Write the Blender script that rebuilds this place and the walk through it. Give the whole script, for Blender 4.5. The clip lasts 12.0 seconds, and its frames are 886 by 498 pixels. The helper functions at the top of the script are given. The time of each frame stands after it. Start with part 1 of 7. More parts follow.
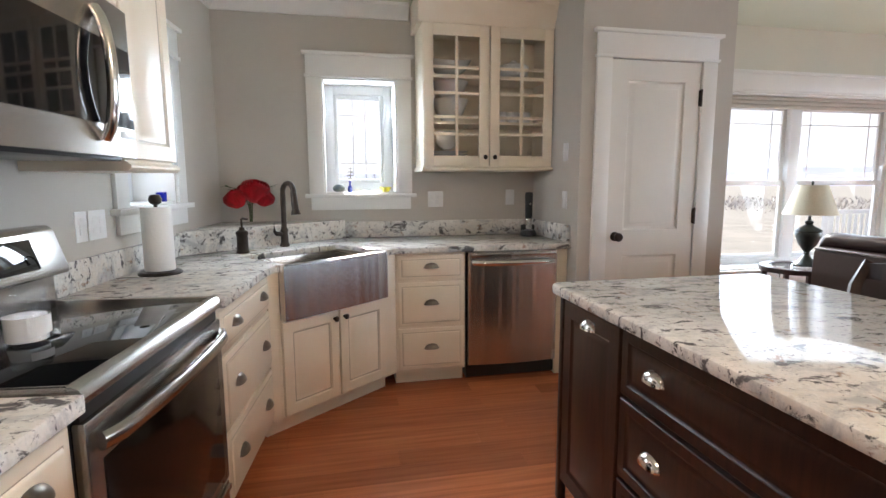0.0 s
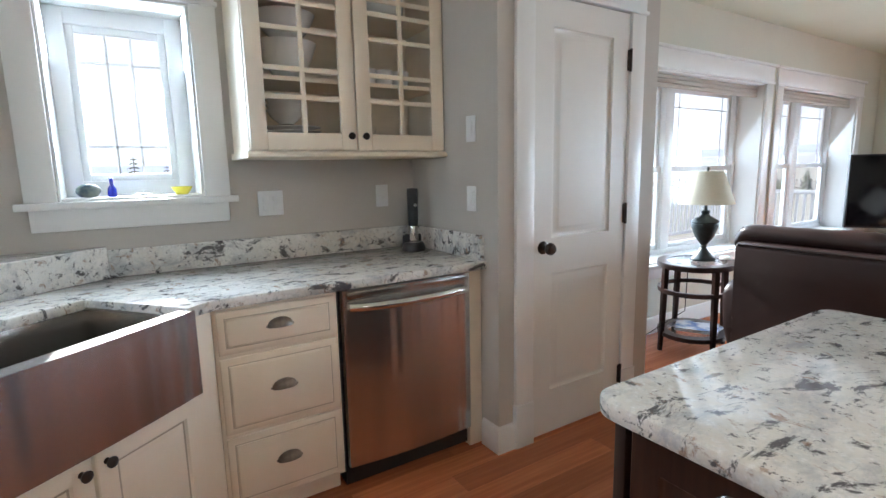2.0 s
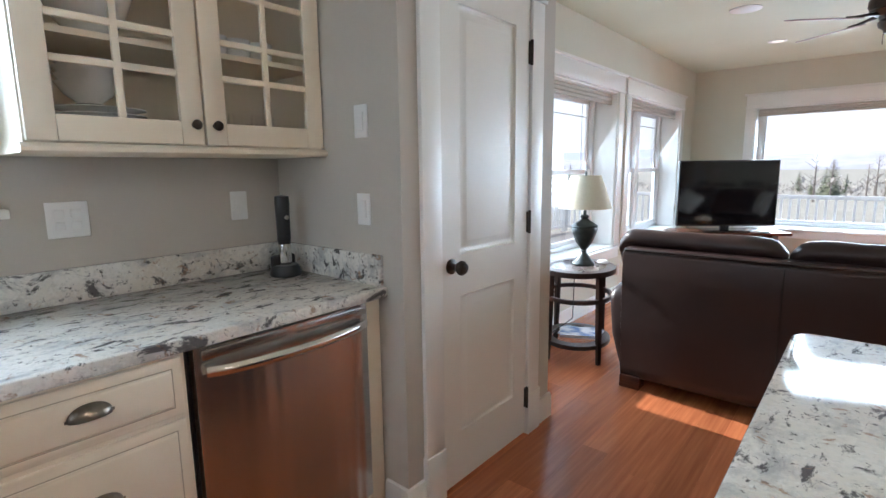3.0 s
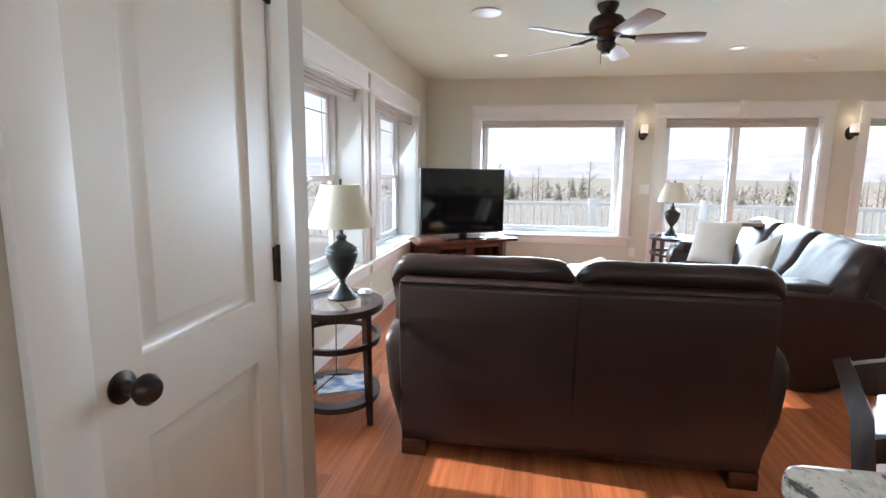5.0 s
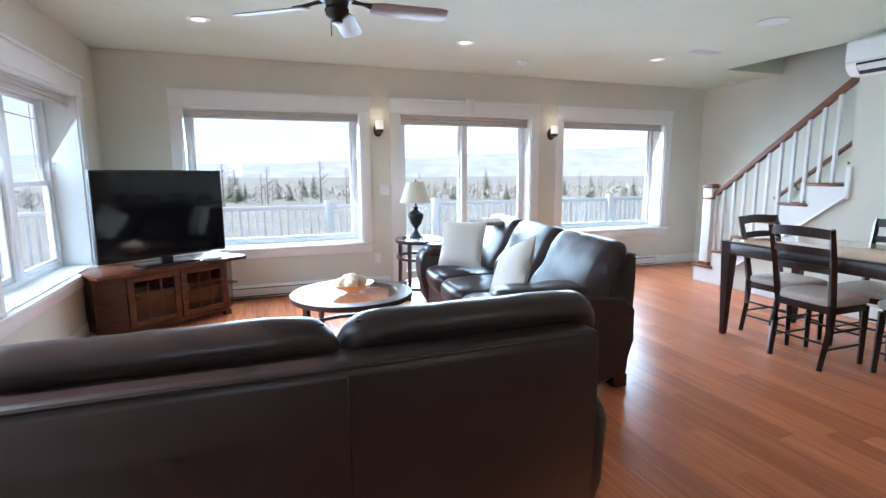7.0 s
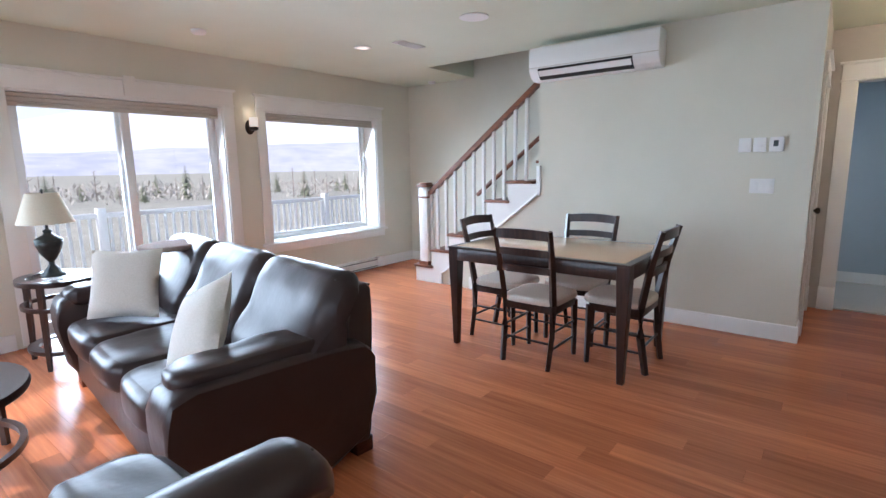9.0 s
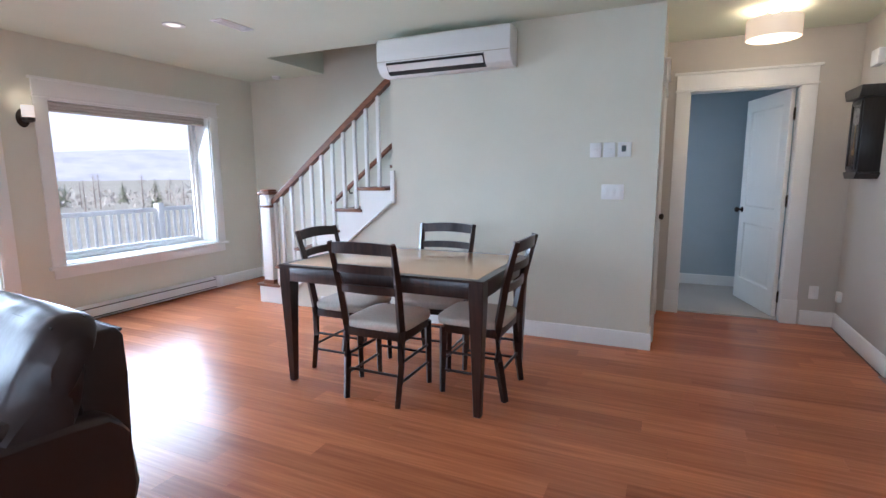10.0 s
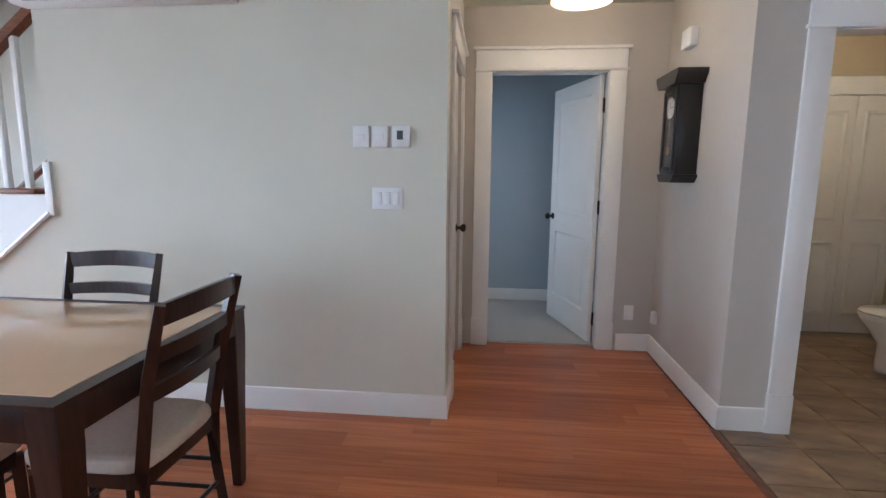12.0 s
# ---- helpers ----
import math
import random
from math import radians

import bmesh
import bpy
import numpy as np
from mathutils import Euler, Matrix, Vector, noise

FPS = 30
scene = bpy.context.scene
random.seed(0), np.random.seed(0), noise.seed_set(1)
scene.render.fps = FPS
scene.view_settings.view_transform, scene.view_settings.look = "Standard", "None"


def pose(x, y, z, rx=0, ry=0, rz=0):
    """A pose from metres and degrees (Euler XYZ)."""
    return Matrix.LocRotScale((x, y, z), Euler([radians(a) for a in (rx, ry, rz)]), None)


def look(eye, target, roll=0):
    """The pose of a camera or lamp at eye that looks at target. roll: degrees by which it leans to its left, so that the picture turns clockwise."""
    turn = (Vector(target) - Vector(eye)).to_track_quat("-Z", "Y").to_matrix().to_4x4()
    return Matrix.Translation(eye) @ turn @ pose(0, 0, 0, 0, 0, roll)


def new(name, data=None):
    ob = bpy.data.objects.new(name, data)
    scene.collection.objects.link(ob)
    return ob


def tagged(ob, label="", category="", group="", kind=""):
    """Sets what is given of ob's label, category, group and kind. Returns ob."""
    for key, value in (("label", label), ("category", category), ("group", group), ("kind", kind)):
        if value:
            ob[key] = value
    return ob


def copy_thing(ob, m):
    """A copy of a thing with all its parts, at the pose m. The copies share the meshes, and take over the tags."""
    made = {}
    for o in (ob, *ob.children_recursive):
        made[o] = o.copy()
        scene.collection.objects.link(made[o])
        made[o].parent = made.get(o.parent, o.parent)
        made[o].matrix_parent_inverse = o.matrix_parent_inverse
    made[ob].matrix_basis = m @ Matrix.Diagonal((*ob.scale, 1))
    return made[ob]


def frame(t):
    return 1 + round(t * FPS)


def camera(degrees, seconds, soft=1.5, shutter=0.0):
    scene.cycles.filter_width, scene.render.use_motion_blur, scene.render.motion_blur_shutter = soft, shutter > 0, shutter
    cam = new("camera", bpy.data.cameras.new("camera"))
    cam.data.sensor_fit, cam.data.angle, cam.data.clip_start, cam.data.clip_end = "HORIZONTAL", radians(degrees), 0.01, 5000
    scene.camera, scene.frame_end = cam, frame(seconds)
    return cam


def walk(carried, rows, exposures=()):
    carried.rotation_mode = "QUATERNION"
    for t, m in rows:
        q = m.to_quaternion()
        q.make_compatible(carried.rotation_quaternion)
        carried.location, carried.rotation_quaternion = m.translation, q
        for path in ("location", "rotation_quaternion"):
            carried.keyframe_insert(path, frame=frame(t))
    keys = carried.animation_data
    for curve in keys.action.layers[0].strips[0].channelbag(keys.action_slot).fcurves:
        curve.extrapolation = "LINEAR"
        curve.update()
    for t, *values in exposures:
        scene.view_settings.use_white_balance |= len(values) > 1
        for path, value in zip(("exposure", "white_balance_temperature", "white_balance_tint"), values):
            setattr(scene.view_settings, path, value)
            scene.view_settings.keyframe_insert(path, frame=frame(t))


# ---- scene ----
cam = camera(83.1, 12.0)
PATH = [
    (0, (-0.01, -0.118, 1.313), (0.386, 1.825, 1.05), -0.2),
    (0.5, (0.021, 0.207, 1.309), (0.518, 2.126, 1.045), -0.7),
    (1, (0.05, 0.533, 1.31), (0.685, 2.409, 1.036), -1.1),
    (1.5, (0.064, 0.833, 1.312), (0.894, 2.629, 1.024), -1.3),
    (2, (0.107, 1.132, 1.329), (1.159, 2.805, 1.018), -1.2),
    (2.5, (0.154, 1.37, 1.352), (1.437, 2.869, 1.024), -0.6),
    (3, (0.247, 1.615, 1.339), (1.749, 2.897, 1.024), -0.7),
    (5, (0.985, 2.122, 1.354), (2.933, 2.458, 1.052), 0.6),
    (5.5, (1.237, 2.151, 1.318), (3.215, 2.253, 1.034), -0.1),
    (6, (1.48, 2.172, 1.36), (3.451, 2.018, 1.058), -0.3),
    (6.5, (1.668, 2.164, 1.344), (3.6, 1.74, 1.051), -0.1),
    (7, (1.889, 2.093, 1.366), (3.746, 1.416, 1.065), -0.3),
    (9, (2.612, 1.548, 1.42), (3.835, 0.001, 1.09), -0.9),
    (9.5, (2.671, 1.284, 1.374), (3.691, -0.409, 1.07), -0.6),
    (10, (2.689, 0.96, 1.37), (3.503, -0.842, 1.072), -0.4),
    (10.5, (2.718, 0.622, 1.358), (3.319, -1.263, 1.064), -0.3),
    (11, (2.676, 0.231, 1.368), (3.119, -1.697, 1.071), -0.3),
    (11.5, (2.624, -0.131, 1.361), (2.92, -2.086, 1.061), 0.3),
    (12, (2.538, -0.484, 1.357), (2.73, -2.452, 1.056), 0.5),
]
walk(cam, [(t, look(eye, target, roll)) for t, eye, target, roll in PATH], [(0.0, 0.56, 6400, 15), (1.0, 0.56, 6100, 11), (3.0, 0.56, 5850, 10), (5.0, 0.48, 6100, 11), (6.5, 0.47, 5450, 7), (7.0, 0.47, 5400, 8), (9.0, 0.28, 5750, 14), (10.5, 0.27, 5450, 15), (12.0, 0.22, 5700, 16)])

# ---------------------------------------------------------------- light
world = bpy.data.worlds.new("world")
scene.world = world
world.use_nodes = True
wn = world.node_tree.nodes
sky = wn.new("ShaderNodeTexSky")
sky.sky_type, sky.sun_disc = "NISHITA", False
sky.sun_elevation, sky.sun_rotation = radians(30), radians(3)
sky.air_density, sky.dust_density = 1.0, 1.5
wn["Background"].inputs["Strength"].default_value = 0.15
world.node_tree.links.new(sky.outputs[0], wn["Background"].inputs["Color"])

sun = new("sun", bpy.data.lights.new("sun", "SUN"))
sun.data.energy, sun.data.angle, sun.data.color = 5.0, radians(0.6), (1.0, 0.93, 0.82)
sun.matrix_basis = look((0, 0, 0), (-0.05, -math.cos(radians(30)), -math.sin(radians(30))))


def area(name, eye, target, w, h, watts, color):
    ob = new(name, bpy.data.lights.new(name, "AREA"))
    ob.data.shape, ob.data.size, ob.data.size_y, ob.data.energy, ob.data.color = "RECTANGLE", w, h, watts, color
    ob.data.spread = radians(125)
    ob.matrix_basis = look(eye, target)
    return ob


DAY = (0.74, 0.89, 1.0)
area("skylight_north", (4.0, 3.86, 1.3), (4.0, 0, -1.0), 2.1, 1.4, 28, DAY)
area("skylight_north", (6.26, 3.86, 1.3), (6.26, 0, -1.0), 1.7, 1.4, 26, DAY)
area("skylight_east", (8.06, 1.88, 1.3), (0, 1.88, -2.4), 1.8, 1.4, 60, DAY)
area("skylight_east", (8.06, -0.37, 1.1), (0, -0.37, -2.4), 1.7, 1.9, 80, DAY)
area("skylight_east", (8.06, -2.6, 1.3), (0, -2.6, -2.4), 1.7, 1.4, 60, DAY)
area("skylight_kitchen", (0.14, 3.9, 1.66), (0.14, 0, 0.2), 0.55, 0.8, 15, DAY)
area("skylight_side", (-1.20, 2.72, 1.62), (3, 2.45, 0.3), 0.5, 0.72, 6, DAY)
# added lamp, out of view, that brightens the bedroom
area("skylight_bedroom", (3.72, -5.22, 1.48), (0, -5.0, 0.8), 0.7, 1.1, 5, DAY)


def point(name, at, watts, color, radius):
    ob = new(name, bpy.data.lights.new(name, "POINT"))
    ob.data.energy, ob.data.color, ob.data.shadow_soft_size = watts, color, radius
    ob.location = at
    return ob


WARM = (1.0, 0.78, 0.52)

# ---------------------------------------------------------------- materials
MATS = {}


def mat(name, color, rough=0.5, metal=0.0, color2=None, scale=6.0, stretch=(1, 1, 1), bump=0.0, bump_scale=60.0,
        coat=0.0, per_object=0.0, detail=4.0, lo=0.35, hi=0.65, rough2=None, spec=0.5, sheen=0.0):
    m = bpy.data.materials.new(name)
    m.use_nodes = True
    nt = m.node_tree
    b = nt.nodes["Principled BSDF"]
    b.inputs["Base Color"].default_value = (*color, 1)
    b.inputs["Roughness"].default_value, b.inputs["Metallic"].default_value = rough, metal
    b.inputs["Coat Weight"].default_value, b.inputs["Coat Roughness"].default_value = coat, 0.08
    b.inputs["Specular IOR Level"].default_value = spec
    b.inputs["Sheen Weight"].default_value = sheen
    co = nt.nodes.new("ShaderNodeTexCoord")
    mp = nt.nodes.new("ShaderNodeMapping")
    mp.inputs["Scale"].default_value = stretch
    nt.links.new(co.outputs["Object"], mp.inputs["Vector"])
    last = None
    if color2:
        n = nt.nodes.new("ShaderNodeTexNoise")
        n.inputs["Scale"].default_value, n.inputs["Detail"].default_value = scale, detail
        nt.links.new(mp.outputs[0], n.inputs["Vector"])
        r = nt.nodes.new("ShaderNodeValToRGB")
        r.color_ramp.elements[0].position, r.color_ramp.elements[1].position = lo, hi
        r.color_ramp.elements[0].color, r.color_ramp.elements[1].color = (*color, 1), (*color2, 1)
        nt.links.new(n.outputs["Fac"], r.inputs["Fac"])
        last = r.outputs["Color"]
        if rough2 is not None:
            mr = nt.nodes.new("ShaderNodeMapRange")
            mr.inputs["From Min"].default_value, mr.inputs["From Max"].default_value = 0.3, 0.7
            mr.inputs["To Min"].default_value, mr.inputs["To Max"].default_value = rough, rough2
            nt.links.new(n.outputs["Fac"], mr.inputs["Value"])
            nt.links.new(mr.outputs[0], b.inputs["Roughness"])
    if per_object:
        oi = nt.nodes.new("ShaderNodeObjectInfo")
        geo = nt.nodes.new("ShaderNodeNewGeometry")
        add = nt.nodes.new("ShaderNodeMath")
        nt.links.new(oi.outputs["Random"], add.inputs[0])
        nt.links.new(geo.outputs["Random Per Island"], add.inputs[1])
        fr = nt.nodes.new("ShaderNodeMath")
        fr.operation = "FRACT"
        nt.links.new(add.outputs[0], fr.inputs[0])
        mr = nt.nodes.new("ShaderNodeMapRange")
        mr.inputs["To Min"].default_value, mr.inputs["To Max"].default_value = 1 - per_object, 1 + per_object
        nt.links.new(fr.outputs[0], mr.inputs["Value"])
        hs = nt.nodes.new("ShaderNodeHueSaturation")
        nt.links.new(mr.outputs[0], hs.inputs["Value"])
        if last:
            nt.links.new(last, hs.inputs["Color"])
        else:
            hs.inputs["Color"].default_value = (*color, 1)
        last = hs.outputs["Color"]
    if last:
        nt.links.new(last, b.inputs["Base Color"])
    if bump:
        n = nt.nodes.new("ShaderNodeTexNoise")
        n.inputs["Scale"].default_value, n.inputs["Detail"].default_value = bump_scale, 3
        nt.links.new(mp.outputs[0], n.inputs["Vector"])
        bp = nt.nodes.new("ShaderNodeBump")
        bp.inputs["Strength"].default_value, bp.inputs["Distance"].default_value = bump, 0.004
        nt.links.new(n.outputs["Fac"], bp.inputs["Height"])
        nt.links.new(bp.outputs[0], b.inputs["Normal"])
    MATS[name] = m
    return m


def emitter(name, color, strength, base=(0.8, 0.8, 0.8)):
    m = mat(name, base, 0.6)
    b = m.node_tree.nodes["Principled BSDF"]
    b.inputs["Emission Color"].default_value, b.inputs["Emission Strength"].default_value = (*color, 1), strength
    return m


def glass(name, tint=(1, 1, 1), rough=0.0):
    m = bpy.data.materials.new(name)
    m.use_nodes = True
    nt = m.node_tree
    nt.nodes.remove(nt.nodes["Principled BSDF"])
    tr = nt.nodes.new("ShaderNodeBsdfTransparent")
    tr.inputs[0].default_value = (*tint, 1)
    gl = nt.nodes.new("ShaderNodeBsdfGlossy")
    gl.inputs["Roughness"].default_value = rough
    lw = nt.nodes.new("ShaderNodeLayerWeight")
    pw = nt.nodes.new("ShaderNodeMath")
    pw.operation, pw.inputs[1].default_value = "POWER", 4.0
    nt.links.new(lw.outputs["Facing"], pw.inputs[0])
    ml = nt.nodes.new("ShaderNodeMath")
    ml.operation, ml.inputs[1].default_value, ml.inputs[2].default_value = "MULTIPLY_ADD", 0.5, 0.02
    nt.links.new(pw.outputs[0], ml.inputs[0])
    mx = nt.nodes.new("ShaderNodeMixShader")
    nt.links.new(ml.outputs[0], mx.inputs[0])
    nt.links.new(tr.outputs[0], mx.inputs[1])
    nt.links.new(gl.outputs[0], mx.inputs[2])
    nt.links.new(mx.outputs[0], nt.nodes["Material Output"].inputs[0])
    MATS[name] = m
    return m


def granite():
    m = mat("granite", (0.72, 0.68, 0.6), 0.08, spec=0.04)
    nt = m.node_tree
    b = nt.nodes["Principled BSDF"]
    co = nt.nodes.new("ShaderNodeTexCoord")

    def noise_ramp(scale, detail, lo, hi, c0, c1, rough=0.6, dist=0.0, stretch=(1, 1, 1)):
        mp = nt.nodes.new("ShaderNodeMapping")
        mp.inputs["Scale"].default_value = stretch
        mp.inputs["Rotation"].default_value = (0.2, 0.1, 0.5)
        nt.links.new(co.outputs["Object"], mp.inputs["Vector"])
        n = nt.nodes.new("ShaderNodeTexNoise")
        n.inputs["Scale"].default_value, n.inputs["Detail"].default_value = scale, detail
        n.inputs["Roughness"].default_value, n.inputs["Distortion"].default_value = rough, dist
        nt.links.new(mp.outputs[0], n.inputs["Vector"])
        r = nt.nodes.new("ShaderNodeValToRGB")
        e = r.color_ramp.elements
        e[0].position, e[1].position, e[0].color, e[1].color = lo, hi, (*c0, 1), (*c1, 1)
        nt.links.new(n.outputs["Fac"], r.inputs["Fac"])
        return r.outputs["Color"]

    def mix(fac, a, col):
        mx = nt.nodes.new("ShaderNodeMix")
        mx.data_type = "RGBA"
        nt.links.new(fac, mx.inputs[0])
        nt.links.new(a, mx.inputs[6])
        if isinstance(col, tuple):
            mx.inputs[7].default_value = (*col, 1)
        else:
            nt.links.new(col, mx.inputs[7])
        return mx.outputs[2]

    k, w = (0, 0, 0), (1, 1, 1)
    base = noise_ramp(3.0, 5, 0.35, 0.62, (0.82, 0.80, 0.76), (0.66, 0.61, 0.54))
    fine = noise_ramp(110, 3, 0.35, 0.75, (0.84, 0.83, 0.80), (0.44, 0.42, 0.39))
    c = mix(noise_ramp(60, 2, 0.40, 0.8, k, w), base, fine)
    c = mix(noise_ramp(9, 7, 0.50, 0.64, k, (0.85, 0.85, 0.85), 0.70, 0.4, (0.7, 1.3, 1)), c, (0.42, 0.42, 0.42))
    c = mix(noise_ramp(17, 7, 0.555, 0.61, k, (0.95, 0.95, 0.95), 0.70, 0.6, (0.65, 1.25, 1)), c, (0.10, 0.092, 0.095))
    c = mix(noise_ramp(48, 4, 0.60, 0.67, k, (0.9, 0.9, 0.9), 0.7, 0.3), c, (0.06, 0.055, 0.058))
    c = mix(noise_ramp(20, 6, 0.60, 0.67, k, (0.8, 0.8, 0.8), 0.68, 0.5, (1.2, 0.7, 1)), c, (0.33, 0.20, 0.13))
    nt.links.new(c, b.inputs["Base Color"])
    return m


M_WALL = mat("wall_greige", (0.525, 0.485, 0.43), 0.75, color2=(0.555, 0.515, 0.46), scale=2.0, bump=0.08, bump_scale=140)
M_CREAM = mat("wall_cream", (0.66, 0.64, 0.54), 0.75, color2=(0.69, 0.67, 0.57), scale=2.0, bump=0.08, bump_scale=140)
M_BLUE = mat("wall_blue", (0.40, 0.47, 0.51), 0.75, color2=(0.43, 0.50, 0.54), scale=2.0, bump=0.08, bump_scale=140)
M_TAN = mat("wall_tan", (0.50, 0.42, 0.29), 0.75, color2=(0.53, 0.45, 0.32), scale=2.0, bump=0.08, bump_scale=140)
M_CEIL = mat("ceiling_paint", (0.66, 0.70, 0.57), 0.8, color2=(0.69, 0.73, 0.60), scale=1.5, bump=0.1, bump_scale=90)
M_TRIM = mat("trim_white", (0.80, 0.79, 0.76), 0.35, color2=(0.82, 0.81, 0.78), scale=5)
M_DOOR = mat("door_white", (0.77, 0.75, 0.70), 0.38, color2=(0.79, 0.77, 0.72), scale=4, bump=0.03, bump_scale=200)
M_PLANK = mat("bamboo_plank", (0.36, 0.11, 0.046), 0.25, color2=(0.60, 0.205, 0.088), scale=3.0, stretch=(0.6, 14, 14),
              per_object=0.20, bump=0.0, lo=0.25, hi=0.75, detail=8, spec=0.26)
M_CAB = mat("cabinet_cream", (0.84, 0.74, 0.59), 0.42, color2=(0.86, 0.77, 0.63), scale=7, bump=0.03, bump_scale=90)
M_GLAZE = mat("cabinet_glaze", (0.50, 0.42, 0.31), 0.5)
M_ESP = mat("espresso_wood", (0.022, 0.010, 0.008), 0.28, color2=(0.045, 0.02, 0.014), scale=5, stretch=(12, 12, 1), bump=0.05, bump_scale=50, detail=6)
M_GRANITE = granite()
# upright pale and dark bands in the steel colour imitate its reflections
M_STEEL = mat("reflection_banded_steel", (0.50, 0.49, 0.48), 0.25, 1.0, color2=(0.68, 0.67, 0.66), scale=1.0, stretch=(9, 9, 0.2), detail=2, lo=0.2, hi=0.8)
M_STEELH = mat("steel_horizontal", (0.40, 0.375, 0.35), 0.25, 1.0, color2=(0.43, 0.405, 0.38), scale=4, stretch=(0.8, 0.8, 12), detail=2)
M_CHROME = mat("polished_nickel", (0.72, 0.70, 0.67), 0.15, 1.0)
M_PEWTER = mat("aged_pewter", (0.16, 0.13, 0.11), 0.32, 1.0, color2=(0.28, 0.24, 0.2), scale=30)
M_BRONZE = mat("oil_rubbed_bronze", (0.03, 0.022, 0.018), 0.35, 0.7, color2=(0.055, 0.04, 0.03), scale=25)
M_BLACKG = mat("black_glass", (0.006, 0.006, 0.007), 0.04, spec=0.6)
M_OVEN = mat("oven_window_glass", (0.012, 0.007, 0.006), 0.12, spec=0.2)
M_BLACK = mat("black_plastic", (0.015, 0.015, 0.016), 0.35)
M_LEATHER = mat("dark_leather", (0.033, 0.020, 0.019), 0.33, color2=(0.046, 0.028, 0.026), scale=3, bump=0.6, bump_scale=11, detail=2, spec=0.32, lo=0.2, hi=0.8)
M_SEAM = mat("leather_seam", (0.015, 0.008, 0.007), 0.5)
M_PILLOW = mat("cream_fabric", (0.68, 0.62, 0.55), 0.9, color2=(0.62, 0.56, 0.49), scale=120, bump=0.3, bump_scale=260, sheen=0.3)
M_SEAT = mat("beige_upholstery", (0.66, 0.59, 0.52), 0.85, color2=(0.60, 0.54, 0.47), scale=60, bump=0.25, bump_scale=240)
M_SHADE = mat("lampshade_linen", (0.80, 0.74, 0.60), 0.85, color2=(0.76, 0.70, 0.56), scale=90, bump=0.12, bump_scale=300)
M_CHERRY = mat("cherry_wood", (0.055, 0.018, 0.010), 0.25, color2=(0.10, 0.030, 0.016), scale=4, stretch=(2, 2, 16), detail=6)
M_RAIL = mat("handrail_wood", (0.15, 0.055, 0.028), 0.3, color2=(0.25, 0.10, 0.05), scale=5, stretch=(2, 14, 14), detail=6)
M_TTOP = mat("tan_glass_top", (0.85, 0.61, 0.43), 0.06, color2=(0.86, 0.63, 0.45), scale=2, spec=0.4)
M_TILE = mat("slate_tile", (0.17, 0.11, 0.07), 0.3, color2=(0.42, 0.28, 0.17), scale=3.2, stretch=(1.0, 2.4, 1.0), per_object=0.16, bump=0.15, bump_scale=25, detail=7, rough2=0.5)
M_SUB = mat("plank_subfloor", (0.16, 0.05, 0.022), 0.8, color2=(0.20, 0.065, 0.03), scale=5)
M_GROUT = mat("grout", (0.30, 0.27, 0.23), 0.9, color2=(0.35, 0.32, 0.27), scale=30)
M_CARPET = mat("carpet", (0.52, 0.48, 0.43), 0.95, color2=(0.45, 0.41, 0.37), scale=160, bump=0.6, bump_scale=300)
M_WHITE = mat("white_plastic", (0.80, 0.80, 0.79), 0.35)
M_CERAMIC = mat("white_ceramic", (0.84, 0.83, 0.81), 0.12, coat=0.4)
M_PAPER = mat("white_paper", (0.80, 0.79, 0.77), 0.9, bump=0.3, bump_scale=90)
M_VINYL = mat("white_vinyl", (0.82, 0.83, 0.84), 0.35)
M_BLIND = mat("blind_fabric", (0.50, 0.46, 0.40), 0.85, color2=(0.55, 0.51, 0.45), scale=50, stretch=(1, 1, 12), bump=0.2, bump_scale=200)
M_RED = mat("red_petal", (0.50, 0.008, 0.016), 0.55, color2=(0.24, 0.004, 0.008), scale=14, spec=0.25)
M_GREEN = mat("green_leaf", (0.05, 0.09, 0.035), 0.5, color2=(0.09, 0.13, 0.05), scale=18)
M_BLUEG = mat("cobalt_glass", (0.02, 0.03, 0.42), 0.06, spec=0.7)
M_YELLOW = mat("yellow_glaze", (0.75, 0.66, 0.08), 0.15)
M_STONE = mat("painted_stone", (0.08, 0.12, 0.16), 0.5, color2=(0.30, 0.32, 0.26), scale=25)
M_PEWLAMP = mat("verdigris_metal", (0.035, 0.042, 0.042), 0.35, 0.5, color2=(0.06, 0.07, 0.068), scale=20)
M_CLEAR = glass("clear_glass")
M_PANE = glass("window_glass")
M_MAG = mat("magazine_cover", (0.16, 0.24, 0.46), 0.25, color2=(0.68, 0.70, 0.74), scale=9, lo=0.42, hi=0.58)
M_SCREEN = mat("tv_screen", (0.004, 0.004, 0.005), 0.07, spec=0.5)
M_GOLD = mat("gilded_bowl", (0.55, 0.36, 0.14), 0.3, 0.8)
M_SHELL = mat("shell_balls", (0.72, 0.62, 0.50), 0.6, color2=(0.50, 0.38, 0.28), scale=20)
M_THROW = mat("taupe_throw", (0.34, 0.25, 0.22), 0.95, color2=(0.40, 0.30, 0.27), scale=60, bump=0.4, bump_scale=200)
M_FANBL = mat("fan_blade_wood", (0.28, 0.22, 0.20), 0.4, color2=(0.36, 0.29, 0.26), scale=4, stretch=(2, 20, 20))
M_FROST = emitter("frosted_glass_lit", (1.0, 0.82, 0.60), 0.45)
M_BULB = emitter("lamp_diffuser_lit", (1.0, 0.80, 0.55), 1.2)
M_DRUM = emitter("drum_shade_lit", (1.0, 0.72, 0.46), 0.45, (0.75, 0.65, 0.52))
M_CAN = emitter("recessed_lamp_lit", (1.0, 0.85, 0.65), 1.2)
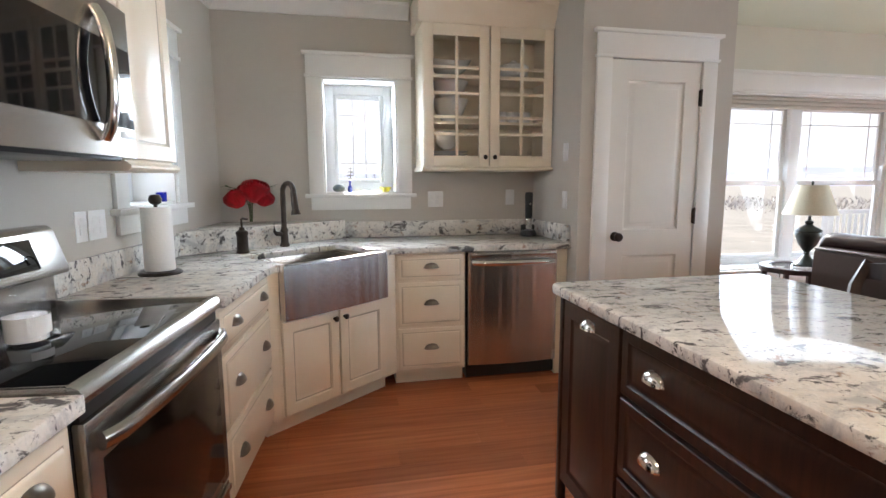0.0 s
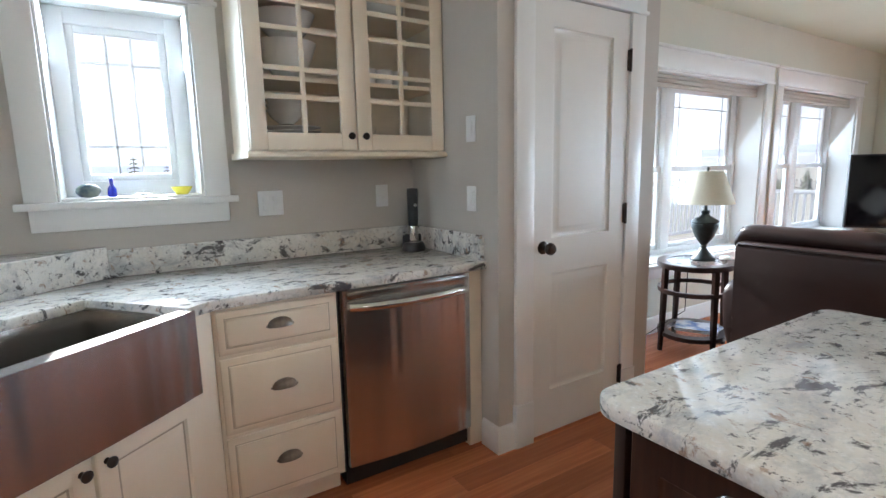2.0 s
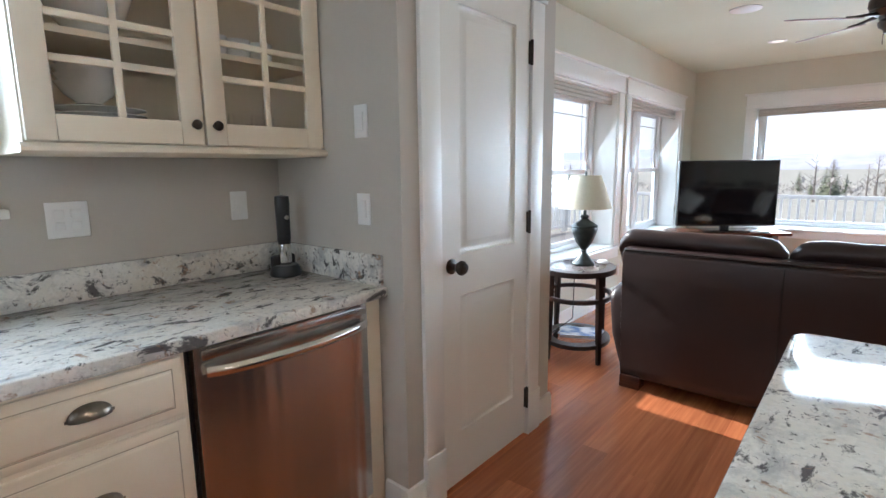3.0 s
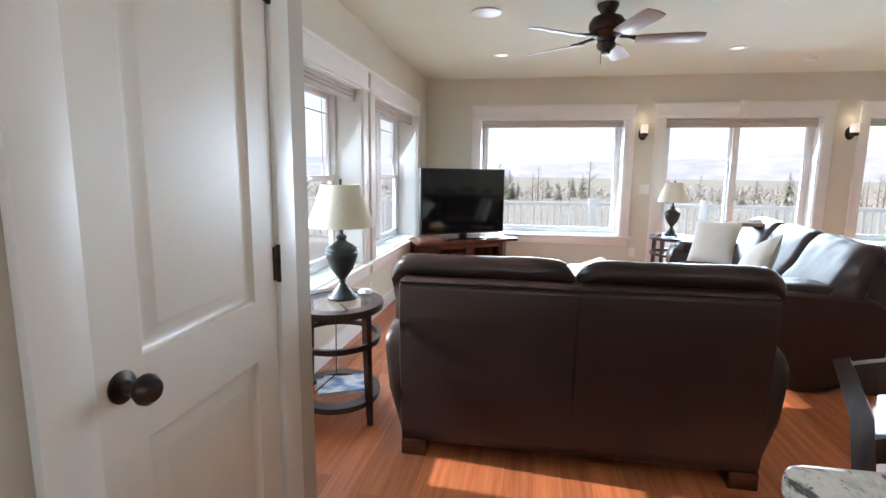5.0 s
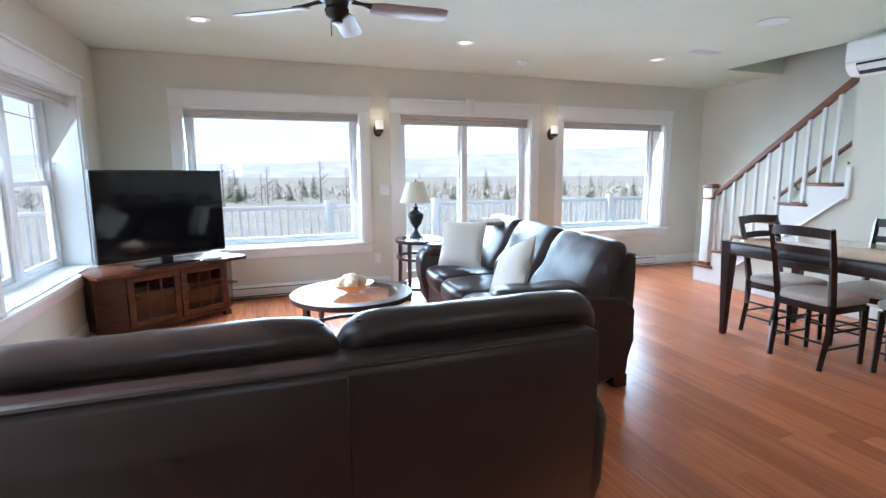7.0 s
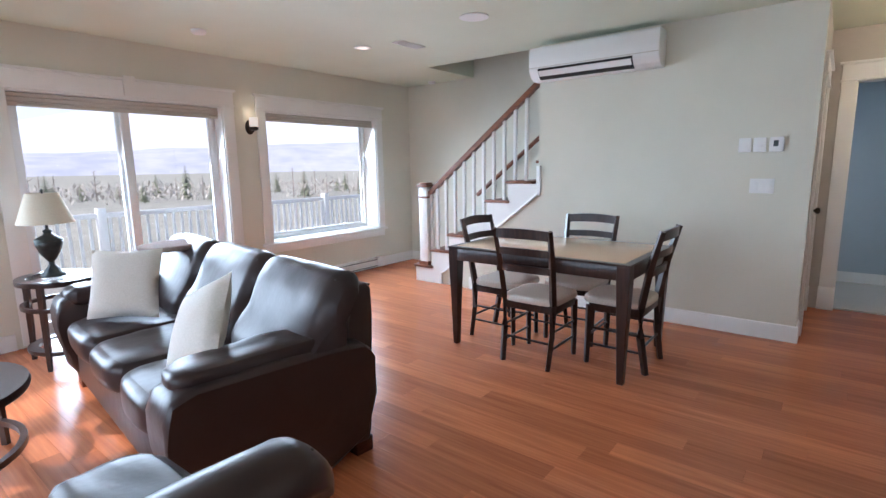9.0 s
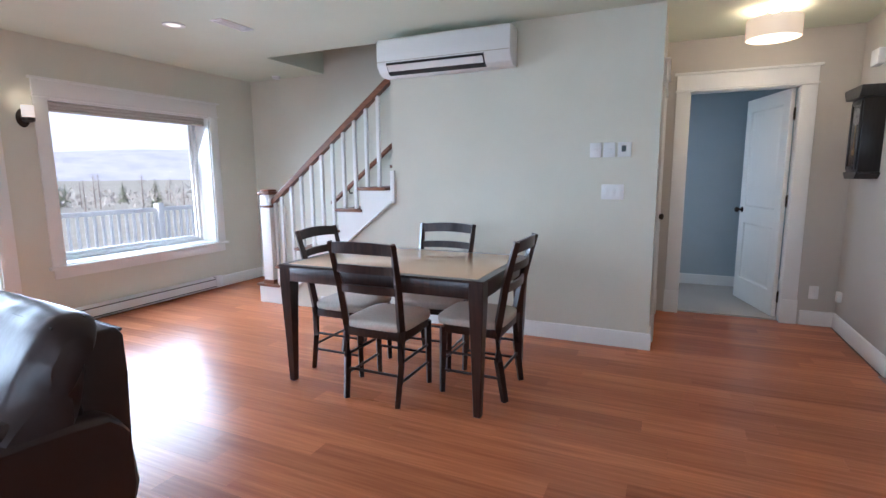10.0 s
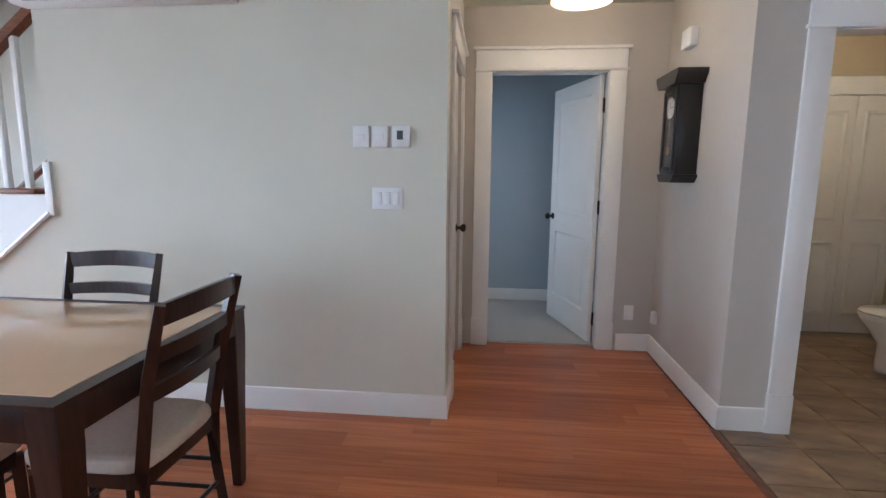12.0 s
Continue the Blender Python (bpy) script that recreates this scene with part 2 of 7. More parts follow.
M_EBONY = mat("ebony_wood", (0.010, 0.008, 0.007), 0.3, color2=(0.018, 0.014, 0.012), scale=8, stretch=(10, 10, 1))
M_HAZE = emitter("horizon_haze_glow", (0.90, 0.94, 1.0), 0.92, (0, 0, 0))
M_DECK = mat("deck_boards", (0.34, 0.31, 0.28), 0.7, color2=(0.42, 0.39, 0.36), scale=5, stretch=(1, 12, 1))
M_LAWN = mat("dry_lawn", (0.48, 0.45, 0.38), 0.95, color2=(0.38, 0.36, 0.30), scale=0.6, bump=0.3, bump_scale=8, detail=8)
M_GRAVEL = mat("gravel", (0.45, 0.43, 0.41), 0.95, color2=(0.34, 0.32, 0.30), scale=30, bump=0.5, bump_scale=60)
# hill colours carry the violet-blue tint of the hazy air
M_HILL = mat("hazed_hill_woods", (0.24, 0.24, 0.30), 0.95, color2=(0.38, 0.36, 0.40), scale=0.03, detail=10)
M_HILL2 = mat("hazed_hill_far", (0.36, 0.38, 0.48), 0.95, color2=(0.42, 0.44, 0.52), scale=0.012, detail=10)
# emission lifts the hills to imitate pale haze in front of them
for m_far, haze_glow in ((M_HILL, 0.32), (M_HILL2, 0.52)):
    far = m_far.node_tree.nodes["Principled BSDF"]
    far.inputs["Emission Color"].default_value, far.inputs["Emission Strength"].default_value = (0.86, 0.88, 1.0, 1), haze_glow
M_CONIF = mat("conifer_needles", (0.22, 0.25, 0.17), 0.8, color2=(0.34, 0.35, 0.25), scale=2)
M_BARE = mat("bare_twigs", (0.44, 0.40, 0.37), 0.9, color2=(0.54, 0.50, 0.46), scale=3)
M_BARK = mat("bark", (0.20, 0.17, 0.15), 0.9, color2=(0.27, 0.23, 0.20), scale=8, bump=0.4, bump_scale=30)


# ---------------------------------------------------------------- mesh helpers
def box(bm, x0, x1, y0, y1, z0, z1, bevel=0.0, seg=2):
    r = bmesh.ops.create_cube(bm, size=1, matrix=Matrix.Translation(((x0 + x1) / 2, (y0 + y1) / 2, (z0 + z1) / 2)) @ Matrix.Diagonal((abs(x1 - x0), abs(y1 - y0), abs(z1 - z0), 1)))
    if bevel:
        vs = set(r["verts"])
        es = [e for e in bm.edges if e.verts[0] in vs and e.verts[1] in vs]
        bmesh.ops.bevel(bm, geom=es, offset=min(bevel, 0.49 * min(abs(x1 - x0), abs(y1 - y0), abs(z1 - z0))), segments=seg, profile=0.5, affect="EDGES")
    return bm


def cbox(x0, x1, y0, y1, z0, z1, bevel=0.0, seg=2):
    return box(bmesh.new(), x0, x1, y0, y1, z0, z1, bevel, seg)


def lathe(profile, n=28, at=(0, 0, 0), sx=1.0, sy=1.0, bm=None):
    bm = bm or bmesh.new()
    rings = []
    for r, z in profile:
        rings.append([bm.verts.new((at[0] + sx * r * math.cos(2 * math.pi * k / n), at[1] + sy * r * math.sin(2 * math.pi * k / n), at[2] + z)) for k in range(n)])
    for a, b in zip(rings, rings[1:]):
        for k in range(n):
            bm.faces.new((a[k], a[(k + 1) % n], b[(k + 1) % n], b[k]))
    closed = profile[0] == profile[-1]
    if profile[0][0] > 0 and not closed:
        bm.faces.new(list(reversed(rings[0])))
    if profile[-1][0] > 0 and not closed:
        bm.faces.new(rings[-1])
    bmesh.ops.recalc_face_normals(bm, faces=bm.faces)
    return bm


def tube(points, radius, n=10, bm=None, flat=1.0):
    bm = bm or bmesh.new()
    pts = [Vector(p) for p in points]
    rings = []
    for i, p in enumerate(pts):
        d = (pts[min(i + 1, len(pts) - 1)] - pts[max(i - 1, 0)]).normalized()
        u = d.cross(Vector((0, 0, 1)))
        u = u.normalized() if u.length > 0.05 else Vector((1, 0, 0))
        v = u.cross(d).normalized()
        r = radius[i] if isinstance(radius, (list, tuple)) else radius
        rings.append([bm.verts.new(p + r * (math.cos(2 * math.pi * k / n) * u + flat * math.sin(2 * math.pi * k / n) * v)) for k in range(n)])
    for a, b in zip(rings, rings[1:]):
        for k in range(n):
            bm.faces.new((a[k], a[(k + 1) % n], b[(k + 1) % n], b[k]))
    bm.faces.new(list(reversed(rings[0])))
    bm.faces.new(rings[-1])
    bmesh.ops.recalc_face_normals(bm, faces=bm.faces)
    return bm


def prism(poly, z0, z1, bevel=0.0, axis="z", bm=None):
    """A polygon extruded along an axis: z takes (x, y), y takes (x, z), x takes (y, z)."""
    bm = bm or bmesh.new()

    def place(p, q):
        return {"z": (p[0], p[1], q), "y": (p[0], q, p[1]), "x": (q, p[0], p[1])}[axis]

    lo = [bm.verts.new(place(p, z0)) for p in poly]
    hi = [bm.verts.new(place(p, z1)) for p in poly]
    n = len(poly)
    faces = [bm.faces.new(list(reversed(lo))), bm.faces.new(hi)]
    for k in range(n):
        faces.append(bm.faces.new((lo[k], lo[(k + 1) % n], hi[(k + 1) % n], hi[k])))
    bmesh.ops.recalc_face_normals(bm, faces=faces)
    if bevel:
        vs = set(lo + hi)
        bmesh.ops.bevel(bm, geom=[e for e in bm.edges if e.verts[0] in vs and e.verts[1] in vs], offset=bevel, segments=2, profile=0.5, affect="EDGES")
    return bm


def finish(name, bm, material, smooth=40):
    me = bpy.data.meshes.new(name)
    if smooth:
        for f in bm.faces:
            f.smooth = True
        lim = math.radians(smooth)
        for e in bm.edges:
            if len(e.link_faces) == 2 and e.calc_face_angle(0) > lim:
                e.smooth = False
    bm.to_mesh(me)
    bm.free()
    me.materials.append(material)
    return me


def thing(name, label, category, at=(0, 0, 0), rz=0, group=""):
    ob = new(name)
    ob.matrix_basis = pose(*at, 0, 0, rz)
    return tagged(ob, label, category, group)


def part(name, bm, material, parent, label="", at=None):
    ob = new(name, finish(name, bm, material))
    ob.parent = parent
    if at is not None:
        ob.matrix_basis = at
    if label:
        tagged(ob, label)
    return ob


def solo(name, bm, material, label, category, at=(0, 0, 0), rz=0, group="", kind=""):
    ob = new(name, finish(name, bm, material))
    ob.matrix_basis = pose(*at, 0, 0, rz)
    return tagged(ob, label, category, group, kind)


def structure(name, bm, material, label, category="wall", parent=None, smooth=40):
    ob = new(name, finish(name, bm, material, smooth))
    ob.parent = parent
    return tagged(ob, label, "" if parent else category, "", "" if parent else "structure")


def wall(name, axis, p0, p1, a0, a1, z0, z1, openings, material, label):
    """A wall whose faces lie at p0 and p1 across the axis, from a0 to a1 along it, with rectangular openings (a, a, z, z)."""
    bm = bmesh.new()
    cut_a = sorted({a0, a1, *[v for o in openings for v in o[:2]]})
    cut_z = sorted({z0, z1, *[v for o in openings for v in o[2:]]})
    for b0, b1 in zip(cut_a, cut_a[1:]):
        for c0, c1 in zip(cut_z, cut_z[1:]):
            m, c = (b0 + b1) / 2, (c0 + c1) / 2
            if any(o[0] < m < o[1] and o[2] < c < o[3] for o in openings):
                continue
            if axis == "x":
                box(bm, p0, p1, b0, b1, c0, c1)
            else:
                box(bm, b0, b1, p0, p1, c0, c1)
    bmesh.ops.remove_doubles(bm, verts=bm.verts, dist=0.0001)
    bm.verts.index_update()
    seen = {}
    for f in bm.faces:
        seen.setdefault(tuple(sorted(v.index for v in f.verts)), []).append(f)
    dup = [f for fs in seen.values() if len(fs) > 1 for f in fs]
    bmesh.ops.delete(bm, geom=dup, context="FACES")
    return structure(name, bm, material, label, smooth=0)


# ---------------------------------------------------------------- the large structure
XW, YK, YN, XE, H = -0.83, 3.62, 3.53, 7.72, 2.56
YA, YS, YH = -3.10, -4.15, -4.36
LW1, LW2, LZ = (2.93, 5.09), (5.40, 7.12), (0.56, 2.04)
EW1, EW2, EW3, EZ = (0.97, 2.80), (-1.25, 0.50), (-3.45, -1.74), (0.56, 2.05)
KW, KZ = (-0.12, 0.41), (1.235, 2.05)
SW, SZ = (2.365, 2.905), (1.205, 1.99)
# the range wall stands a little out of square with the sink wall
PIVOT = Matrix.Translation((XW, YK, 0))
WM = PIVOT @ pose(0, 0, 0, 0, 0, -5.7) @ PIVOT.inverted()


def turned(ob):
    """Swing a thing of the range wall about the kitchen corner."""
    ob.matrix_basis = WM @ ob.matrix_basis
    return ob



wall("wall_north_kitchen", "y", YK, YK + 0.30, XW - 0.3, 1.48, 0, H, [(*KW, *KZ)], M_WALL, "greige painted kitchen wall with a small window")
turned(wall("wall_west", "x", XW - 0.30, XW, -3.20, YK, 0, H, [(*SW, *SZ)], M_WALL, "greige painted kitchen wall behind the range"))
wall("wall_pantry_side", "x", 1.48, 1.60, 2.855, YK + 0.3, 0, H, [], M_WALL, "greige painted side wall of the pantry")
wall("wall_pantry_front", "y", 2.855, 2.975, 1.60, 2.56, 0, H, [(1.675, 2.32, 0, 2.08)], M_WALL, "greige painted pantry wall around a door")
wall("wall_pantry_east", "x", 2.44, 2.56, 2.975, YN + 0.3, 0, H, [], M_CREAM, "cream painted end wall of the pantry")
wall("wall_pantry_back", "y", YK + 0.05, YK + 0.2, 1.60, 2.44, 0, H, [], M_WALL, "greige wall at the back of the pantry")
wall("wall_north_living", "y", YN, YN + 0.30, 2.56, XE + 0.3, 0, H, [(*LW1, *LZ), (*LW2, *LZ)], M_CREAM, "cream painted living room wall with two wide windows")
wall("wall_east", "x", XE, XE + 0.30, YS - 0.2, YN, 0, H, [(*EW1, *EZ), (*EW2, 0.02, 2.06), (*EW3, *EZ)], M_CREAM, "cream painted wall with two picture windows and a patio door")
wall("wall_south_dining", "y", YA - 0.12, YA, 2.777, 5.03, 0, H, [], M_CREAM, "cream painted dining wall under an air conditioner")
wall("wall_stair_back", "y", YS - 0.15, YS, 2.9, XE, 0, 5.0, [], M_CREAM, "cream painted wall behind the staircase")
wall("wall_hall_east", "x", 2.777, 2.897, YH, YA - 0.12, 0, H, [(-4.20, -3.42, 0, 2.05)], M_WALL, "greige painted hall wall with a closet door")
wall("wall_hall_end", "y", YH - 0.12, YH, 1.18, 2.90, 0, H, [(1.71, 2.56, 0, 2.10)], M_WALL, "greige painted hall end wall around a doorway")
wall("wall_hall_west", "x", 1.18, 1.30, YH, -3.15, 0, H, [], M_WALL, "greige painted hall wall with a clock")
wall("wall_bath_front", "y", -3.27, -3.15, XW - 1.1, 1.18, 0, H, [(0.10, 0.945, 0, 2.05)], M_WALL, "greige painted wall around the bathroom doorway")
wall("wall_bath_back", "y", -5.15, -5.05, -1.3, 1.18, 0, H, [], M_TAN, "tan painted bathroom wall")
wall("wall_bath_west", "x", -1.4, -1.3, -5.15, -3.27, 0, H, [], M_TAN, "tan painted bathroom side wall")
wall("wall_bath_east", "x", 1.08, 1.176, -5.05, -3.27, 0, H, [], M_TAN, "tan painted bathroom wall")
wall("wall_bedroom_back", "y", -5.95, -5.80, 1.0, 4.2, 0, H, [], M_BLUE, "grey-blue painted bedroom wall")
wall("wall_bedroom_west", "x", 1.18, 1.26, -5.80, YH - 0.12, 0, H, [], M_BLUE, "grey-blue painted bedroom side wall")
# the opening is added, unseen from the hall, to let the fill lamp in
wall("wall_bedroom_east", "x", 3.6, 3.7, -5.80, YH - 0.3, 0, H, [(-5.6, -4.85, 0.9, 2.05)], M_BLUE, "grey-blue painted bedroom far wall with an opening added out of view")
wall("wall_bedroom_front", "y", -4.62, YH - 0.13, 2.90, 3.6, 0, H, [], M_BLUE, "grey-blue painted bedroom wall by the door")

bm = bmesh.new()
prism([(XW - 0.27, YK + 0.3), (XW - 0.98, -3.20), (XE + 0.3, -3.20), (XE + 0.3, YK + 0.3)], H, H + 0.25, bm=bm)
box(bm, 6.55, XE + 0.3, YS - 0.15, -3.20, H, H + 0.25)
box(bm, XW - 1.1, 3.0, -6.0, -3.20, H, H + 0.25)
box(bm, 3.0, 4.2, -6.0, YS - 0.15, H, H + 0.25)
structure("ceiling", bm, M_CEIL, "off-white painted flat ceiling", "ceiling")
bm = bmesh.new()
box(bm, 2.9, 6.75, -3.20, -3.05, H + 0.25, 5.0)
box(bm, 6.60, 6.75, YS, -3.20, H + 0.25, 5.0)
box(bm, 2.8, 2.95, YS, -3.20, H + 0.25, 5.0)
structure("stairwell_wall", bm, M_CREAM, "cream painted walls of the stairwell above")
structure("stairwell_ceiling", cbox(2.8, 6.75, YS - 0.15, -3.05, 5.0, 5.1), M_CEIL, "white ceiling over the stairwell", "ceiling")

floor = structure("floor", prism([(XW - 0.27, YK + 0.3), (XW - 1.09, YH - 0.12), (XE + 0.3, YH - 0.12), (XE + 0.3, YK + 0.3)], -0.20, -0.019), M_SUB, "reddish-brown strand bamboo plank floor", "floor")
tile_floor = structure("floor_tile", cbox(XW - 0.9, 1.30, -5.2, -1.0, -0.018, -0.006), M_GROUT, "brown slate-look tile floor with pale grout", "floor")
structure("floor_carpet", cbox(1.0, 4.2, -5.95, YH - 0.06, -0.10, 0.012), M_CARPET, "light beige bedroom carpet", "floor")


# ---------------------------------------------------------------- trim, casings, windows, doors
def base_run(points, name="baseboard"):
    """Baseboards along straight runs: (axis, face, from, to, side)."""
    for axis, p, a, b, side in points:
        prof = [(0, 0), (0.016, 0), (0.016, 0.11), (0.010, 0.128), (0, 0.132)]
        poly = [(p + side * q, z) for q, z in prof]
        bm = prism(poly, a, b, axis="y" if axis == "x" else "x")
        structure(name, bm, M_TRIM, "white painted wooden baseboard", "baseboard")


base_run([
    ("x", 1.48, 2.855, 2.97, -1), ("y", 2.855, 1.464, 1.564, -1), ("y", 2.855, 2.431, 2.576, -1), ("x", 2.56, 2.855, YN, 1),
    ("y", YN, 2.56, XE, -1), ("x", XE, 0.66, YN, -1), ("x", XE, YS, -1.41, -1), ("y", YS, 6.7, XE, 1),
    ("y", YA, 2.761, 5.9, 1), ("x", 2.777, -3.31, YA, -1), ("y", YH, 1.30, 1.56, 1), ("x", 1.30, YH, -3.134, 1),
    ("y", -3.15, 1.07, 1.30, 1), ("y", -5.80, 1.26, 3.6, 1),
])


def casing(name, axis, face, side, a0, a1, z0, z1, w=0.105, head=0.15, sill=True, plinth=False, label="white craftsman window casing"):
    """Casing round an opening on the wall face; side is the way into the room along the axis."""
    root = thing(name, label, "trim")
    tagged(root, kind="structure")

    def slab(n, b0, b1, c0, c1, d0, d1, bev=0.003):
        q0, q1 = face + side * d0, face + side * d1
        bm = cbox(min(q0, q1), max(q0, q1), b0, b1, c0, c1, bev) if axis == "x" else cbox(b0, b1, min(q0, q1), max(q0, q1), c0, c1, bev)
        part(n, bm, M_TRIM, root)

    slab("side_board", a0 - w, a0, z0, z1, 0.0, 0.020)
    slab("side_board", a1, a1 + w, z0, z1, 0.0, 0.020)
    slab("head_bead", a0 - w - 0.010, a1 + w + 0.010, z1, z1 + 0.018, 0.0, 0.030)
    slab("head_board", a0 - w, a1 + w, z1 + 0.018, z1 + head, 0.0, 0.022)
    slab("head_cap", a0 - w - 0.022, a1 + w + 0.022, z1 + head, z1 + head + 0.022, 0.0, 0.042)
    if sill:
        slab("stool", a0 - w - 0.03, a1 + w + 0.03, z0 - 0.028, z0, -0.02, 0.045)
        slab("apron", a0 - w + 0.01, a1 + w - 0.01, z0 - 0.115, z0 - 0.028, 0.0, 0.018)
    if plinth:
        slab("plinth_block", a0 - w - 0.006, a0 + 0.002, 0, 0.22, 0.0, 0.027)
        slab("plinth_block", a1 - 0.002, a1 + w + 0.006, 0, 0.22, 0.0, 0.027)
    return root


def window(name, axis, face, out, a0, a1, z0, z1, sashes, depth=0.22, hung=True, muntins=True, label="white vinyl double-hung window", f=0.045):
    """A window set back in its opening: jamb liner, frame, sashes with panes. out is the way outside along the axis."""
    root = thing(name, label, "window")
    tagged(root, kind="structure")

    def slab(n, b0, b1, c0, c1, d0, d1, material=M_VINYL, parent=None, bev=0.003):
        q0, q1 = face + out * d0, face + out * d1
        if axis == "x":
            bm = cbox(min(q0, q1), max(q0, q1), b0, b1, c0, c1, bev)
        else:
            bm = cbox(b0, b1, min(q0, q1), max(q0, q1), c0, c1, bev)
        return part(n, bm, material, parent or root)

    t = 0.012
    slab("jamb", a0, a0 + t, z0, z1, 0, 0.30, M_TRIM)
    slab("jamb", a1 - t, a1, z0, z1, 0, 0.30, M_TRIM)
    slab("jamb_head", a0 + t, a1 - t, z1 - t, z1, 0, 0.30, M_TRIM)
    slab("sill", a0 + t, a1 - t, z0, z0 + t, 0, 0.30, M_TRIM)
    slab("frame", a0 + t, a0 + t + f, z0 + t, z1 - t, depth, depth + 0.07)
    slab("frame", a1 - t - f, a1 - t, z0 + t, z1 - t, depth, depth + 0.07)
    slab("frame_head", a0 + t + f, a1 - t - f, z1 - t - f, z1 - t, depth, depth + 0.07)
    slab("frame_sill", a0 + t + f, a1 - t - f, z0 + t, z0 + t + f, depth, depth + 0.07)
    lo, hi = a0 + t + f, a1 - t - f
    mull = 0.11
    w = (hi - lo - mull * (sashes - 1)) / sashes
    for k in range(sashes):
        s0 = lo + k * (w + mull)
        s1 = s0 + w
        if k:
            slab("mullion", s0 - mull, s0, z0 + t + f, z1 - t - f, depth - 0.012, depth + 0.07)
        b0, b1 = z0 + t + f, z1 - t - f
        mid = (b0 + b1) / 2
        for c0, c1, d in ([(b0, mid + 0.02, 0.012), (mid - 0.02, b1, 0.038)] if hung else [(b0, b1, 0.02)]):
            st = 0.042 if hung else 0.03
            sash = slab("sash", s0, s0 + st, c0, c1, depth + d, depth + d + 0.024)
            slab("stile", s1 - st, s1, c0, c1, depth + d, depth + d + 0.024, parent=sash)
            slab("rail", s0 + st, s1 - st, c0, c0 + st, depth + d, depth + d + 0.024, parent=sash)
            slab("rail", s0 + st, s1 - st, c1 - st, c1, depth + d, depth + d + 0.024, parent=sash)
            pane = slab("pane", s0 + st, s1 - st, c0 + st, c1 - st, depth + d + 0.010, depth + d + 0.014, M_PANE, sash, 0)
            pane.visible_shadow = False
            if muntins and d > 0.03 or muntins and not hung:
                m = 0.010
                for b in (s0 + st + 0.11, s1 - st - 0.11):
                    slab("muntin", b - m / 2, b + m / 2, c0 + st, c1 - st, depth + d + 0.004, depth + d + 0.008, parent=sash, bev=0)
                for c in ((c1 - st - 0.12,) if hung else (c1 - st - 0.12, c0 + st + 0.12)):
                    slab("muntin", s0 + st, s1 - st, c - m / 2, c + m / 2, depth + d + 0.004, depth + d + 0.008, parent=sash, bev=0)
    return root


def blind(axis, face, out, a0, a1, z1, drop=0.10, depth=0.05):
    root = thing("roller_blind", "taupe woven fabric blind folded up at the window head", "blind")
    for i in range(3):
        q0, q1 = face + out * depth, face + out * (depth + 0.035 - 0.006 * i)
        za, zb = z1 - 0.014 - drop * (i + 1) / 3, z1 - 0.014 - drop * i / 3 - 0.002
        lo, hi = min(q0, q1), max(q0, q1)
        bm = cbox(lo, hi, a0 + 0.02, a1 - 0.02, za, zb, 0.008) if axis == "x" else cbox(a0 + 0.02, a1 - 0.02, lo, hi, za, zb, 0.008)
        part("fold" if i else "headrail", bm, M_BLIND, root)


casing("casing_kitchen_window", "y", YK, -1, *KW, *KZ)
window("window_1", "y", YK, 1, *KW, *KZ, 1, hung=False, f=0.066, label="small white casement window over the sink")
turned(casing("casing_side_window", "x", XW, 1, *SW, *SZ))
turned(window("window_2", "x", XW, -1, *SW, *SZ, 1, hung=False, f=0.066, label="small white casement window beside the range"))
for k, L in enumerate((LW1, LW2)):
    casing("casing_living_window", "y", YN, -1, *L, *LZ, w=0.12)
    window("window_%d" % (3 + k), "y", YN, 1, *L, *LZ, 2)
    blind("y", YN, 1, *L, LZ[1])
for k, L in enumerate((EW1, EW3)):
    casing("casing_picture_window", "x", XE, -1, *L, *EZ, w=0.11)
    window("window_%d" % (5 + k), "x", XE, 1, *L, *EZ, 1, hung=False, muntins=False, label="large white picture window over the deck")
    blind("x", XE, 1, *L, EZ[1], drop=0.09)
casing("casing_patio_door", "x", XE, -1, *EW2, 0.02, 2.06, w=0.12, sill=False, label="white casing with a keystone over the patio door")
solo("keystone", cbox(XE - 0.05, XE - 0.024, -0.43, -0.33, 2.07, 2.25, 0.004), M_TRIM, "white wooden keystone block over the patio door", "trim", kind="structure")
blind("x", XE, 1, *EW2, 2.06, drop=0.11)

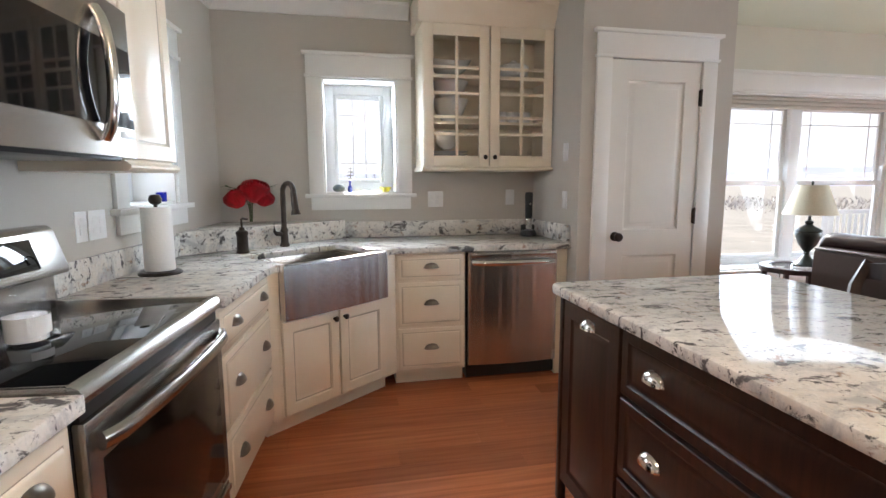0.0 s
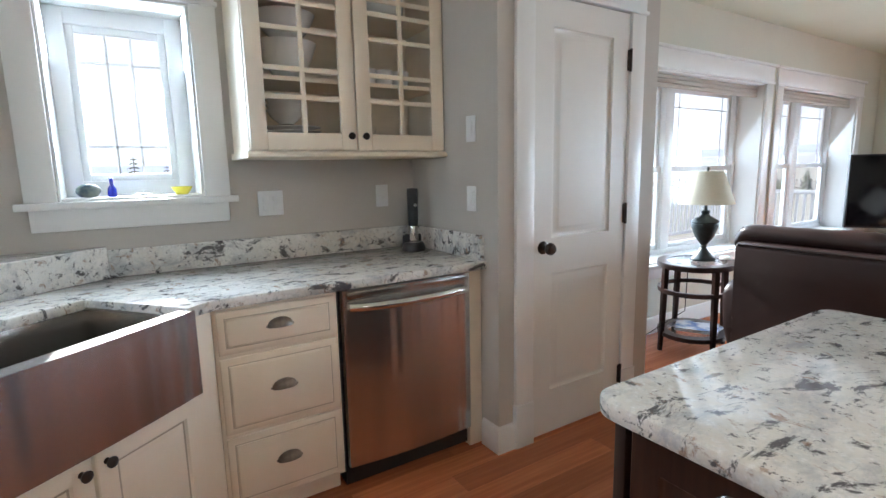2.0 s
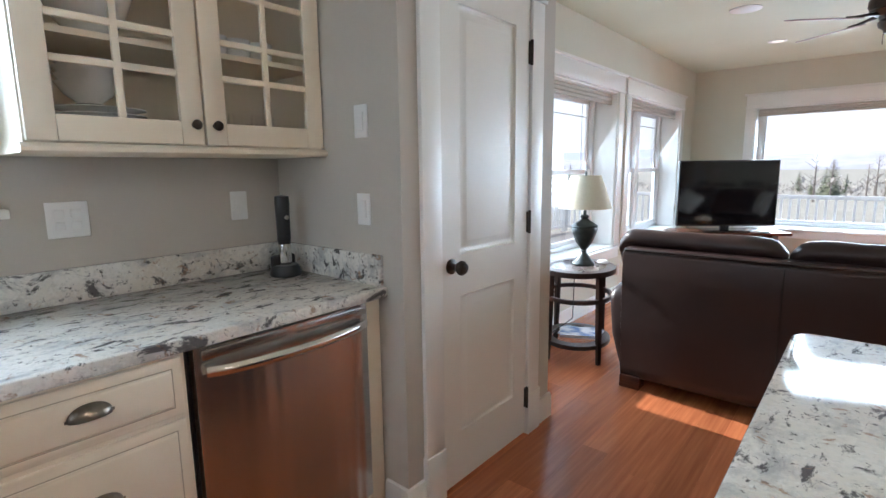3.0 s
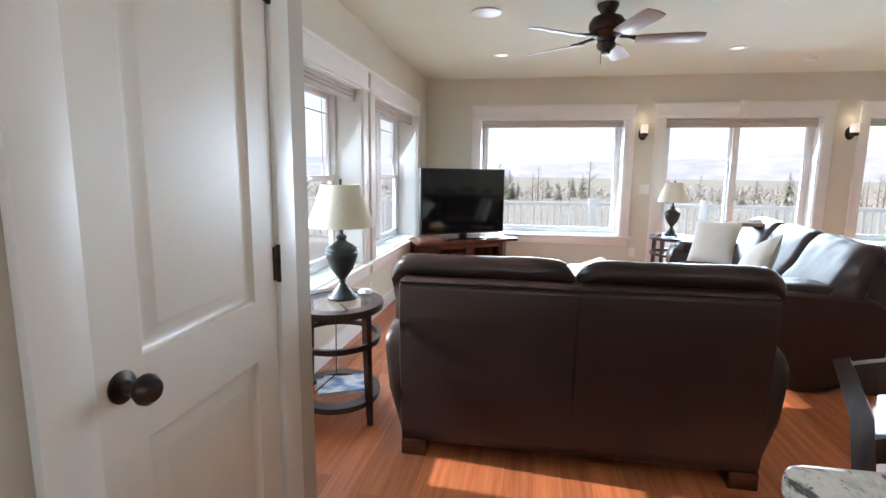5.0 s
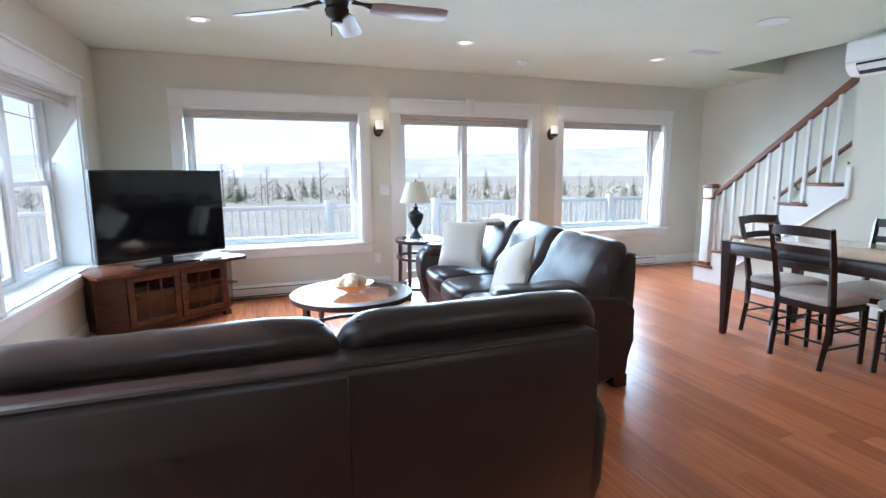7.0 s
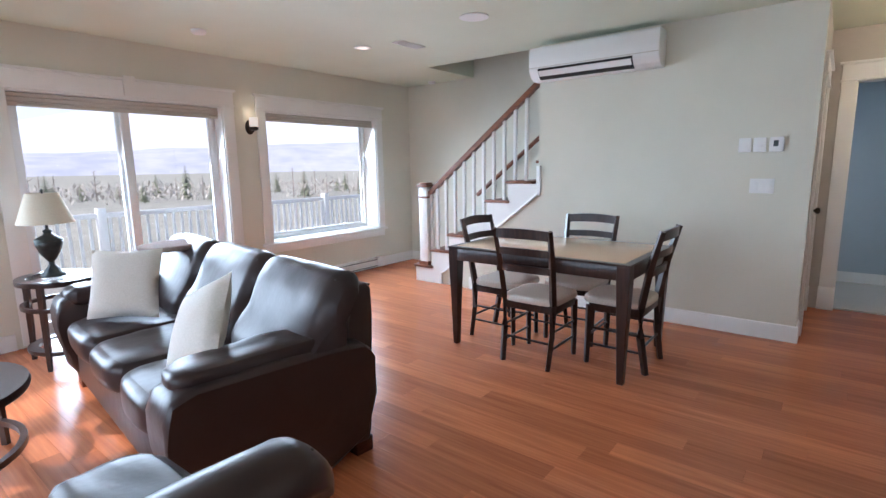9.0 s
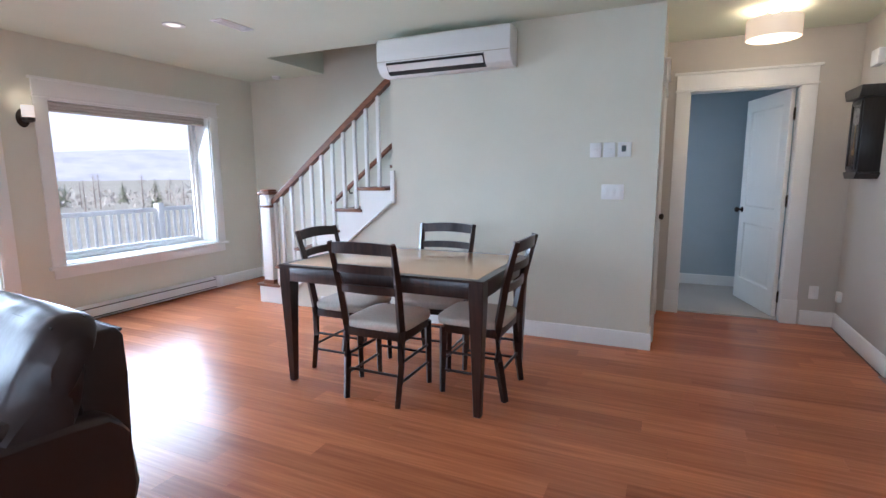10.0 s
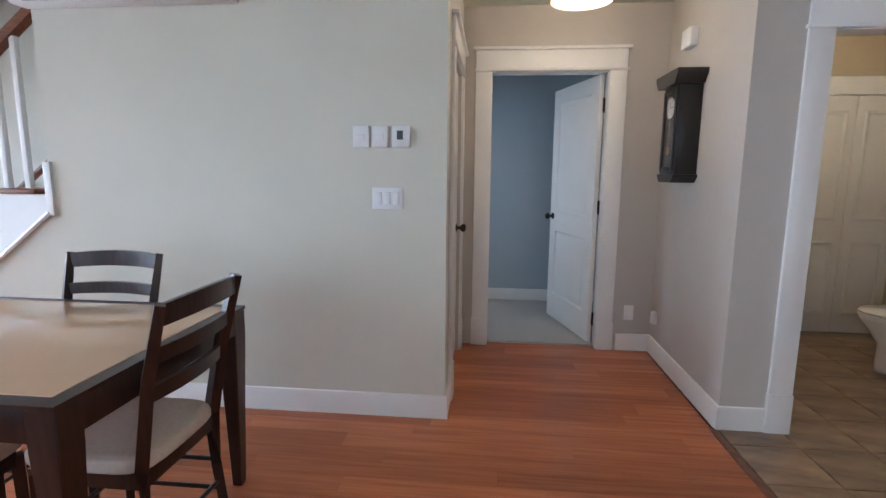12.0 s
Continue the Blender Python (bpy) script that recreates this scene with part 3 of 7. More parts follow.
patio = thing("door_1", "white vinyl sliding glass patio door, closed", "door")
tagged(patio, kind="structure")
part("jamb", cbox(XE, XE + 0.30, EW2[0], EW2[0] + 0.012, 0.02, 2.06), M_TRIM, patio)
part("jamb", cbox(XE, XE + 0.30, EW2[1] - 0.012, EW2[1], 0.02, 2.06), M_TRIM, patio)
part("jamb_head", cbox(XE, XE + 0.30, EW2[0] + 0.012, EW2[1] - 0.012, 2.048, 2.06), M_TRIM, patio)
part("threshold", cbox(XE, XE + 0.30, EW2[0] + 0.012, EW2[1] - 0.012, 0.02, 0.045, 0.004), M_VINYL, patio)
for (b0, b1), d in (((-0.40, EW2[1] - 0.012), 0.10), ((EW2[0] + 0.012, -0.30), 0.15)):
    leaf = part("door_leaf", cbox(XE + d, XE + d + 0.04, b0, b0 + 0.075, 0.045, 2.048, 0.004), M_VINYL, patio)
    part("stile", cbox(XE + d, XE + d + 0.04, b1 - 0.075, b1, 0.045, 2.048, 0.004), M_VINYL, leaf)
    part("rail", cbox(XE + d, XE + d + 0.04, b0 + 0.075, b1 - 0.075, 0.045, 0.15, 0.004), M_VINYL, leaf)
    part("rail", cbox(XE + d, XE + d + 0.04, b0 + 0.075, b1 - 0.075, 1.97, 2.048, 0.004), M_VINYL, leaf)
    p = part("pane", cbox(XE + d + 0.018, XE + d + 0.023, b0 + 0.075, b1 - 0.075, 0.15, 1.97), M_PANE, leaf)
    p.visible_shadow = False


def panel_door(name, w, h, label, panels, at, rz, knob_at, hinges=True, material=M_DOOR, knob_z=0.96, kind="structure", both=True, hinge_x=0.0):
    """A moulded door: w along x from its hinge edge at x = 0, its face at y = 0 looking to -y, with recessed panels (x, x, z, z)."""
    root = thing(name, label, "door", at, rz)
    tagged(root, kind=kind)
    t = 0.036
    bm = bmesh.new()
    xs = sorted({0, w, *[v for p in panels for v in p[:2]]})
    zs = sorted({0.012, h, *[v for p in panels for v in p[2:]]})
    for x0, x1 in zip(xs, xs[1:]):
        for z0, z1 in zip(zs, zs[1:]):
            mx, mz = (x0 + x1) / 2, (z0 + z1) / 2
            if not any(p[0] < mx < p[1] and p[2] < mz < p[3] for p in panels):
                box(bm, x0, x1, 0, t, z0, z1)
    part("slab", bm, material, root)
    for x0, x1, z0, z1 in panels:
        bm = bmesh.new()
        for y0, s in ((0.0, 1), (t, -1)):
            v = []
            for i, (ins, dep) in enumerate(((0, 0), (0.006, 0.010), (0.012, 0.013), (0.024, 0.013), (0.048, 0.003), (0.052, 0.0025))):
                v.append([bm.verts.new(c) for c in ((x0 + ins, y0 + s * dep, z0 + ins), (x1 - ins, y0 + s * dep, z0 + ins), (x1 - ins, y0 + s * dep, z1 - ins), (x0 + ins, y0 + s * dep, z1 - ins))])
            for a, b in zip(v, v[1:]):
                for k in range(4):
                    bm.faces.new((a[k], a[(k + 1) % 4], b[(k + 1) % 4], b[k]))
            bm.faces.new(v[-1])
        bmesh.ops.recalc_face_normals(bm, faces=bm.faces)
        part("panel", bm, material, root)
    if knob_at is not None:
        for s, y0 in ((-1, 0.0), (1, t)) if both else ((-1, 0.0),):
            bm = lathe([(0.030, 0), (0.031, 0.006), (0.014, 0.012), (0.011, 0.030), (0.020, 0.036), (0.029, 0.050), (0.029, 0.060), (0.020, 0.072), (0.0, 0.075)], 20)
            part("door_knob", bm, M_BRONZE, root, "dark bronze round knob", Matrix.Translation((knob_at, y0, knob_z)) @ Euler((radians(90) if s < 0 else radians(-90), 0, 0)).to_matrix().to_4x4())
    if hinges:
        for z in (0.20, h / 2 + 0.05, h - 0.22):
            bm = cbox(hinge_x - 0.014, hinge_x + 0.014, -0.010, 0.004, z - 0.05, z + 0.05, 0.003)
            tube([(hinge_x, -0.010, z - 0.055), (hinge_x, -0.010, z + 0.055)], 0.007, 8, bm)
            part("hinge", bm, M_BRONZE, root, "dark bronze hinge")
    return root


def two_panels(w, h):
    s = 0.115 if w > 0.5 else 0.08
    return [(s, w - s, 0.24, 0.83), (s, w - s, 1.00, h - 0.125)]


casing("casing_pantry_door", "y", 2.855, -1, 1.675, 2.32, 0, 2.08, w=0.105, sill=False, plinth=True, label="white casing round the pantry door")
panel_door("door_2", 0.635, 2.075, "white two-panel pantry door with dark bronze hardware, closed", two_panels(0.635, 2.075), (1.68, 2.848, 0), 0, 0.058, hinge_x=0.637)
casing("casing_bedroom_door", "y", YH, 1, 1.71, 2.56, 0, 2.10, w=0.12, sill=False, plinth=True, label="white casing round the bedroom doorway")
panel_door("door_3", 0.84, 2.08, "white two-panel bedroom door standing open", two_panels(0.84, 2.08), (1.725, YH - 0.10, 0.012), -74, 0.78)
casing("casing_closet_door", "x", 2.777, -1, -4.20, -3.42, 0, 2.05, w=0.10, sill=False, plinth=True, label="white casing round the closet door")
panel_door("door_4", 0.77, 2.04, "white two-panel closet door in the hall, closed", two_panels(0.77, 2.04), (2.800, -3.425, 0), -90, 0.70, both=False)
casing("casing_bath_door", "y", -3.15, 1, 0.10, 0.945, 0, 2.05, w=0.12, sill=False, plinth=True, label="white casing round the bathroom doorway")
for name, axis, args in (("jamb_bedroom", "y", (1.71, 2.56, YH - 0.12, YH, 2.10)), ("jamb_bath", "y", (0.10, 0.945, -3.27, -3.15, 2.05)), ("jamb_pantry", "y", (1.675, 2.32, 2.91, 2.975, 2.08))):
    a0, a1, p0, p1, zt = args
    bm = bmesh.new()
    box(bm, a0 - 0.002, a0 + 0.004, p0, p1, 0, zt)
    box(bm, a1 - 0.004, a1 + 0.002, p0, p1, 0, zt)
    box(bm, a0, a1, p0, p1, zt - 0.006, zt + 0.002)
    structure(name, bm, M_TRIM, "white painted door jamb", "trim")

# crown moulding in the kitchen
prof = [(0, 0), (0.012, 0), (0.018, -0.012), (0.070, -0.075), (0.082, -0.080), (0.082, -0.092)]
bm = prism([(YK, H - 0.10), (YK - 0.018, H - 0.10), (YK - 0.022, H - 0.085), (YK - 0.075, H - 0.028), (YK - 0.088, H - 0.024), (YK - 0.088, H - 0.001), (YK, H - 0.001)], XW, 0.50, axis="x")
structure("crown_moulding", bm, M_TRIM, "white crown moulding along the ceiling", "trim")
bm = prism([(XW, H - 0.10), (XW + 0.018, H - 0.10), (XW + 0.022, H - 0.085), (XW + 0.075, H - 0.028), (XW + 0.088, H - 0.024), (XW + 0.088, H - 0.001), (XW, H - 0.001)], -0.6, YK, axis="y")
turned(structure("crown_moulding", bm, M_TRIM, "white crown moulding along the ceiling", "trim"))


# ---------------------------------------------------------------- kitchen
def cup_pull(parent, at, rz, material):
    """A cup pull on a face that looks to -y at rz 0."""
    bm = bmesh.new()
    n, rows = 12, 5
    grid = []
    for i in range(rows + 1):
        a = math.pi / 2 * i / rows
        ring = []
        for k in range(n + 1):
            b = math.pi * k / n
            ring.append(bm.verts.new((0.046 * math.cos(b) * math.cos(a * 0.15), -0.026 * math.sin(a) * (0.25 + 0.75 * math.sin(b)), 0.030 * math.sin(b) * math.cos(a) - 0.006 * math.sin(a))))
        grid.append(ring)
    for a, b in zip(grid, grid[1:]):
        for k in range(n):
            bm.faces.new((a[k], a[k + 1], b[k + 1], b[k]))
    bmesh.ops.remove_doubles(bm, verts=bm.verts, dist=0.0004)
    box(bm, -0.05, 0.05, -0.003, 0, -0.006, 0.002)
    return part("cup_pull", bm, material, parent, "metal cup pull", pose(*at, 0, 0, rz))


def round_knob(parent, at, rz, material):
    bm = lathe([(0.009, 0), (0.007, 0.010), (0.015, 0.018), (0.016, 0.024), (0.009, 0.030), (0, 0.031)], 14)
    return part("knob", bm, material, parent, "small dark round knob", pose(*at, 0, 0, rz) @ pose(0, 0, 0, 90))


def raised_front(name, x0, x1, z0, z1, material, parent, m, rail=0.055, glaze=None, t=0.02):
    """A drawer or door front with a raised centre panel, its face at y = -t looking to -y, placed by m."""
    bm = bmesh.new()
    rail = min(rail, 0.32 * (z1 - z0), 0.32 * (x1 - x0))
    steps = [(0, 0), (0, -t + 0.003), (0.003, -t), (rail, -t), (rail + 0.006, -t + 0.007), (rail + 0.012, -t + 0.008), (rail + 0.030, -t + 0.001)]
    v = []
    for ins, y in steps:
        v.append([bm.verts.new(c) for c in ((x0 + ins, y, z0 + ins), (x1 - ins, y, z0 + ins), (x1 - ins, y, z1 - ins), (x0 + ins, y, z1 - ins))])
    for a, b in zip(v, v[1:]):
        for k in range(4):
            bm.faces.new((a[k], a[(k + 1) % 4], b[(k + 1) % 4], b[k]))
    bm.faces.new(v[-1])
    bmesh.ops.recalc_face_normals(bm, faces=bm.faces)
    ob = part(name, bm, material, parent, at=m)
    if glaze:
        for i, f in enumerate(ob.data.polygons):
            if 16 <= i < 20:
                f.material_index = 1
        ob.data.materials.append(glaze)
    return ob


def slab_front(name, x0, x1, z0, z1, material, parent, glaze):
    """A drawer front: a sloping moulded border round a raised flat field, its face at y = -0.022 looking to -y."""
    bm = bmesh.new()
    v = []
    for ins, y in ((0, 0), (0, -0.009), (0.004, -0.012), (0.024, -0.0145), (0.027, -0.0145), (0.031, -0.020), (0.036, -0.022)):
        v.append([bm.verts.new(c) for c in ((x0 + ins, y, z0 + ins), (x1 - ins, y, z0 + ins), (x1 - ins, y, z1 - ins), (x0 + ins, y, z1 - ins))])
    for a, b in zip(v, v[1:]):
        for k in range(4):
            bm.faces.new((a[k], a[(k + 1) % 4], b[(k + 1) % 4], b[k]))
    bm.faces.new(v[-1])
    bmesh.ops.recalc_face_normals(bm, faces=bm.faces)
    ob = part(name, bm, material, parent)
    ob.data.materials.append(glaze)
    for i in range(12, 16):
        ob.data.polygons[i].material_index = 1
    return ob


def drawer_base(name, m, w, heights, pulls, label, material, pull, depth, glaze=None):
    """A drawer cabinet with its front at y = 0 looking to -y, x from 0 to w, set in the world by m."""
    root = thing(name, label, "cabinet")
    root.matrix_basis = m
    part("body", cbox(0, w, 0.0, depth, 0.10, 0.873), material, root)
    part("toe_kick", cbox(0.0, w, 0.07, depth, 0.0, 0.10), material, root)
    for z0, z1 in heights:
        if glaze:
            f = slab_front("drawer", 0.012, w - 0.012, z0, z1, material, root, glaze)
        else:
            f = raised_front("drawer", 0.012, w - 0.012, z0, z1, material, root, Matrix(), 0.032)
        for x in pulls:
            cup_pull(f, (x, -0.020, (z0 + z1) / 2 + 0.005), 0, pull)
    return root


THREE = [(0.118, 0.36), (0.378, 0.625), (0.645, 0.858)]
THREEB = [(0.118, 0.385), (0.40, 0.685), (0.70, 0.858)]
FX = -0.27
turned(drawer_base("drawer_cabinet", pose(FX, 1.775, 0, 0, 0, 90), 0.72, THREEB, (0.155, 0.56), "cream glazed three-drawer base cabinet beside the range", M_CAB, M_PEWTER, 0.54, M_GLAZE))
drawer_base("drawer_cabinet", pose(0.315, 2.975, 0), 0.45, THREEB, (0.225,), "cream glazed three-drawer base cabinet beside the dishwasher", M_CAB, M_PEWTER, 0.62, M_GLAZE)
turned(drawer_base("drawer_cabinet", pose(FX, 0.355, 0, 0, 0, 90), 0.60, THREEB, (0.16, 0.46), "cream glazed three-drawer base cabinet at the near end", M_CAB, M_PEWTER, 0.54, M_GLAZE))
turned(drawer_base("drawer_cabinet", pose(FX, -0.45, 0, 0, 0, 90), 0.79, THREEB, (0.2, 0.58), "cream glazed three-drawer base cabinet at the end of the run", M_CAB, M_PEWTER, 0.54, M_GLAZE))
end = solo("filler_panel", cbox(1.405, 1.478, 2.985, 3.6, 0.0, 0.873, 0.002), M_CAB, "cream cabinet end panel beside the dishwasher", "cabinet")

# sink cabinet on the diagonal
SINKM = pose(-0.335, 2.445, 0, 0, 0, 39.0)
WS = 0.74
sink_cab = thing("sink_cabinet", "cream glazed corner sink cabinet with two doors", "cabinet")
sink_cab.matrix_basis = SINKM
part("body", cbox(0.0, WS, 0.0, 0.02, 0.10, 0.622), M_CAB, sink_cab)
part("stile", cbox(-0.05, 0.012, 0.002, 0.03, 0.10, 0.873), M_CAB, sink_cab)
part("stile", cbox(WS - 0.012, WS + 0.095, 0.002, 0.03, 0.10, 0.873), M_CAB, sink_cab)
part("toe_kick", cbox(-0.05, WS + 0.06, 0.075, 0.10, 0.0, 0.10), M_CAB, sink_cab)
for k in range(2):
    x0 = 0.012 + k * (WS - 0.012) / 2
    f = raised_front("door", x0, x0 + WS / 2 - 0.016, 0.115, 0.612, M_CAB, sink_cab, Matrix(), 0.055, M_GLAZE)
    round_knob(f, (WS / 2 + (-0.035 if k == 0 else 0.035), -0.02, 0.570), 0, M_BRONZE)

sink = thing("farmhouse_sink", "brushed steel apron-front farmhouse sink in the corner", "sink")
sink.matrix_basis = SINKM
bm = bmesh.new()
pts = [(0.015 + (WS - 0.03) * i / 90, -0.045 - 0.012 * math.sin(math.pi * i / 90) - 0.0008 * math.sin(i * 0.36 + 2) * math.sin(i * 0.13) - 0.0003 * math.sin(i * 0.8)) for i in range(91)]
prism(pts + [(WS - 0.015, 0.0), (0.015, 0.0)], 0.625, 0.905, bm=bm)
part("apron", bm, M_STEEL, sink)
basin = part("basin", cbox(0.032, WS - 0.032, 0.012, 0.43, 0.66, 0.672), M_STEELH, sink)
for x0, x1, y0, y1, zt in ((0.02, WS - 0.02, 0.0, 0.012, 0.903), (0.02, WS - 0.02, 0.43, 0.442, 0.886), (0.02, 0.032, 0.012, 0.43, 0.886), (WS - 0.032, WS - 0.02, 0.012, 0.43, 0.886)):
    part("basin_side", cbox(x0, x1, y0, y1, 0.66, zt, 0.002), M_STEELH, basin)
part("drain", lathe([(0.045, 0), (0.045, 0.004), (0.03, 0.005), (0.028, 0.002), (0, 0.002)], 20), M_CHROME, sink, at=Matrix.Translation((WS / 2, 0.24, 0.673)))

# worktops
sm = SINKM
c0, c1, c2, c3 = [tuple((sm @ Vector(p))[:2]) for p in ((0.03, -0.035, 0), (0.03, 0.425, 0), (WS - 0.03, 0.425, 0), (WS - 0.03, -0.035, 0))]
l0 = tuple((sm @ Vector((-0.03, -0.03, 0)))[:2])
r0 = tuple((sm @ Vector((WS + 0.025, -0.03, 0)))[:2])
w0, w1, w2 = [tuple((WM @ Vector(p))[:2]) for p in ((XW, 1.773, 0), (FX + 0.035, 1.773, 0), (FX + 0.035, 2.36, 0))]
poly = [w0, w1, w2, l0, c0, c1, c2, c3, r0, (0.335, 2.935), (1.478, 2.935), (1.478, YK), (XW, YK)]
top = thing("worktop", "polished white granite worktop flecked with black, round the sink", "worktop")
part("slab", prism(poly, 0.876, 0.914, 0.005), M_GRANITE, top)
part("backsplash", cbox(XW, XW + 0.02, 1.773, 2.86, 0.9145, 1.03, 0.003), M_GRANITE, top, at=WM)
part("backsplash", cbox(0.02, 1.478, YK - 0.02, YK, 0.9145, 1.03, 0.003), M_GRANITE, top)
part("backsplash", cbox(1.458, 1.478, 2.955, YK - 0.021, 0.9145, 1.03, 0.003), M_GRANITE, top)
e0, e1 = [tuple((WM @ Vector(p))[:2]) for p in ((XW, 2.861, 0), (XW + 0.02, 2.861, 0))]
part("corner_ledge", prism([e0, e1, (0.019, YK - 0.025), (0.019, YK), (XW, YK)], 0.9145, 1.045, 0.004), M_GRANITE, top)
top2 = thing("worktop", "polished white granite worktop at the near side of the range", "worktop")
part("slab", cbox(XW, FX + 0.035, -0.45, 0.963, 0.876, 0.914, 0.005), M_GRANITE, top2)
part("backsplash", cbox(XW, XW + 0.02, -0.45, 0.963, 0.9145, 1.03, 0.003), M_GRANITE, top2)
turned(top2)

# dishwasher
dw = thing("dishwasher", "stainless steel dishwasher with a bowed bar handle", "dishwasher")
bm = bmesh.new()
pts = [(0.785 + 0.61 * i / 90, 2.962 - 0.018 * math.sin(math.pi * i / 90) - 0.0007 * math.sin(i * 0.42) * math.sin(i * 0.11 + 1) - 0.0003 * math.sin(i * 0.9)) for i in range(91)]
prism(pts + [(1.395, 3.0), (0.785, 3.0)], 0.115, 0.868, bm=bm)
part("door", bm, M_STEEL, dw)
part("body", cbox(0.78, 1.40, 3.0, 3.58, 0.02, 0.872), M_BLACK, dw)
part("toe_panel", cbox(0.785, 1.395, 3.03, 3.05, 0.0, 0.11), M_STEELH, dw)
pts = [(0.81 + 0.56 * i / 14, 2.945 - 0.035 * math.sin(math.pi * i / 14) ** 0.5 - 0.012 * math.sin(math.pi * i / 14), 0.80) for i in range(15)]
part("handle", tube(pts, 0.012, 10, flat=1.3), M_CHROME, dw)
part("control_strip", cbox(0.80, 1.38, 2.944, 2.950, 0.835, 0.862, 0.002), M_STEELH, dw)

# range
rg = thing("electric_range", "stainless steel range with a black glass cooktop", "range")
RY0, RY1, RF = 0.972, 1.765, -0.250
part("body", cbox(XW + 0.01, RF - 0.03, RY0, RY1, 0.03, 0.885), M_BLACK, rg)
part("cooktop", cbox(XW + 0.10, RF - 0.025, RY0 + 0.014, RY1 - 0.014, 0.9, 0.921, 0.003), M_BLACKG, rg, "black ceramic glass cooktop")
bm = bmesh.new()
box(bm, XW + 0.02, RF - 0.02, RY0, RY0 + 0.014, 0.885, 0.924, 0.003)
box(bm, XW + 0.02, RF - 0.02, RY1 - 0.014, RY1, 0.885, 0.924, 0.003)
prism([(RF - 0.026, 0.885), (RF + 0.004, 0.885), (RF + 0.008, 0.90), (RF - 0.004, 0.918), (RF - 0.026, 0.925)], RY0, RY1, axis="y", bm=bm)
part("cooktop_frame", bm, M_STEELH, rg)
part("control_gap", cbox(RF - 0.03, RF - 0.012, RY0 + 0.01, RY1 - 0.01, 0.845, 0.884), M_BLACK, rg)
door = part("oven_door", cbox(RF - 0.03, RF, RY0 + 0.004, RY1 - 0.004, 0.25, 0.845, 0.006), M_STEELH, rg)
part("window", cbox(RF - 0.002, RF + 0.003, RY0 + 0.055, RY1 - 0.055, 0.29, 0.745, 0.001), M_OVEN, door, "dark oven window")
pts = [(RF + 0.012 + 0.034 * math.sin(math.pi * (i / 16)) ** 0.4, RY0 + 0.03 + (RY1 - RY0 - 0.06) * i / 16, 0.795) for i in range(17)]
part("handle", tube(pts, 0.016, 12, flat=1.35), M_STEELH, door, "broad bowed steel handle")
dr = part("storage_drawer", cbox(RF - 0.03, RF - 0.002, RY0 + 0.004, RY1 - 0.004, 0.07, 0.24, 0.006), M_STEELH, rg)
part("grip", cbox(RF - 0.002, RF + 0.012, RY0 + 0.02, RY1 - 0.02, 0.215, 0.235, 0.004), M_STEELH, dr)
bm = prism([(XW + 0.025, 1.03), (XW + 0.112, 1.022), (XW + 0.118, 1.035), (XW + 0.078, 1.165), (XW + 0.060, 1.180), (XW + 0.025, 1.180)], RY0, RY1 - 0.02, axis="y", bevel=0.006)
part("backguard_base", cbox(XW + 0.025, XW + 0.07, RY0 + 0.01, RY1 - 0.03, 0.885, 1.03, 0.003), M_STEELH, rg)
part("backguard", bm, M_STEELH, rg)
a = Euler((0, radians(-17), 0)).to_matrix().to_4x4()
part("control_panel", cbox(-0.003, 0.004, -0.28, 0.245, -0.048, 0.048, 0.002), M_BLACKG, rg, "black glass control panel", Matrix.Translation((XW + 0.098, (RY0 + RY1) / 2, 1.10)) @ a)
turned(rg)

# microwave over the range
mw = thing("microwave", "stainless steel over-range microwave with a black glass door", "microwave")
MF, MY0, MY1 = XW + 0.36, 0.975, 1.735
bm = bmesh.new()


def bowed(y, d=0.014):
    return MF + d * math.sin(math.pi * (y - MY0) / (MY1 - MY0))


ys = [MY0 + (MY1 - MY0) * i / 20 for i in range(21)]
part("body", cbox(XW, MF - 0.012, MY0, MY1, 1.40, 1.84, 0.004), M_STEELH, mw)
for nm, z0, z1, y0, y1, d, mt in (("bottom_trim", 1.395, 1.485, MY0, MY1, 0.0, M_STEELH), ("top_trim", 1.725, 1.845, MY0, MY1, 0.0, M_STEELH), ("door_glass", 1.485, 1.725, MY0, MY1 - 0.165, 0.004, M_BLACKG), ("control_panel", 1.485, 1.725, MY1 - 0.163, MY1, 0.0, M_BLACKG)):
    yy = [y0 + (y1 - y0) * i / 16 for i in range(17)]
    poly = [(bowed(y) + d, y) for y in yy] + [(MF - 0.011, y1), (MF - 0.011, y0)]
    part(nm, prism(poly, z0, z1), mt, mw)
part("button_bar", cbox(MF - 0.002, MF + 0.006, MY1 - 0.10, MY1 - 0.01, 1.452, 1.474, 0.002), M_WHITE, mw, "row of small pale buttons")
hy = MY1 - 0.20
pts = [(bowed(hy) + 0.004 + 0.040 * math.sin(math.pi * i / 14) ** 0.6, 0.36 * i / 14, 0.012 * math.sin(math.pi * i / 14)) for i in range(15)]
part("handle", tube(pts, 0.015, 12, flat=1.2), M_CHROME, mw, "curved vertical steel handle", Matrix.Translation((0, hy, 1.44)) @ Euler((math.pi / 2, 0, 0)).to_matrix().to_4x4())
part("vent_grille", cbox(XW + 0.05, MF - 0.03, MY0 + 0.03, MY1 - 0.03, 1.385, 1.40, 0.003), M_BLACK, mw)
turned(mw)
uc = thing("wall_cabinet", "cream glazed narrow wall cabinet beside the microwave", "cabinet")
UF = XW + 0.32
part("body", cbox(XW, UF, 1.74, 2.10, 1.385, 2.36), M_CAB, uc)
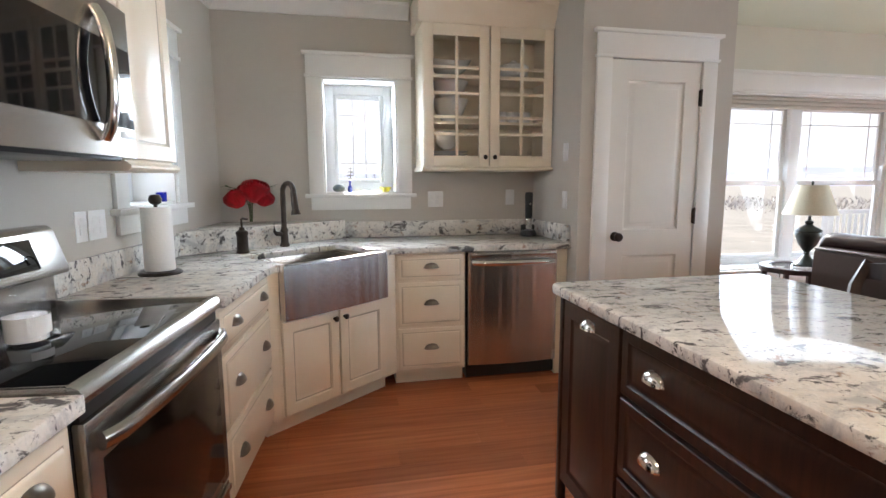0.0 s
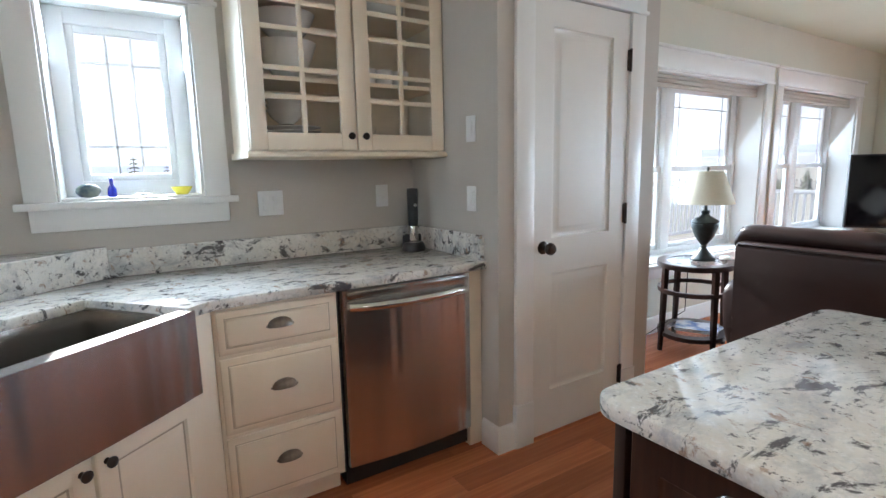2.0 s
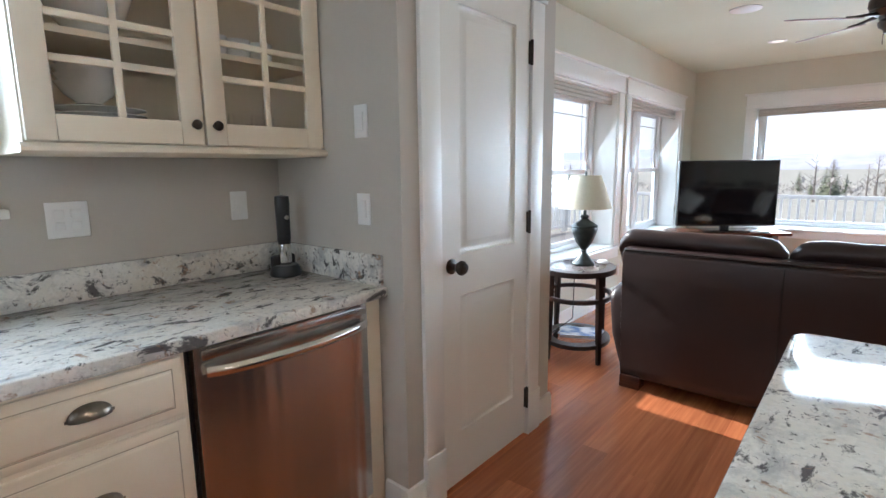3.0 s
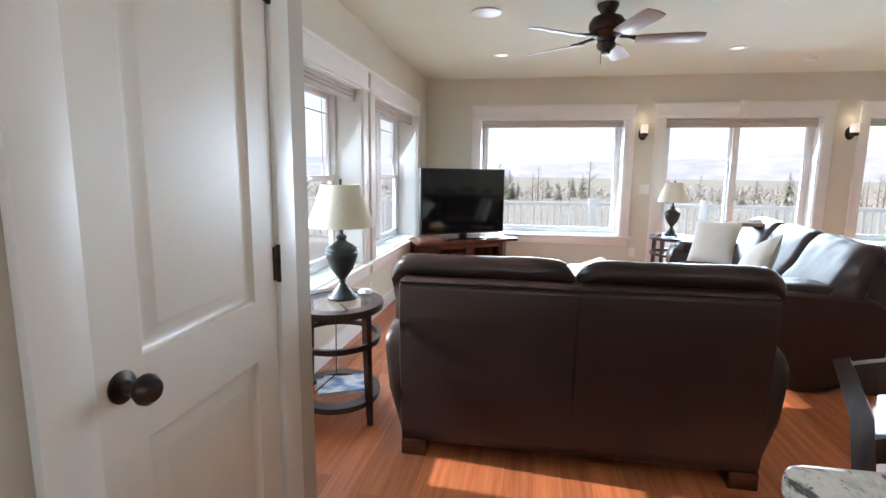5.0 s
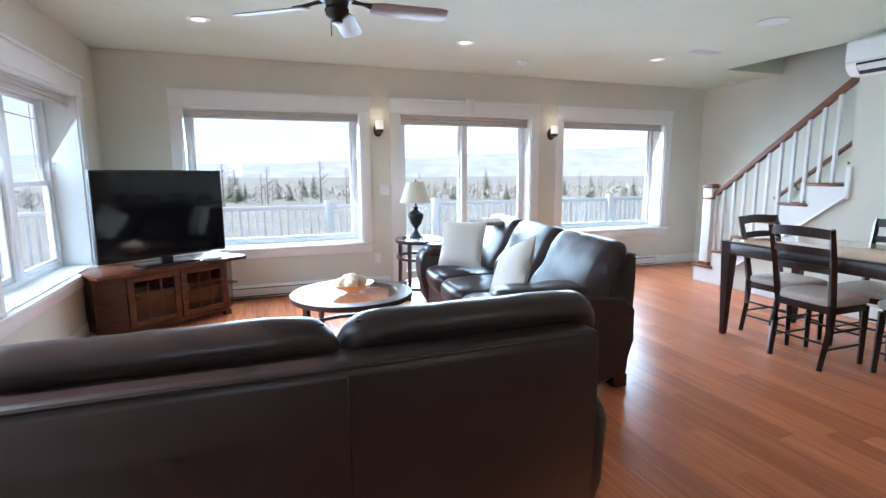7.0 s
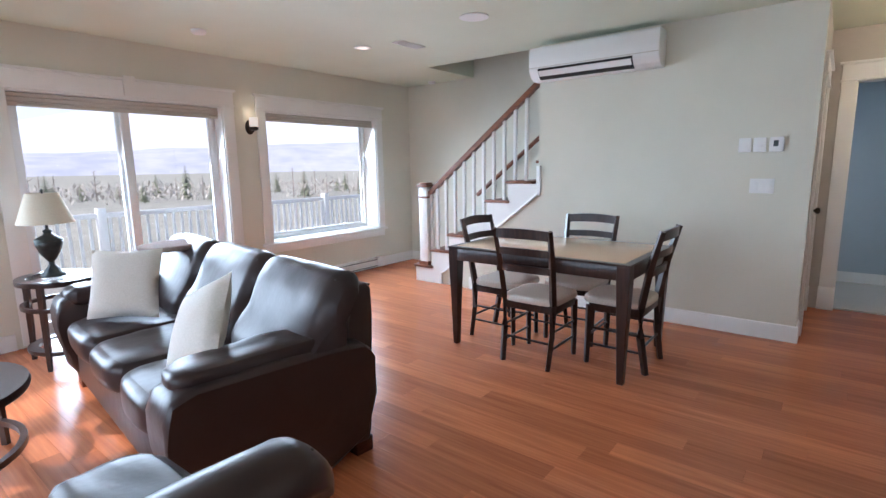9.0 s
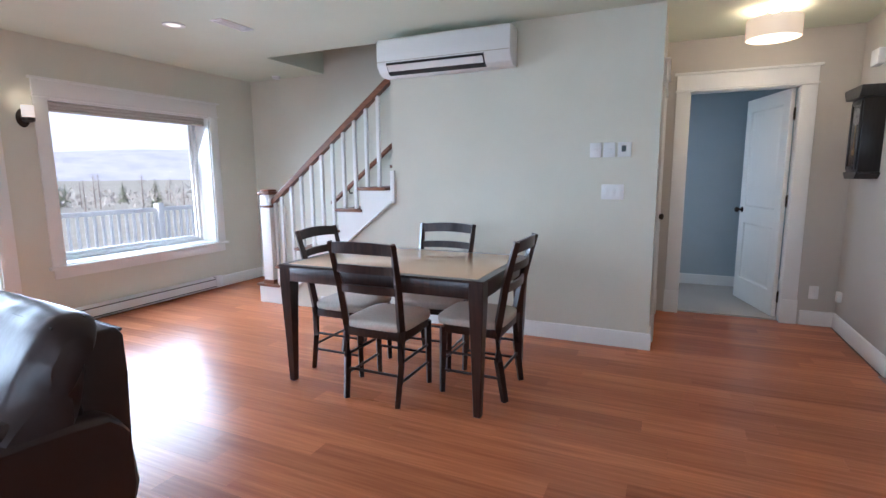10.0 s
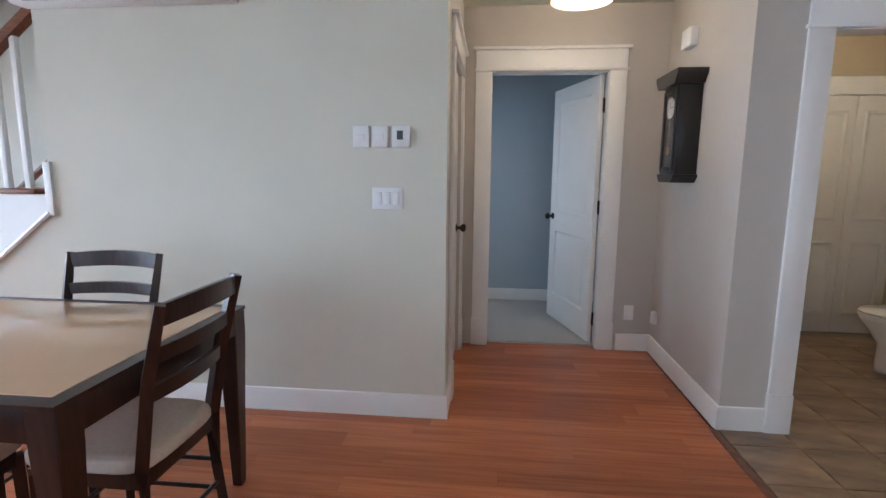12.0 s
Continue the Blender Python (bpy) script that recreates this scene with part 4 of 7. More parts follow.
part("base_moulding", prism([(XW, 1.355), (UF + 0.012, 1.355), (UF + 0.024, 1.366), (UF + 0.024, 1.374), (UF + 0.01, 1.386), (XW, 1.386)], 1.73, 2.112, axis="y"), M_CAB, uc)
raised_front("door", 0.005, 0.355, 1.395, 2.35, M_CAB, uc, pose(UF, 1.74, 0, 0, 0, 90), 0.055, M_GLAZE)
turned(uc)
uc = thing("wall_cabinet", "cream glazed wall cabinet above the microwave", "cabinet")
part("body", cbox(XW, UF, 0.975, 1.736, 1.86, 2.36), M_CAB, uc)
for k in range(2):
    raised_front("door", 0.005 + k * 0.379, 0.374 + k * 0.379, 1.865, 2.35, M_CAB, uc, pose(UF, 0.977, 0, 0, 0, 90), 0.055, M_GLAZE)
turned(uc)

# glass-fronted wall cabinet
gx0, gx1, gy, gz0, gz1 = 0.548, 1.474, 3.268, 1.422, 2.36
gc = thing("glass_cabinet", "cream wall cabinet with two glazed doors, half full of white dishes", "cabinet")
part("back", cbox(gx0, gx1, YK - 0.012, YK, gz0, gz1), M_CAB, gc)
part("side", cbox(gx0, gx0 + 0.018, gy + 0.022, YK - 0.012, gz0, gz1), M_CAB, gc)
part("side", cbox(gx1 - 0.018, gx1, gy + 0.022, YK - 0.012, gz0, gz1), M_CAB, gc)
part("bottom", cbox(gx0 + 0.018, gx1 - 0.018, gy + 0.022, YK - 0.012, gz0, gz0 + 0.018), M_CAB, gc)
part("top", cbox(gx0 + 0.018, gx1 - 0.018, gy + 0.022, YK - 0.012, gz1 - 0.018, gz1), M_CAB, gc)
SH = (gz0 + 0.30, gz0 + 0.61)
for z in SH:
    part("shelf", cbox(gx0 + 0.018, gx1 - 0.018, gy + 0.04, YK - 0.012, z - 0.009, z + 0.009), M_CAB, gc)
part("base_moulding", prism([(gy - 0.014, gz0 - 0.022), (gy - 0.014, gz0 - 0.012), (gy, gz0 - 0.001), (YK, gz0 - 0.001), (YK, gz0 - 0.028), (gy - 0.004, gz0 - 0.028)], gx0 - 0.012, gx1 + 0.004, axis="x"), M_CAB, gc)
crown = part("crown", prism([(gy + 0.01, 2.361), (gy + 0.004, 2.40), (gy - 0.012, 2.42), (gy - 0.04, 2.49), (gy - 0.052, 2.50), (gy - 0.052, H - 0.002), (YK, H - 0.002), (YK, 2.361)], gx0 - 0.03, gx1 + 0.004, axis="x"), M_CAB, gc)
for k in range(2):
    x0, x1 = gx0 + 0.004 + k * (gx1 - gx0) / 2, gx0 - 0.004 + (k + 1) * (gx1 - gx0) / 2
    st = 0.068
    door = part("door", cbox(x0, x0 + st, gy, gy + 0.02, gz0 + 0.004, gz1 - 0.004, 0.003), M_CAB, gc)
    part("stile", cbox(x1 - st, x1, gy, gy + 0.02, gz0 + 0.004, gz1 - 0.004, 0.003), M_CAB, door)
    part("rail", cbox(x0 + st, x1 - st, gy, gy + 0.02, gz0 + 0.004, gz0 + 0.075, 0.003), M_CAB, door)
    part("rail", cbox(x0 + st, x1 - st, gy, gy + 0.02, gz1 - 0.08, gz1 - 0.004, 0.003), M_CAB, door)
    lo, hi = gz0 + 0.075, gz1 - 0.08
    for fz in (0.185, 0.33, 0.53, 0.665, 0.745):
        z = lo + fz * (hi - lo)
        part("muntin", cbox(x0 + st, x1 - st, gy + 0.003, gy + 0.016, z - 0.010, z + 0.010, 0.003), M_CAB, door)
    xm = (x0 + x1) / 2
    part("muntin", cbox(xm - 0.010, xm + 0.010, gy + 0.002, gy + 0.017, lo, hi, 0.003), M_CAB, door)
    p = part("pane", cbox(x0 + st - 0.004, x1 - st + 0.004, gy + 0.009, gy + 0.012, lo, hi), M_CLEAR, door)
    p.visible_shadow = False
    round_knob(door, ((x1 - 0.03) if k == 0 else (x0 + 0.03), gy, gz0 + 0.065), 0, M_BRONZE)


def bowl_mesh(r, h, foot=0.4, wave=0.0):
    bm = lathe([(r * foot, 0), (r * foot, h * 0.06), (r * 0.75, h * 0.45), (r, h), (r * 0.97, h), (r * 0.72, h * 0.48), (r * foot * 0.9, h * 0.12), (0, h * 0.10)], 28)
    if wave:
        for v in bm.verts:
            if v.co.z > h * 0.4:
                v.co.z += wave * (abs(v.co.x) / r) ** 2 - wave * 0.3
    return bm


xl, xr, yy = 0.77, 1.24, 3.45
solo("serving_bowl", bowl_mesh(0.15, 0.10, 0.3, 0.03), M_CERAMIC, "white scooped ceramic serving bowl on the top shelf", "bowl", (xl, yy, SH[1] + 0.010))
solo("mixing_bowl", bowl_mesh(0.13, 0.12), M_CERAMIC, "deep white ceramic bowl on the middle shelf", "bowl", (xl, yy, SH[0] + 0.17))
solo("mixing_bowl", bowl_mesh(0.13, 0.16), M_CERAMIC, "deep white ceramic bowl on the middle shelf", "bowl", (xl, yy, SH[0] + 0.010))
for i in range(4):
    solo("soup_bowl", bowl_mesh(0.085, 0.06), M_CERAMIC, "white ceramic soup bowl in a stack", "bowl", (xl - 0.02, yy, gz0 + 0.125 + 0.022 * i), group="stacked soup bowls")
for i in range(5):
    solo("dinner_plate", lathe([(0.07, 0), (0.075, 0.003), (0.13, 0.014), (0.128, 0.017), (0.07, 0.006), (0, 0.005)], 28), M_CERAMIC, "white ceramic dinner plate in a stack", "plate", (xl, yy, gz0 + 0.019 + 0.019 * i), group="stacked plates")
for i, dx in enumerate((-0.09, 0.0, 0.09)):
    solo("drinking_glass", lathe([(0.028, 0), (0.036, 0.11), (0.034, 0.11), (0.026, 0.006), (0, 0.006)], 18), M_CLEAR, "clear drinking glass on a cabinet shelf", "glass", (xr + dx, yy, gz0 + 0.019), group="drinking glasses")
for i, dx in enumerate((-0.09, 0.0, 0.09)):
    solo("cup", lathe([(0.03, 0), (0.042, 0.03), (0.045, 0.085), (0.042, 0.085), (0.036, 0.02), (0, 0.01)], 20), M_CERAMIC, "white ceramic cup on a cabinet shelf", "cup", (xr + dx, yy, SH[0] + 0.010), group="cups")
solo("covered_dish", lathe([(0.06, 0), (0.10, 0.02), (0.11, 0.09), (0.10, 0.10), (0.03, 0.12), (0.015, 0.14), (0, 0.142)], 24), M_CERAMIC, "white ceramic covered dish on the top shelf", "dish", (xr, yy, SH[1] + 0.010))

# island
IX0, IX1, IY0, IY1 = 0.80, 1.79, -0.57, 1.735
isl = thing("kitchen_island", "espresso-stained island cabinet with drawers and a pull-out", "island")
part("body", cbox(IX0 + 0.062, IX1 - 0.28, IY0 + 0.04, IY1 - 0.035, 0.09, 0.876), M_ESP, isl)
part("toe_kick", cbox(IX0 + 0.12, IX1 - 0.32, IY0 + 0.06, IY1 - 0.06, 0.0, 0.09), M_ESP, isl)
part("corner_post", cbox(IX0 + 0.040, IX0 + 0.075, IY1 - 0.055, IY1 - 0.03, 0.0, 0.876, 0.003), M_ESP, isl)
fm = pose(IX0 + 0.062, IY1 - 0.035, 0, 0, 0, -90)
f = raised_front("pull_out", 0.03, 0.43, 0.10, 0.855, M_ESP, isl, fm, 0.060)
cup_pull(f, (0.23, -0.020, 0.80), 0, M_CHROME)
for x0, x1 in ((0.445, 1.44), (1.455, 2.20)):
    for z0, z1 in ((0.10, 0.36), (0.375, 0.635), (0.65, 0.86)):
        f = raised_front("drawer", x0, x1, z0, z1, M_ESP, isl, fm, 0.035)
        for dx in (0.17, 0.55 if x0 > 1 else 0.79):
            cup_pull(f, (x0 + dx, -0.020, (z0 + z1) / 2), 0, M_CHROME)
outline = [(cx + 0.05 * math.cos(a), cy + 0.05 * math.sin(a)) for cx, cy, q in ((IX1 - 0.05, IY1 - 0.05, 0), (IX0 + 0.05, IY1 - 0.05, 1), (IX0 + 0.05, IY0 + 0.05, 2), (IX1 - 0.05, IY0 + 0.05, 3)) for a in [math.pi / 2 * (q + i / 6) for i in range(7)]]
itop = solo("island_worktop", prism(outline, 0.877, 0.914, 0.008), M_GRANITE, "polished white granite island top with dark flecks", "worktop")


# small kitchen things
def plate(at, rz, w, h, slots, label, kind="switch"):
    """A wall plate on a face that looks to -y at rz 0."""
    root = thing("switch_plate" if kind == "switch" else "outlet_plate", label, kind, at, rz)
    part("cover", cbox(-w / 2, w / 2, -0.006, 0, -h / 2, h / 2, 0.003), M_WHITE, root)
    for i in range(slots):
        x = (i - (slots - 1) / 2) * 0.046
        if kind == "switch":
            part("rocker", cbox(x - 0.016, x + 0.016, -0.010, -0.004, -0.033, 0.033, 0.002), M_WHITE, root)
        else:
            for z in (-0.02, 0.02):
                part("socket", cbox(x - 0.014, x + 0.014, -0.008, -0.004, z - 0.014, z + 0.014, 0.003), M_WHITE, root)
    return root


plate((0.695, YK, 1.19), 0, 0.118, 0.118, 2, "white double outlet plate on the backsplash wall", "outlet")
plate((1.285, YK, 1.20), 0, 0.072, 0.118, 1, "white single outlet plate on the kitchen wall", "outlet")
plate((1.48, 3.05, 1.195), -90, 0.072, 0.118, 1, "white single switch plate on the pantry side wall")
plate((1.48, 3.05, 1.515), -90, 0.072, 0.118, 1, "white single switch plate on the pantry side wall")
turned(plate((XW, 2.128, 1.15), 90, 0.118, 0.118, 2, "white double outlet plate beside the range", "outlet"))
turned(plate((XW, 2.02, 1.15), 90, 0.072, 0.118, 1, "white single switch plate beside the range"))

# blender stick on its stand
bl = thing("hand_blender", "black and chrome cordless hand blender standing in its charger", "blender", (1.37, 3.43, 0.9145))
part("charger", lathe([(0.062, 0), (0.064, 0.01), (0.058, 0.03), (0.05, 0.045), (0, 0.046)], 24), M_BLACK, bl)
part("cradle", cbox(-0.055, 0.055, 0.005, 0.03, 0.03, 0.085, 0.012), M_BLACK, bl)
part("shaft", lathe([(0.024, 0.046), (0.027, 0.06), (0.026, 0.12), (0.024, 0.13)], 20), M_CHROME, bl, "chrome collar")
part("body", lathe([(0.024, 0.13), (0.027, 0.15), (0.028, 0.24), (0.030, 0.30), (0.028, 0.325), (0, 0.33)], 20), M_BLACK, bl)
part("button", lathe([(0.010, 0), (0.009, 0.004), (0, 0.005)], 12), M_CHROME, bl, at=Matrix.Translation((0, -0.027, 0.24)) @ Euler((radians(90), 0, 0)).to_matrix().to_4x4())

# faucet, soap pump
fa = thing("faucet", "dark bronze gooseneck kitchen faucet behind the sink", "faucet", (-0.365, 3.18, 0.9145), -50)
part("base", lathe([(0.030, 0), (0.030, 0.012), (0.024, 0.025), (0.022, 0.09), (0.026, 0.10), (0.020, 0.115), (0.014, 0.14), (0.0, 0.141)], 22), M_BRONZE, fa)
pts = [(0, 0, 0.12), (0, 0, 0.30)] + [(0.058 - 0.058 * math.cos(a), 0, 0.34 + 0.058 * math.sin(a)) for a in [math.pi * i / 12 for i in range(13)]]
part("spout", tube(pts, 0.0165, 12), M_BRONZE, fa)
part("spray_head", lathe([(0.0165, 0.05), (0.019, 0.03), (0.021, -0.06), (0.029, -0.085), (0.028, -0.095), (0, -0.096)], 18), M_BRONZE, fa, at=Matrix.Translation((0.118, 0, 0.30)) @ Euler((0, radians(-8), 0)).to_matrix().to_4x4())
part("lever", tube([(0, -0.02, 0.08), (0.0, -0.055, 0.085), (0, -0.07, 0.10), (0, -0.073, 0.165)], [0.016, 0.015, 0.009, 0.006], 10), M_BRONZE, fa)
so = thing("soap_dispenser", "dark bronze soap pump bottle beside the sink", "soap dispenser", (-0.570, 2.915, 0.9145))
part("bottle", lathe([(0.036, 0), (0.038, 0.008), (0.032, 0.02), (0.031, 0.10), (0.036, 0.112), (0.033, 0.125), (0.016, 0.135), (0.014, 0.15), (0, 0.151)], 22), M_BRONZE, so)
part("pump", tube([(0, 0, 0.14), (0, 0, 0.195), (0.008, -0.004, 0.20), (0.035, -0.02, 0.196)], 0.007, 8), M_BRONZE, so)

# paper towel
pt = thing("paper_towel_holder", "white paper towel roll on a dark bronze stand", "paper towel", tuple(WM @ Vector((-0.675, 2.30, 0.9145))))
part("base", lathe([(0.088, 0), (0.09, 0.006), (0.082, 0.014), (0, 0.016)], 28), M_BRONZE, pt)
part("roll", lathe([(0.060, 0.018), (0.062, 0.022), (0.062, 0.293), (0.060, 0.297), (0.02, 0.297), (0.02, 0.29), (0, 0.29)], 32), M_PAPER, pt, "white paper roll")
part("finial", lathe([(0.008, 0.28), (0.008, 0.305), (0.024, 0.315), (0.028, 0.332), (0.020, 0.350), (0, 0.353)], 18), M_BRONZE, pt)

# candle jar on the cooktop
cj = thing("candle_jar", "glass jar candle with a paper label on the cooktop", "candle", tuple(WM @ Vector((-0.55, 1.285, 0.9215))))
part("jar", lathe([(0.046, 0), (0.050, 0.006), (0.050, 0.098), (0.044, 0.110), (0.048, 0.124), (0.045, 0.124), (0.041, 0.110), (0.046, 0.096), (0.046, 0.008), (0, 0.008)], 28), M_CLEAR, cj)
part("wax", lathe([(0.044, 0.009), (0.045, 0.012), (0.045, 0.07), (0.0, 0.071)], 24), M_CERAMIC, cj)
bm = bmesh.new()
for i in range(10):
    a0, a1 = [radians(-60 + 10 * (i + j)) for j in (0, 1)]
    bm.faces.new([bm.verts.new((0.0508 * math.cos(a), 0.0508 * math.sin(a), z)) for a, z in ((a0, 0.025), (a1, 0.025), (a1, 0.07), (a0, 0.07))])
part("label", bm, M_PAPER, cj)

# vase with red roses
va = thing("rose_vase", "clear glass vase of red roses on a granite ledge", "flowers", (-0.60, 3.42, 1.0455))
part("vase", lathe([(0.030, 0), (0.032, 0.006), (0.022, 0.04), (0.024, 0.10), (0.038, 0.16), (0.036, 0.16), (0.021, 0.10), (0.019, 0.04), (0.026, 0.012), (0, 0.010)], 22), M_CLEAR, va)
bm = bmesh.new()
for i in range(7):
    a = 0.9 * i
    tube([(0.008 * math.cos(a), 0.008 * math.sin(a), 0.014), (0.012 * math.cos(a), 0.012 * math.sin(a), 0.12), (0.05 * math.cos(a), 0.05 * math.sin(a), 0.22)], 0.003, 6, bm)
part("stems", bm, M_GREEN, va)
rnd = random.Random(4)
for dx, dy, dz, r in ((0.040, -0.03, 0.225, 0.092), (-0.085, -0.04, 0.175, 0.076), (0.095, -0.02, 0.175, 0.066), (-0.02, 0.06, 0.22, 0.07)):
    bm = bmesh.new()
    for layer in range(5):
        rr = r * (0.30 + 0.70 * layer / 4)
        for k in range(4 + 2 * layer):
            a = 2 * math.pi * k / (4 + 2 * layer) + layer * 0.7 + rnd.random() * 0.3
            v = []
            for i in range(6):
                row = []
                for j in range(5):
                    u, w = (j - 2) / 2, i / 5
                    ang = a + u * (0.95 - 0.09 * layer)
                    up = 1.0 - 0.42 * layer / 4
                    rad = rr * (0.25 + 0.75 * math.sin(math.pi * (0.08 + 0.56 * w))) * (1 + 0.06 * u * u * w)
                    z = r * (-0.85 + (0.85 + up * 0.72) * w) - 0.14 * r * u * u * w
                    row.append(bm.verts.new((rad * math.cos(ang), rad * math.sin(ang), z)))
                v.append(row)
            for i in range(5):
                for j in range(4):
                    bm.faces.new((v[i][j], v[i][j + 1], v[i + 1][j + 1], v[i + 1][j]))
    part("rose", bm, M_RED, va, at=Matrix.Translation((dx, dy, dz)) @ Euler((0.35 + rnd.uniform(-0.15, 0.15), dx * 5, 0)).to_matrix().to_4x4())


def leaf_mesh(bm, base, tip, w, droop=0.2):
    b, t = Vector(base), Vector(tip)
    d = t - b
    s = d.cross(Vector((0, 0, 1))).normalized() * w
    rows = []
    for i in range(6):
        u = i / 5
        c = b + d * u + Vector((0, 0, -droop * d.length * u * u))
        k = math.sin(math.pi * min(1, 0.08 + u * 0.92)) ** 0.8
        rows.append([bm.verts.new(c - s * k), bm.verts.new(c + Vector((0, 0, -0.12 * w))), bm.verts.new(c + s * k)])
    for a, c in zip(rows, rows[1:]):
        bm.faces.new((a[0], a[1], c[1], c[0]))
        bm.faces.new((a[1], a[2], c[2], c[1]))


for sgn in (-1, 1):
    bm = bmesh.new()
    tube([(0.02 * sgn, 0, 0.18), (0.09 * sgn, 0, 0.235), (0.15 * sgn, -0.01, 0.25)], 0.002, 6, bm)
    for i in range(7):
        u = 0.4 + 0.1 * i
        o = Vector((0.15 * sgn * u, 0, 0.19 + 0.06 * u))
        leaf_mesh(bm, o, o + Vector((sgn * 0.025, rnd.uniform(-0.05, 0.05), rnd.uniform(0.0, 0.025))), 0.011)
    part("foliage", bm, M_GREEN, va)

# things on the sills
sz = KZ[0] + 0.012
solo("painted_stone", lathe([(0.0, 0), (0.03, 0.004), (0.045, 0.022), (0.042, 0.04), (0.025, 0.054), (0, 0.057)], 20, sy=0.6), M_STONE, "dark painted stone on the window sill", "stone", (-0.02, YK + 0.05, sz))
solo("blue_bottle", lathe([(0.014, 0), (0.018, 0.01), (0.016, 0.035), (0.007, 0.05), (0.007, 0.075), (0.010, 0.08), (0, 0.081)], 16), M_BLUEG, "small cobalt blue glass bottle on the sill", "bottle", (0.062, YK + 0.05, sz))
solo("yellow_dish", bowl_mesh(0.045, 0.035, 0.5), M_YELLOW, "small yellow glazed dish on the sill", "dish", (0.325, YK + 0.05, sz))
solo("white_pebble", lathe([(0, 0), (0.025, 0.003), (0.03, 0.008), (0.02, 0.013), (0, 0.014)], 16), M_CERAMIC, "flat white pebble on the window sill", "stone", (0.17, YK + 0.05, sz))
solo("blue_votive", lathe([(0.022, 0), (0.025, 0.004), (0.026, 0.05), (0.023, 0.05), (0.022, 0.008), (0, 0.008)], 18), M_BLUEG, "cobalt blue glass votive on the side window sill", "votive", tuple(WM @ Vector((XW - 0.05, 2.84, SZ[0] + 0.012))))


# ---------------------------------------------------------------- living room
def pad(sx, sy, sz, puff=0.3, n=10, crease=0.0, seed=0, squash=2.6):
    """A stuffed cushion of full size sx, sy, sz about its centre, with rounded edges and soft dents."""
    bm = bmesh.new()
    bmesh.ops.create_cube(bm, size=2)
    bmesh.ops.subdivide_edges(bm, edges=bm.edges, cuts=n, use_grid_fill=True)
    for v in bm.verts:
        c = v.co
        k = squash + 2.0
        r = (abs(c.x) ** k + abs(c.y) ** k + abs(c.z) ** k) ** (1 / k)
        p = c / r
        q = Vector((p.x * sx / 2, p.y * sy / 2, p.z * sz / 2))
        if puff:
            q *= 1.0 + puff * 0.06 * (math.cos(p.x * 1.5) * math.cos(p.z * 1.5))
        if crease:
            q += p * crease * noise.noise(Vector((q.x * 5 + seed, q.y * 5, q.z * 5 - seed)))
            q += p * crease * 0.5 * noise.noise(Vector((q.x * 14 - seed, q.y * 14, q.z * 14 + seed)))
        v.co = q
    return bm


def piping(parent, pts, r=0.006):
    return part("seam", tube(pts, r, 6), M_SEAM, parent)


def arm_profile(depth, h, w):
    """Side view of a rolled arm panel: (y, z)."""
    return [(0.02, 0.075), (depth - 0.10, 0.075), (depth - 0.02, 0.30), (depth, 0.45), (depth - 0.03, h - 0.03), (depth - 0.12, h), (0.25, h - 0.01), (0.06, h - 0.03), (0.0, h - 0.10), (0.0, 0.12)]


def back_pad(w, back_h, rise, seed):
    """One back cushion: a soft slab that rolls over the top of the back and slopes down to the seat, centred on x = 0."""
    ctrl = [(0.125, back_h - 0.03), (0.092, back_h + 0.25 * rise), (0.105, back_h + 0.78 * rise), (0.15, back_h + rise), (0.21, back_h + 0.80 * rise), (0.27, back_h - 0.02),
            (0.335, back_h - 0.15), (0.425, 0.60), (0.44, 0.51), (0.38, 0.46), (0.24, 0.50), (0.16, 0.66)]
    n = len(ctrl)
    prof = []
    for k in range(n):
        p0, p1, p2, p3 = [Vector(ctrl[(k + j) % n]) for j in (-1, 0, 1, 2)]
        for t in (0, 0.25, 0.5, 0.75):
            prof.append(0.5 * (2 * p1 + (p2 - p0) * t + (2 * p0 - 5 * p1 + 4 * p2 - p3) * t * t + (3 * p1 - p0 - 3 * p2 + p3) * t ** 3))
    c = Vector((0.22, 0.72))
    bm = bmesh.new()
    rows = []
    m = 26
    for i in range(m + 1):
        x = -math.cos(math.pi * i / m) * w / 2
        e = (w / 2 - abs(x))
        inset = 0.065 * max(0.0, 1 - e / 0.08) ** 2
        puff = 0.014 * min(1.0, e / 0.16) ** 0.6
        row = []
        for p in prof:
            d = (p - c)
            d = d.normalized() * (d.length - inset + puff)
            wr = 0.006 * noise.noise(Vector((x * 5, p.x * 7 + seed, p.y * 7))) + 0.0035 * noise.noise(Vector((x * 16, p.x * 9 + seed, p.y * 22)))
            wr += 0.004 * max(0.0, 1 - e / 0.12) * math.sin(p.y * 90 + 4 * noise.noise(Vector((x * 8, seed, p.y * 5))))
            q = c + d + d.normalized() * wr
            row.append(bm.verts.new((x, q.x, q.y)))
        rows.append(row)
    k = len(prof)
    for a, b in zip(rows, rows[1:]):
        for j in range(k):
            bm.faces.new((a[j], a[(j + 1) % k], b[(j + 1) % k], b[j]))
    bm.faces.new(rows[0])
    bm.faces.new(rows[-1])
    bmesh.ops.recalc_face_normals(bm, faces=bm.faces)
    return bm


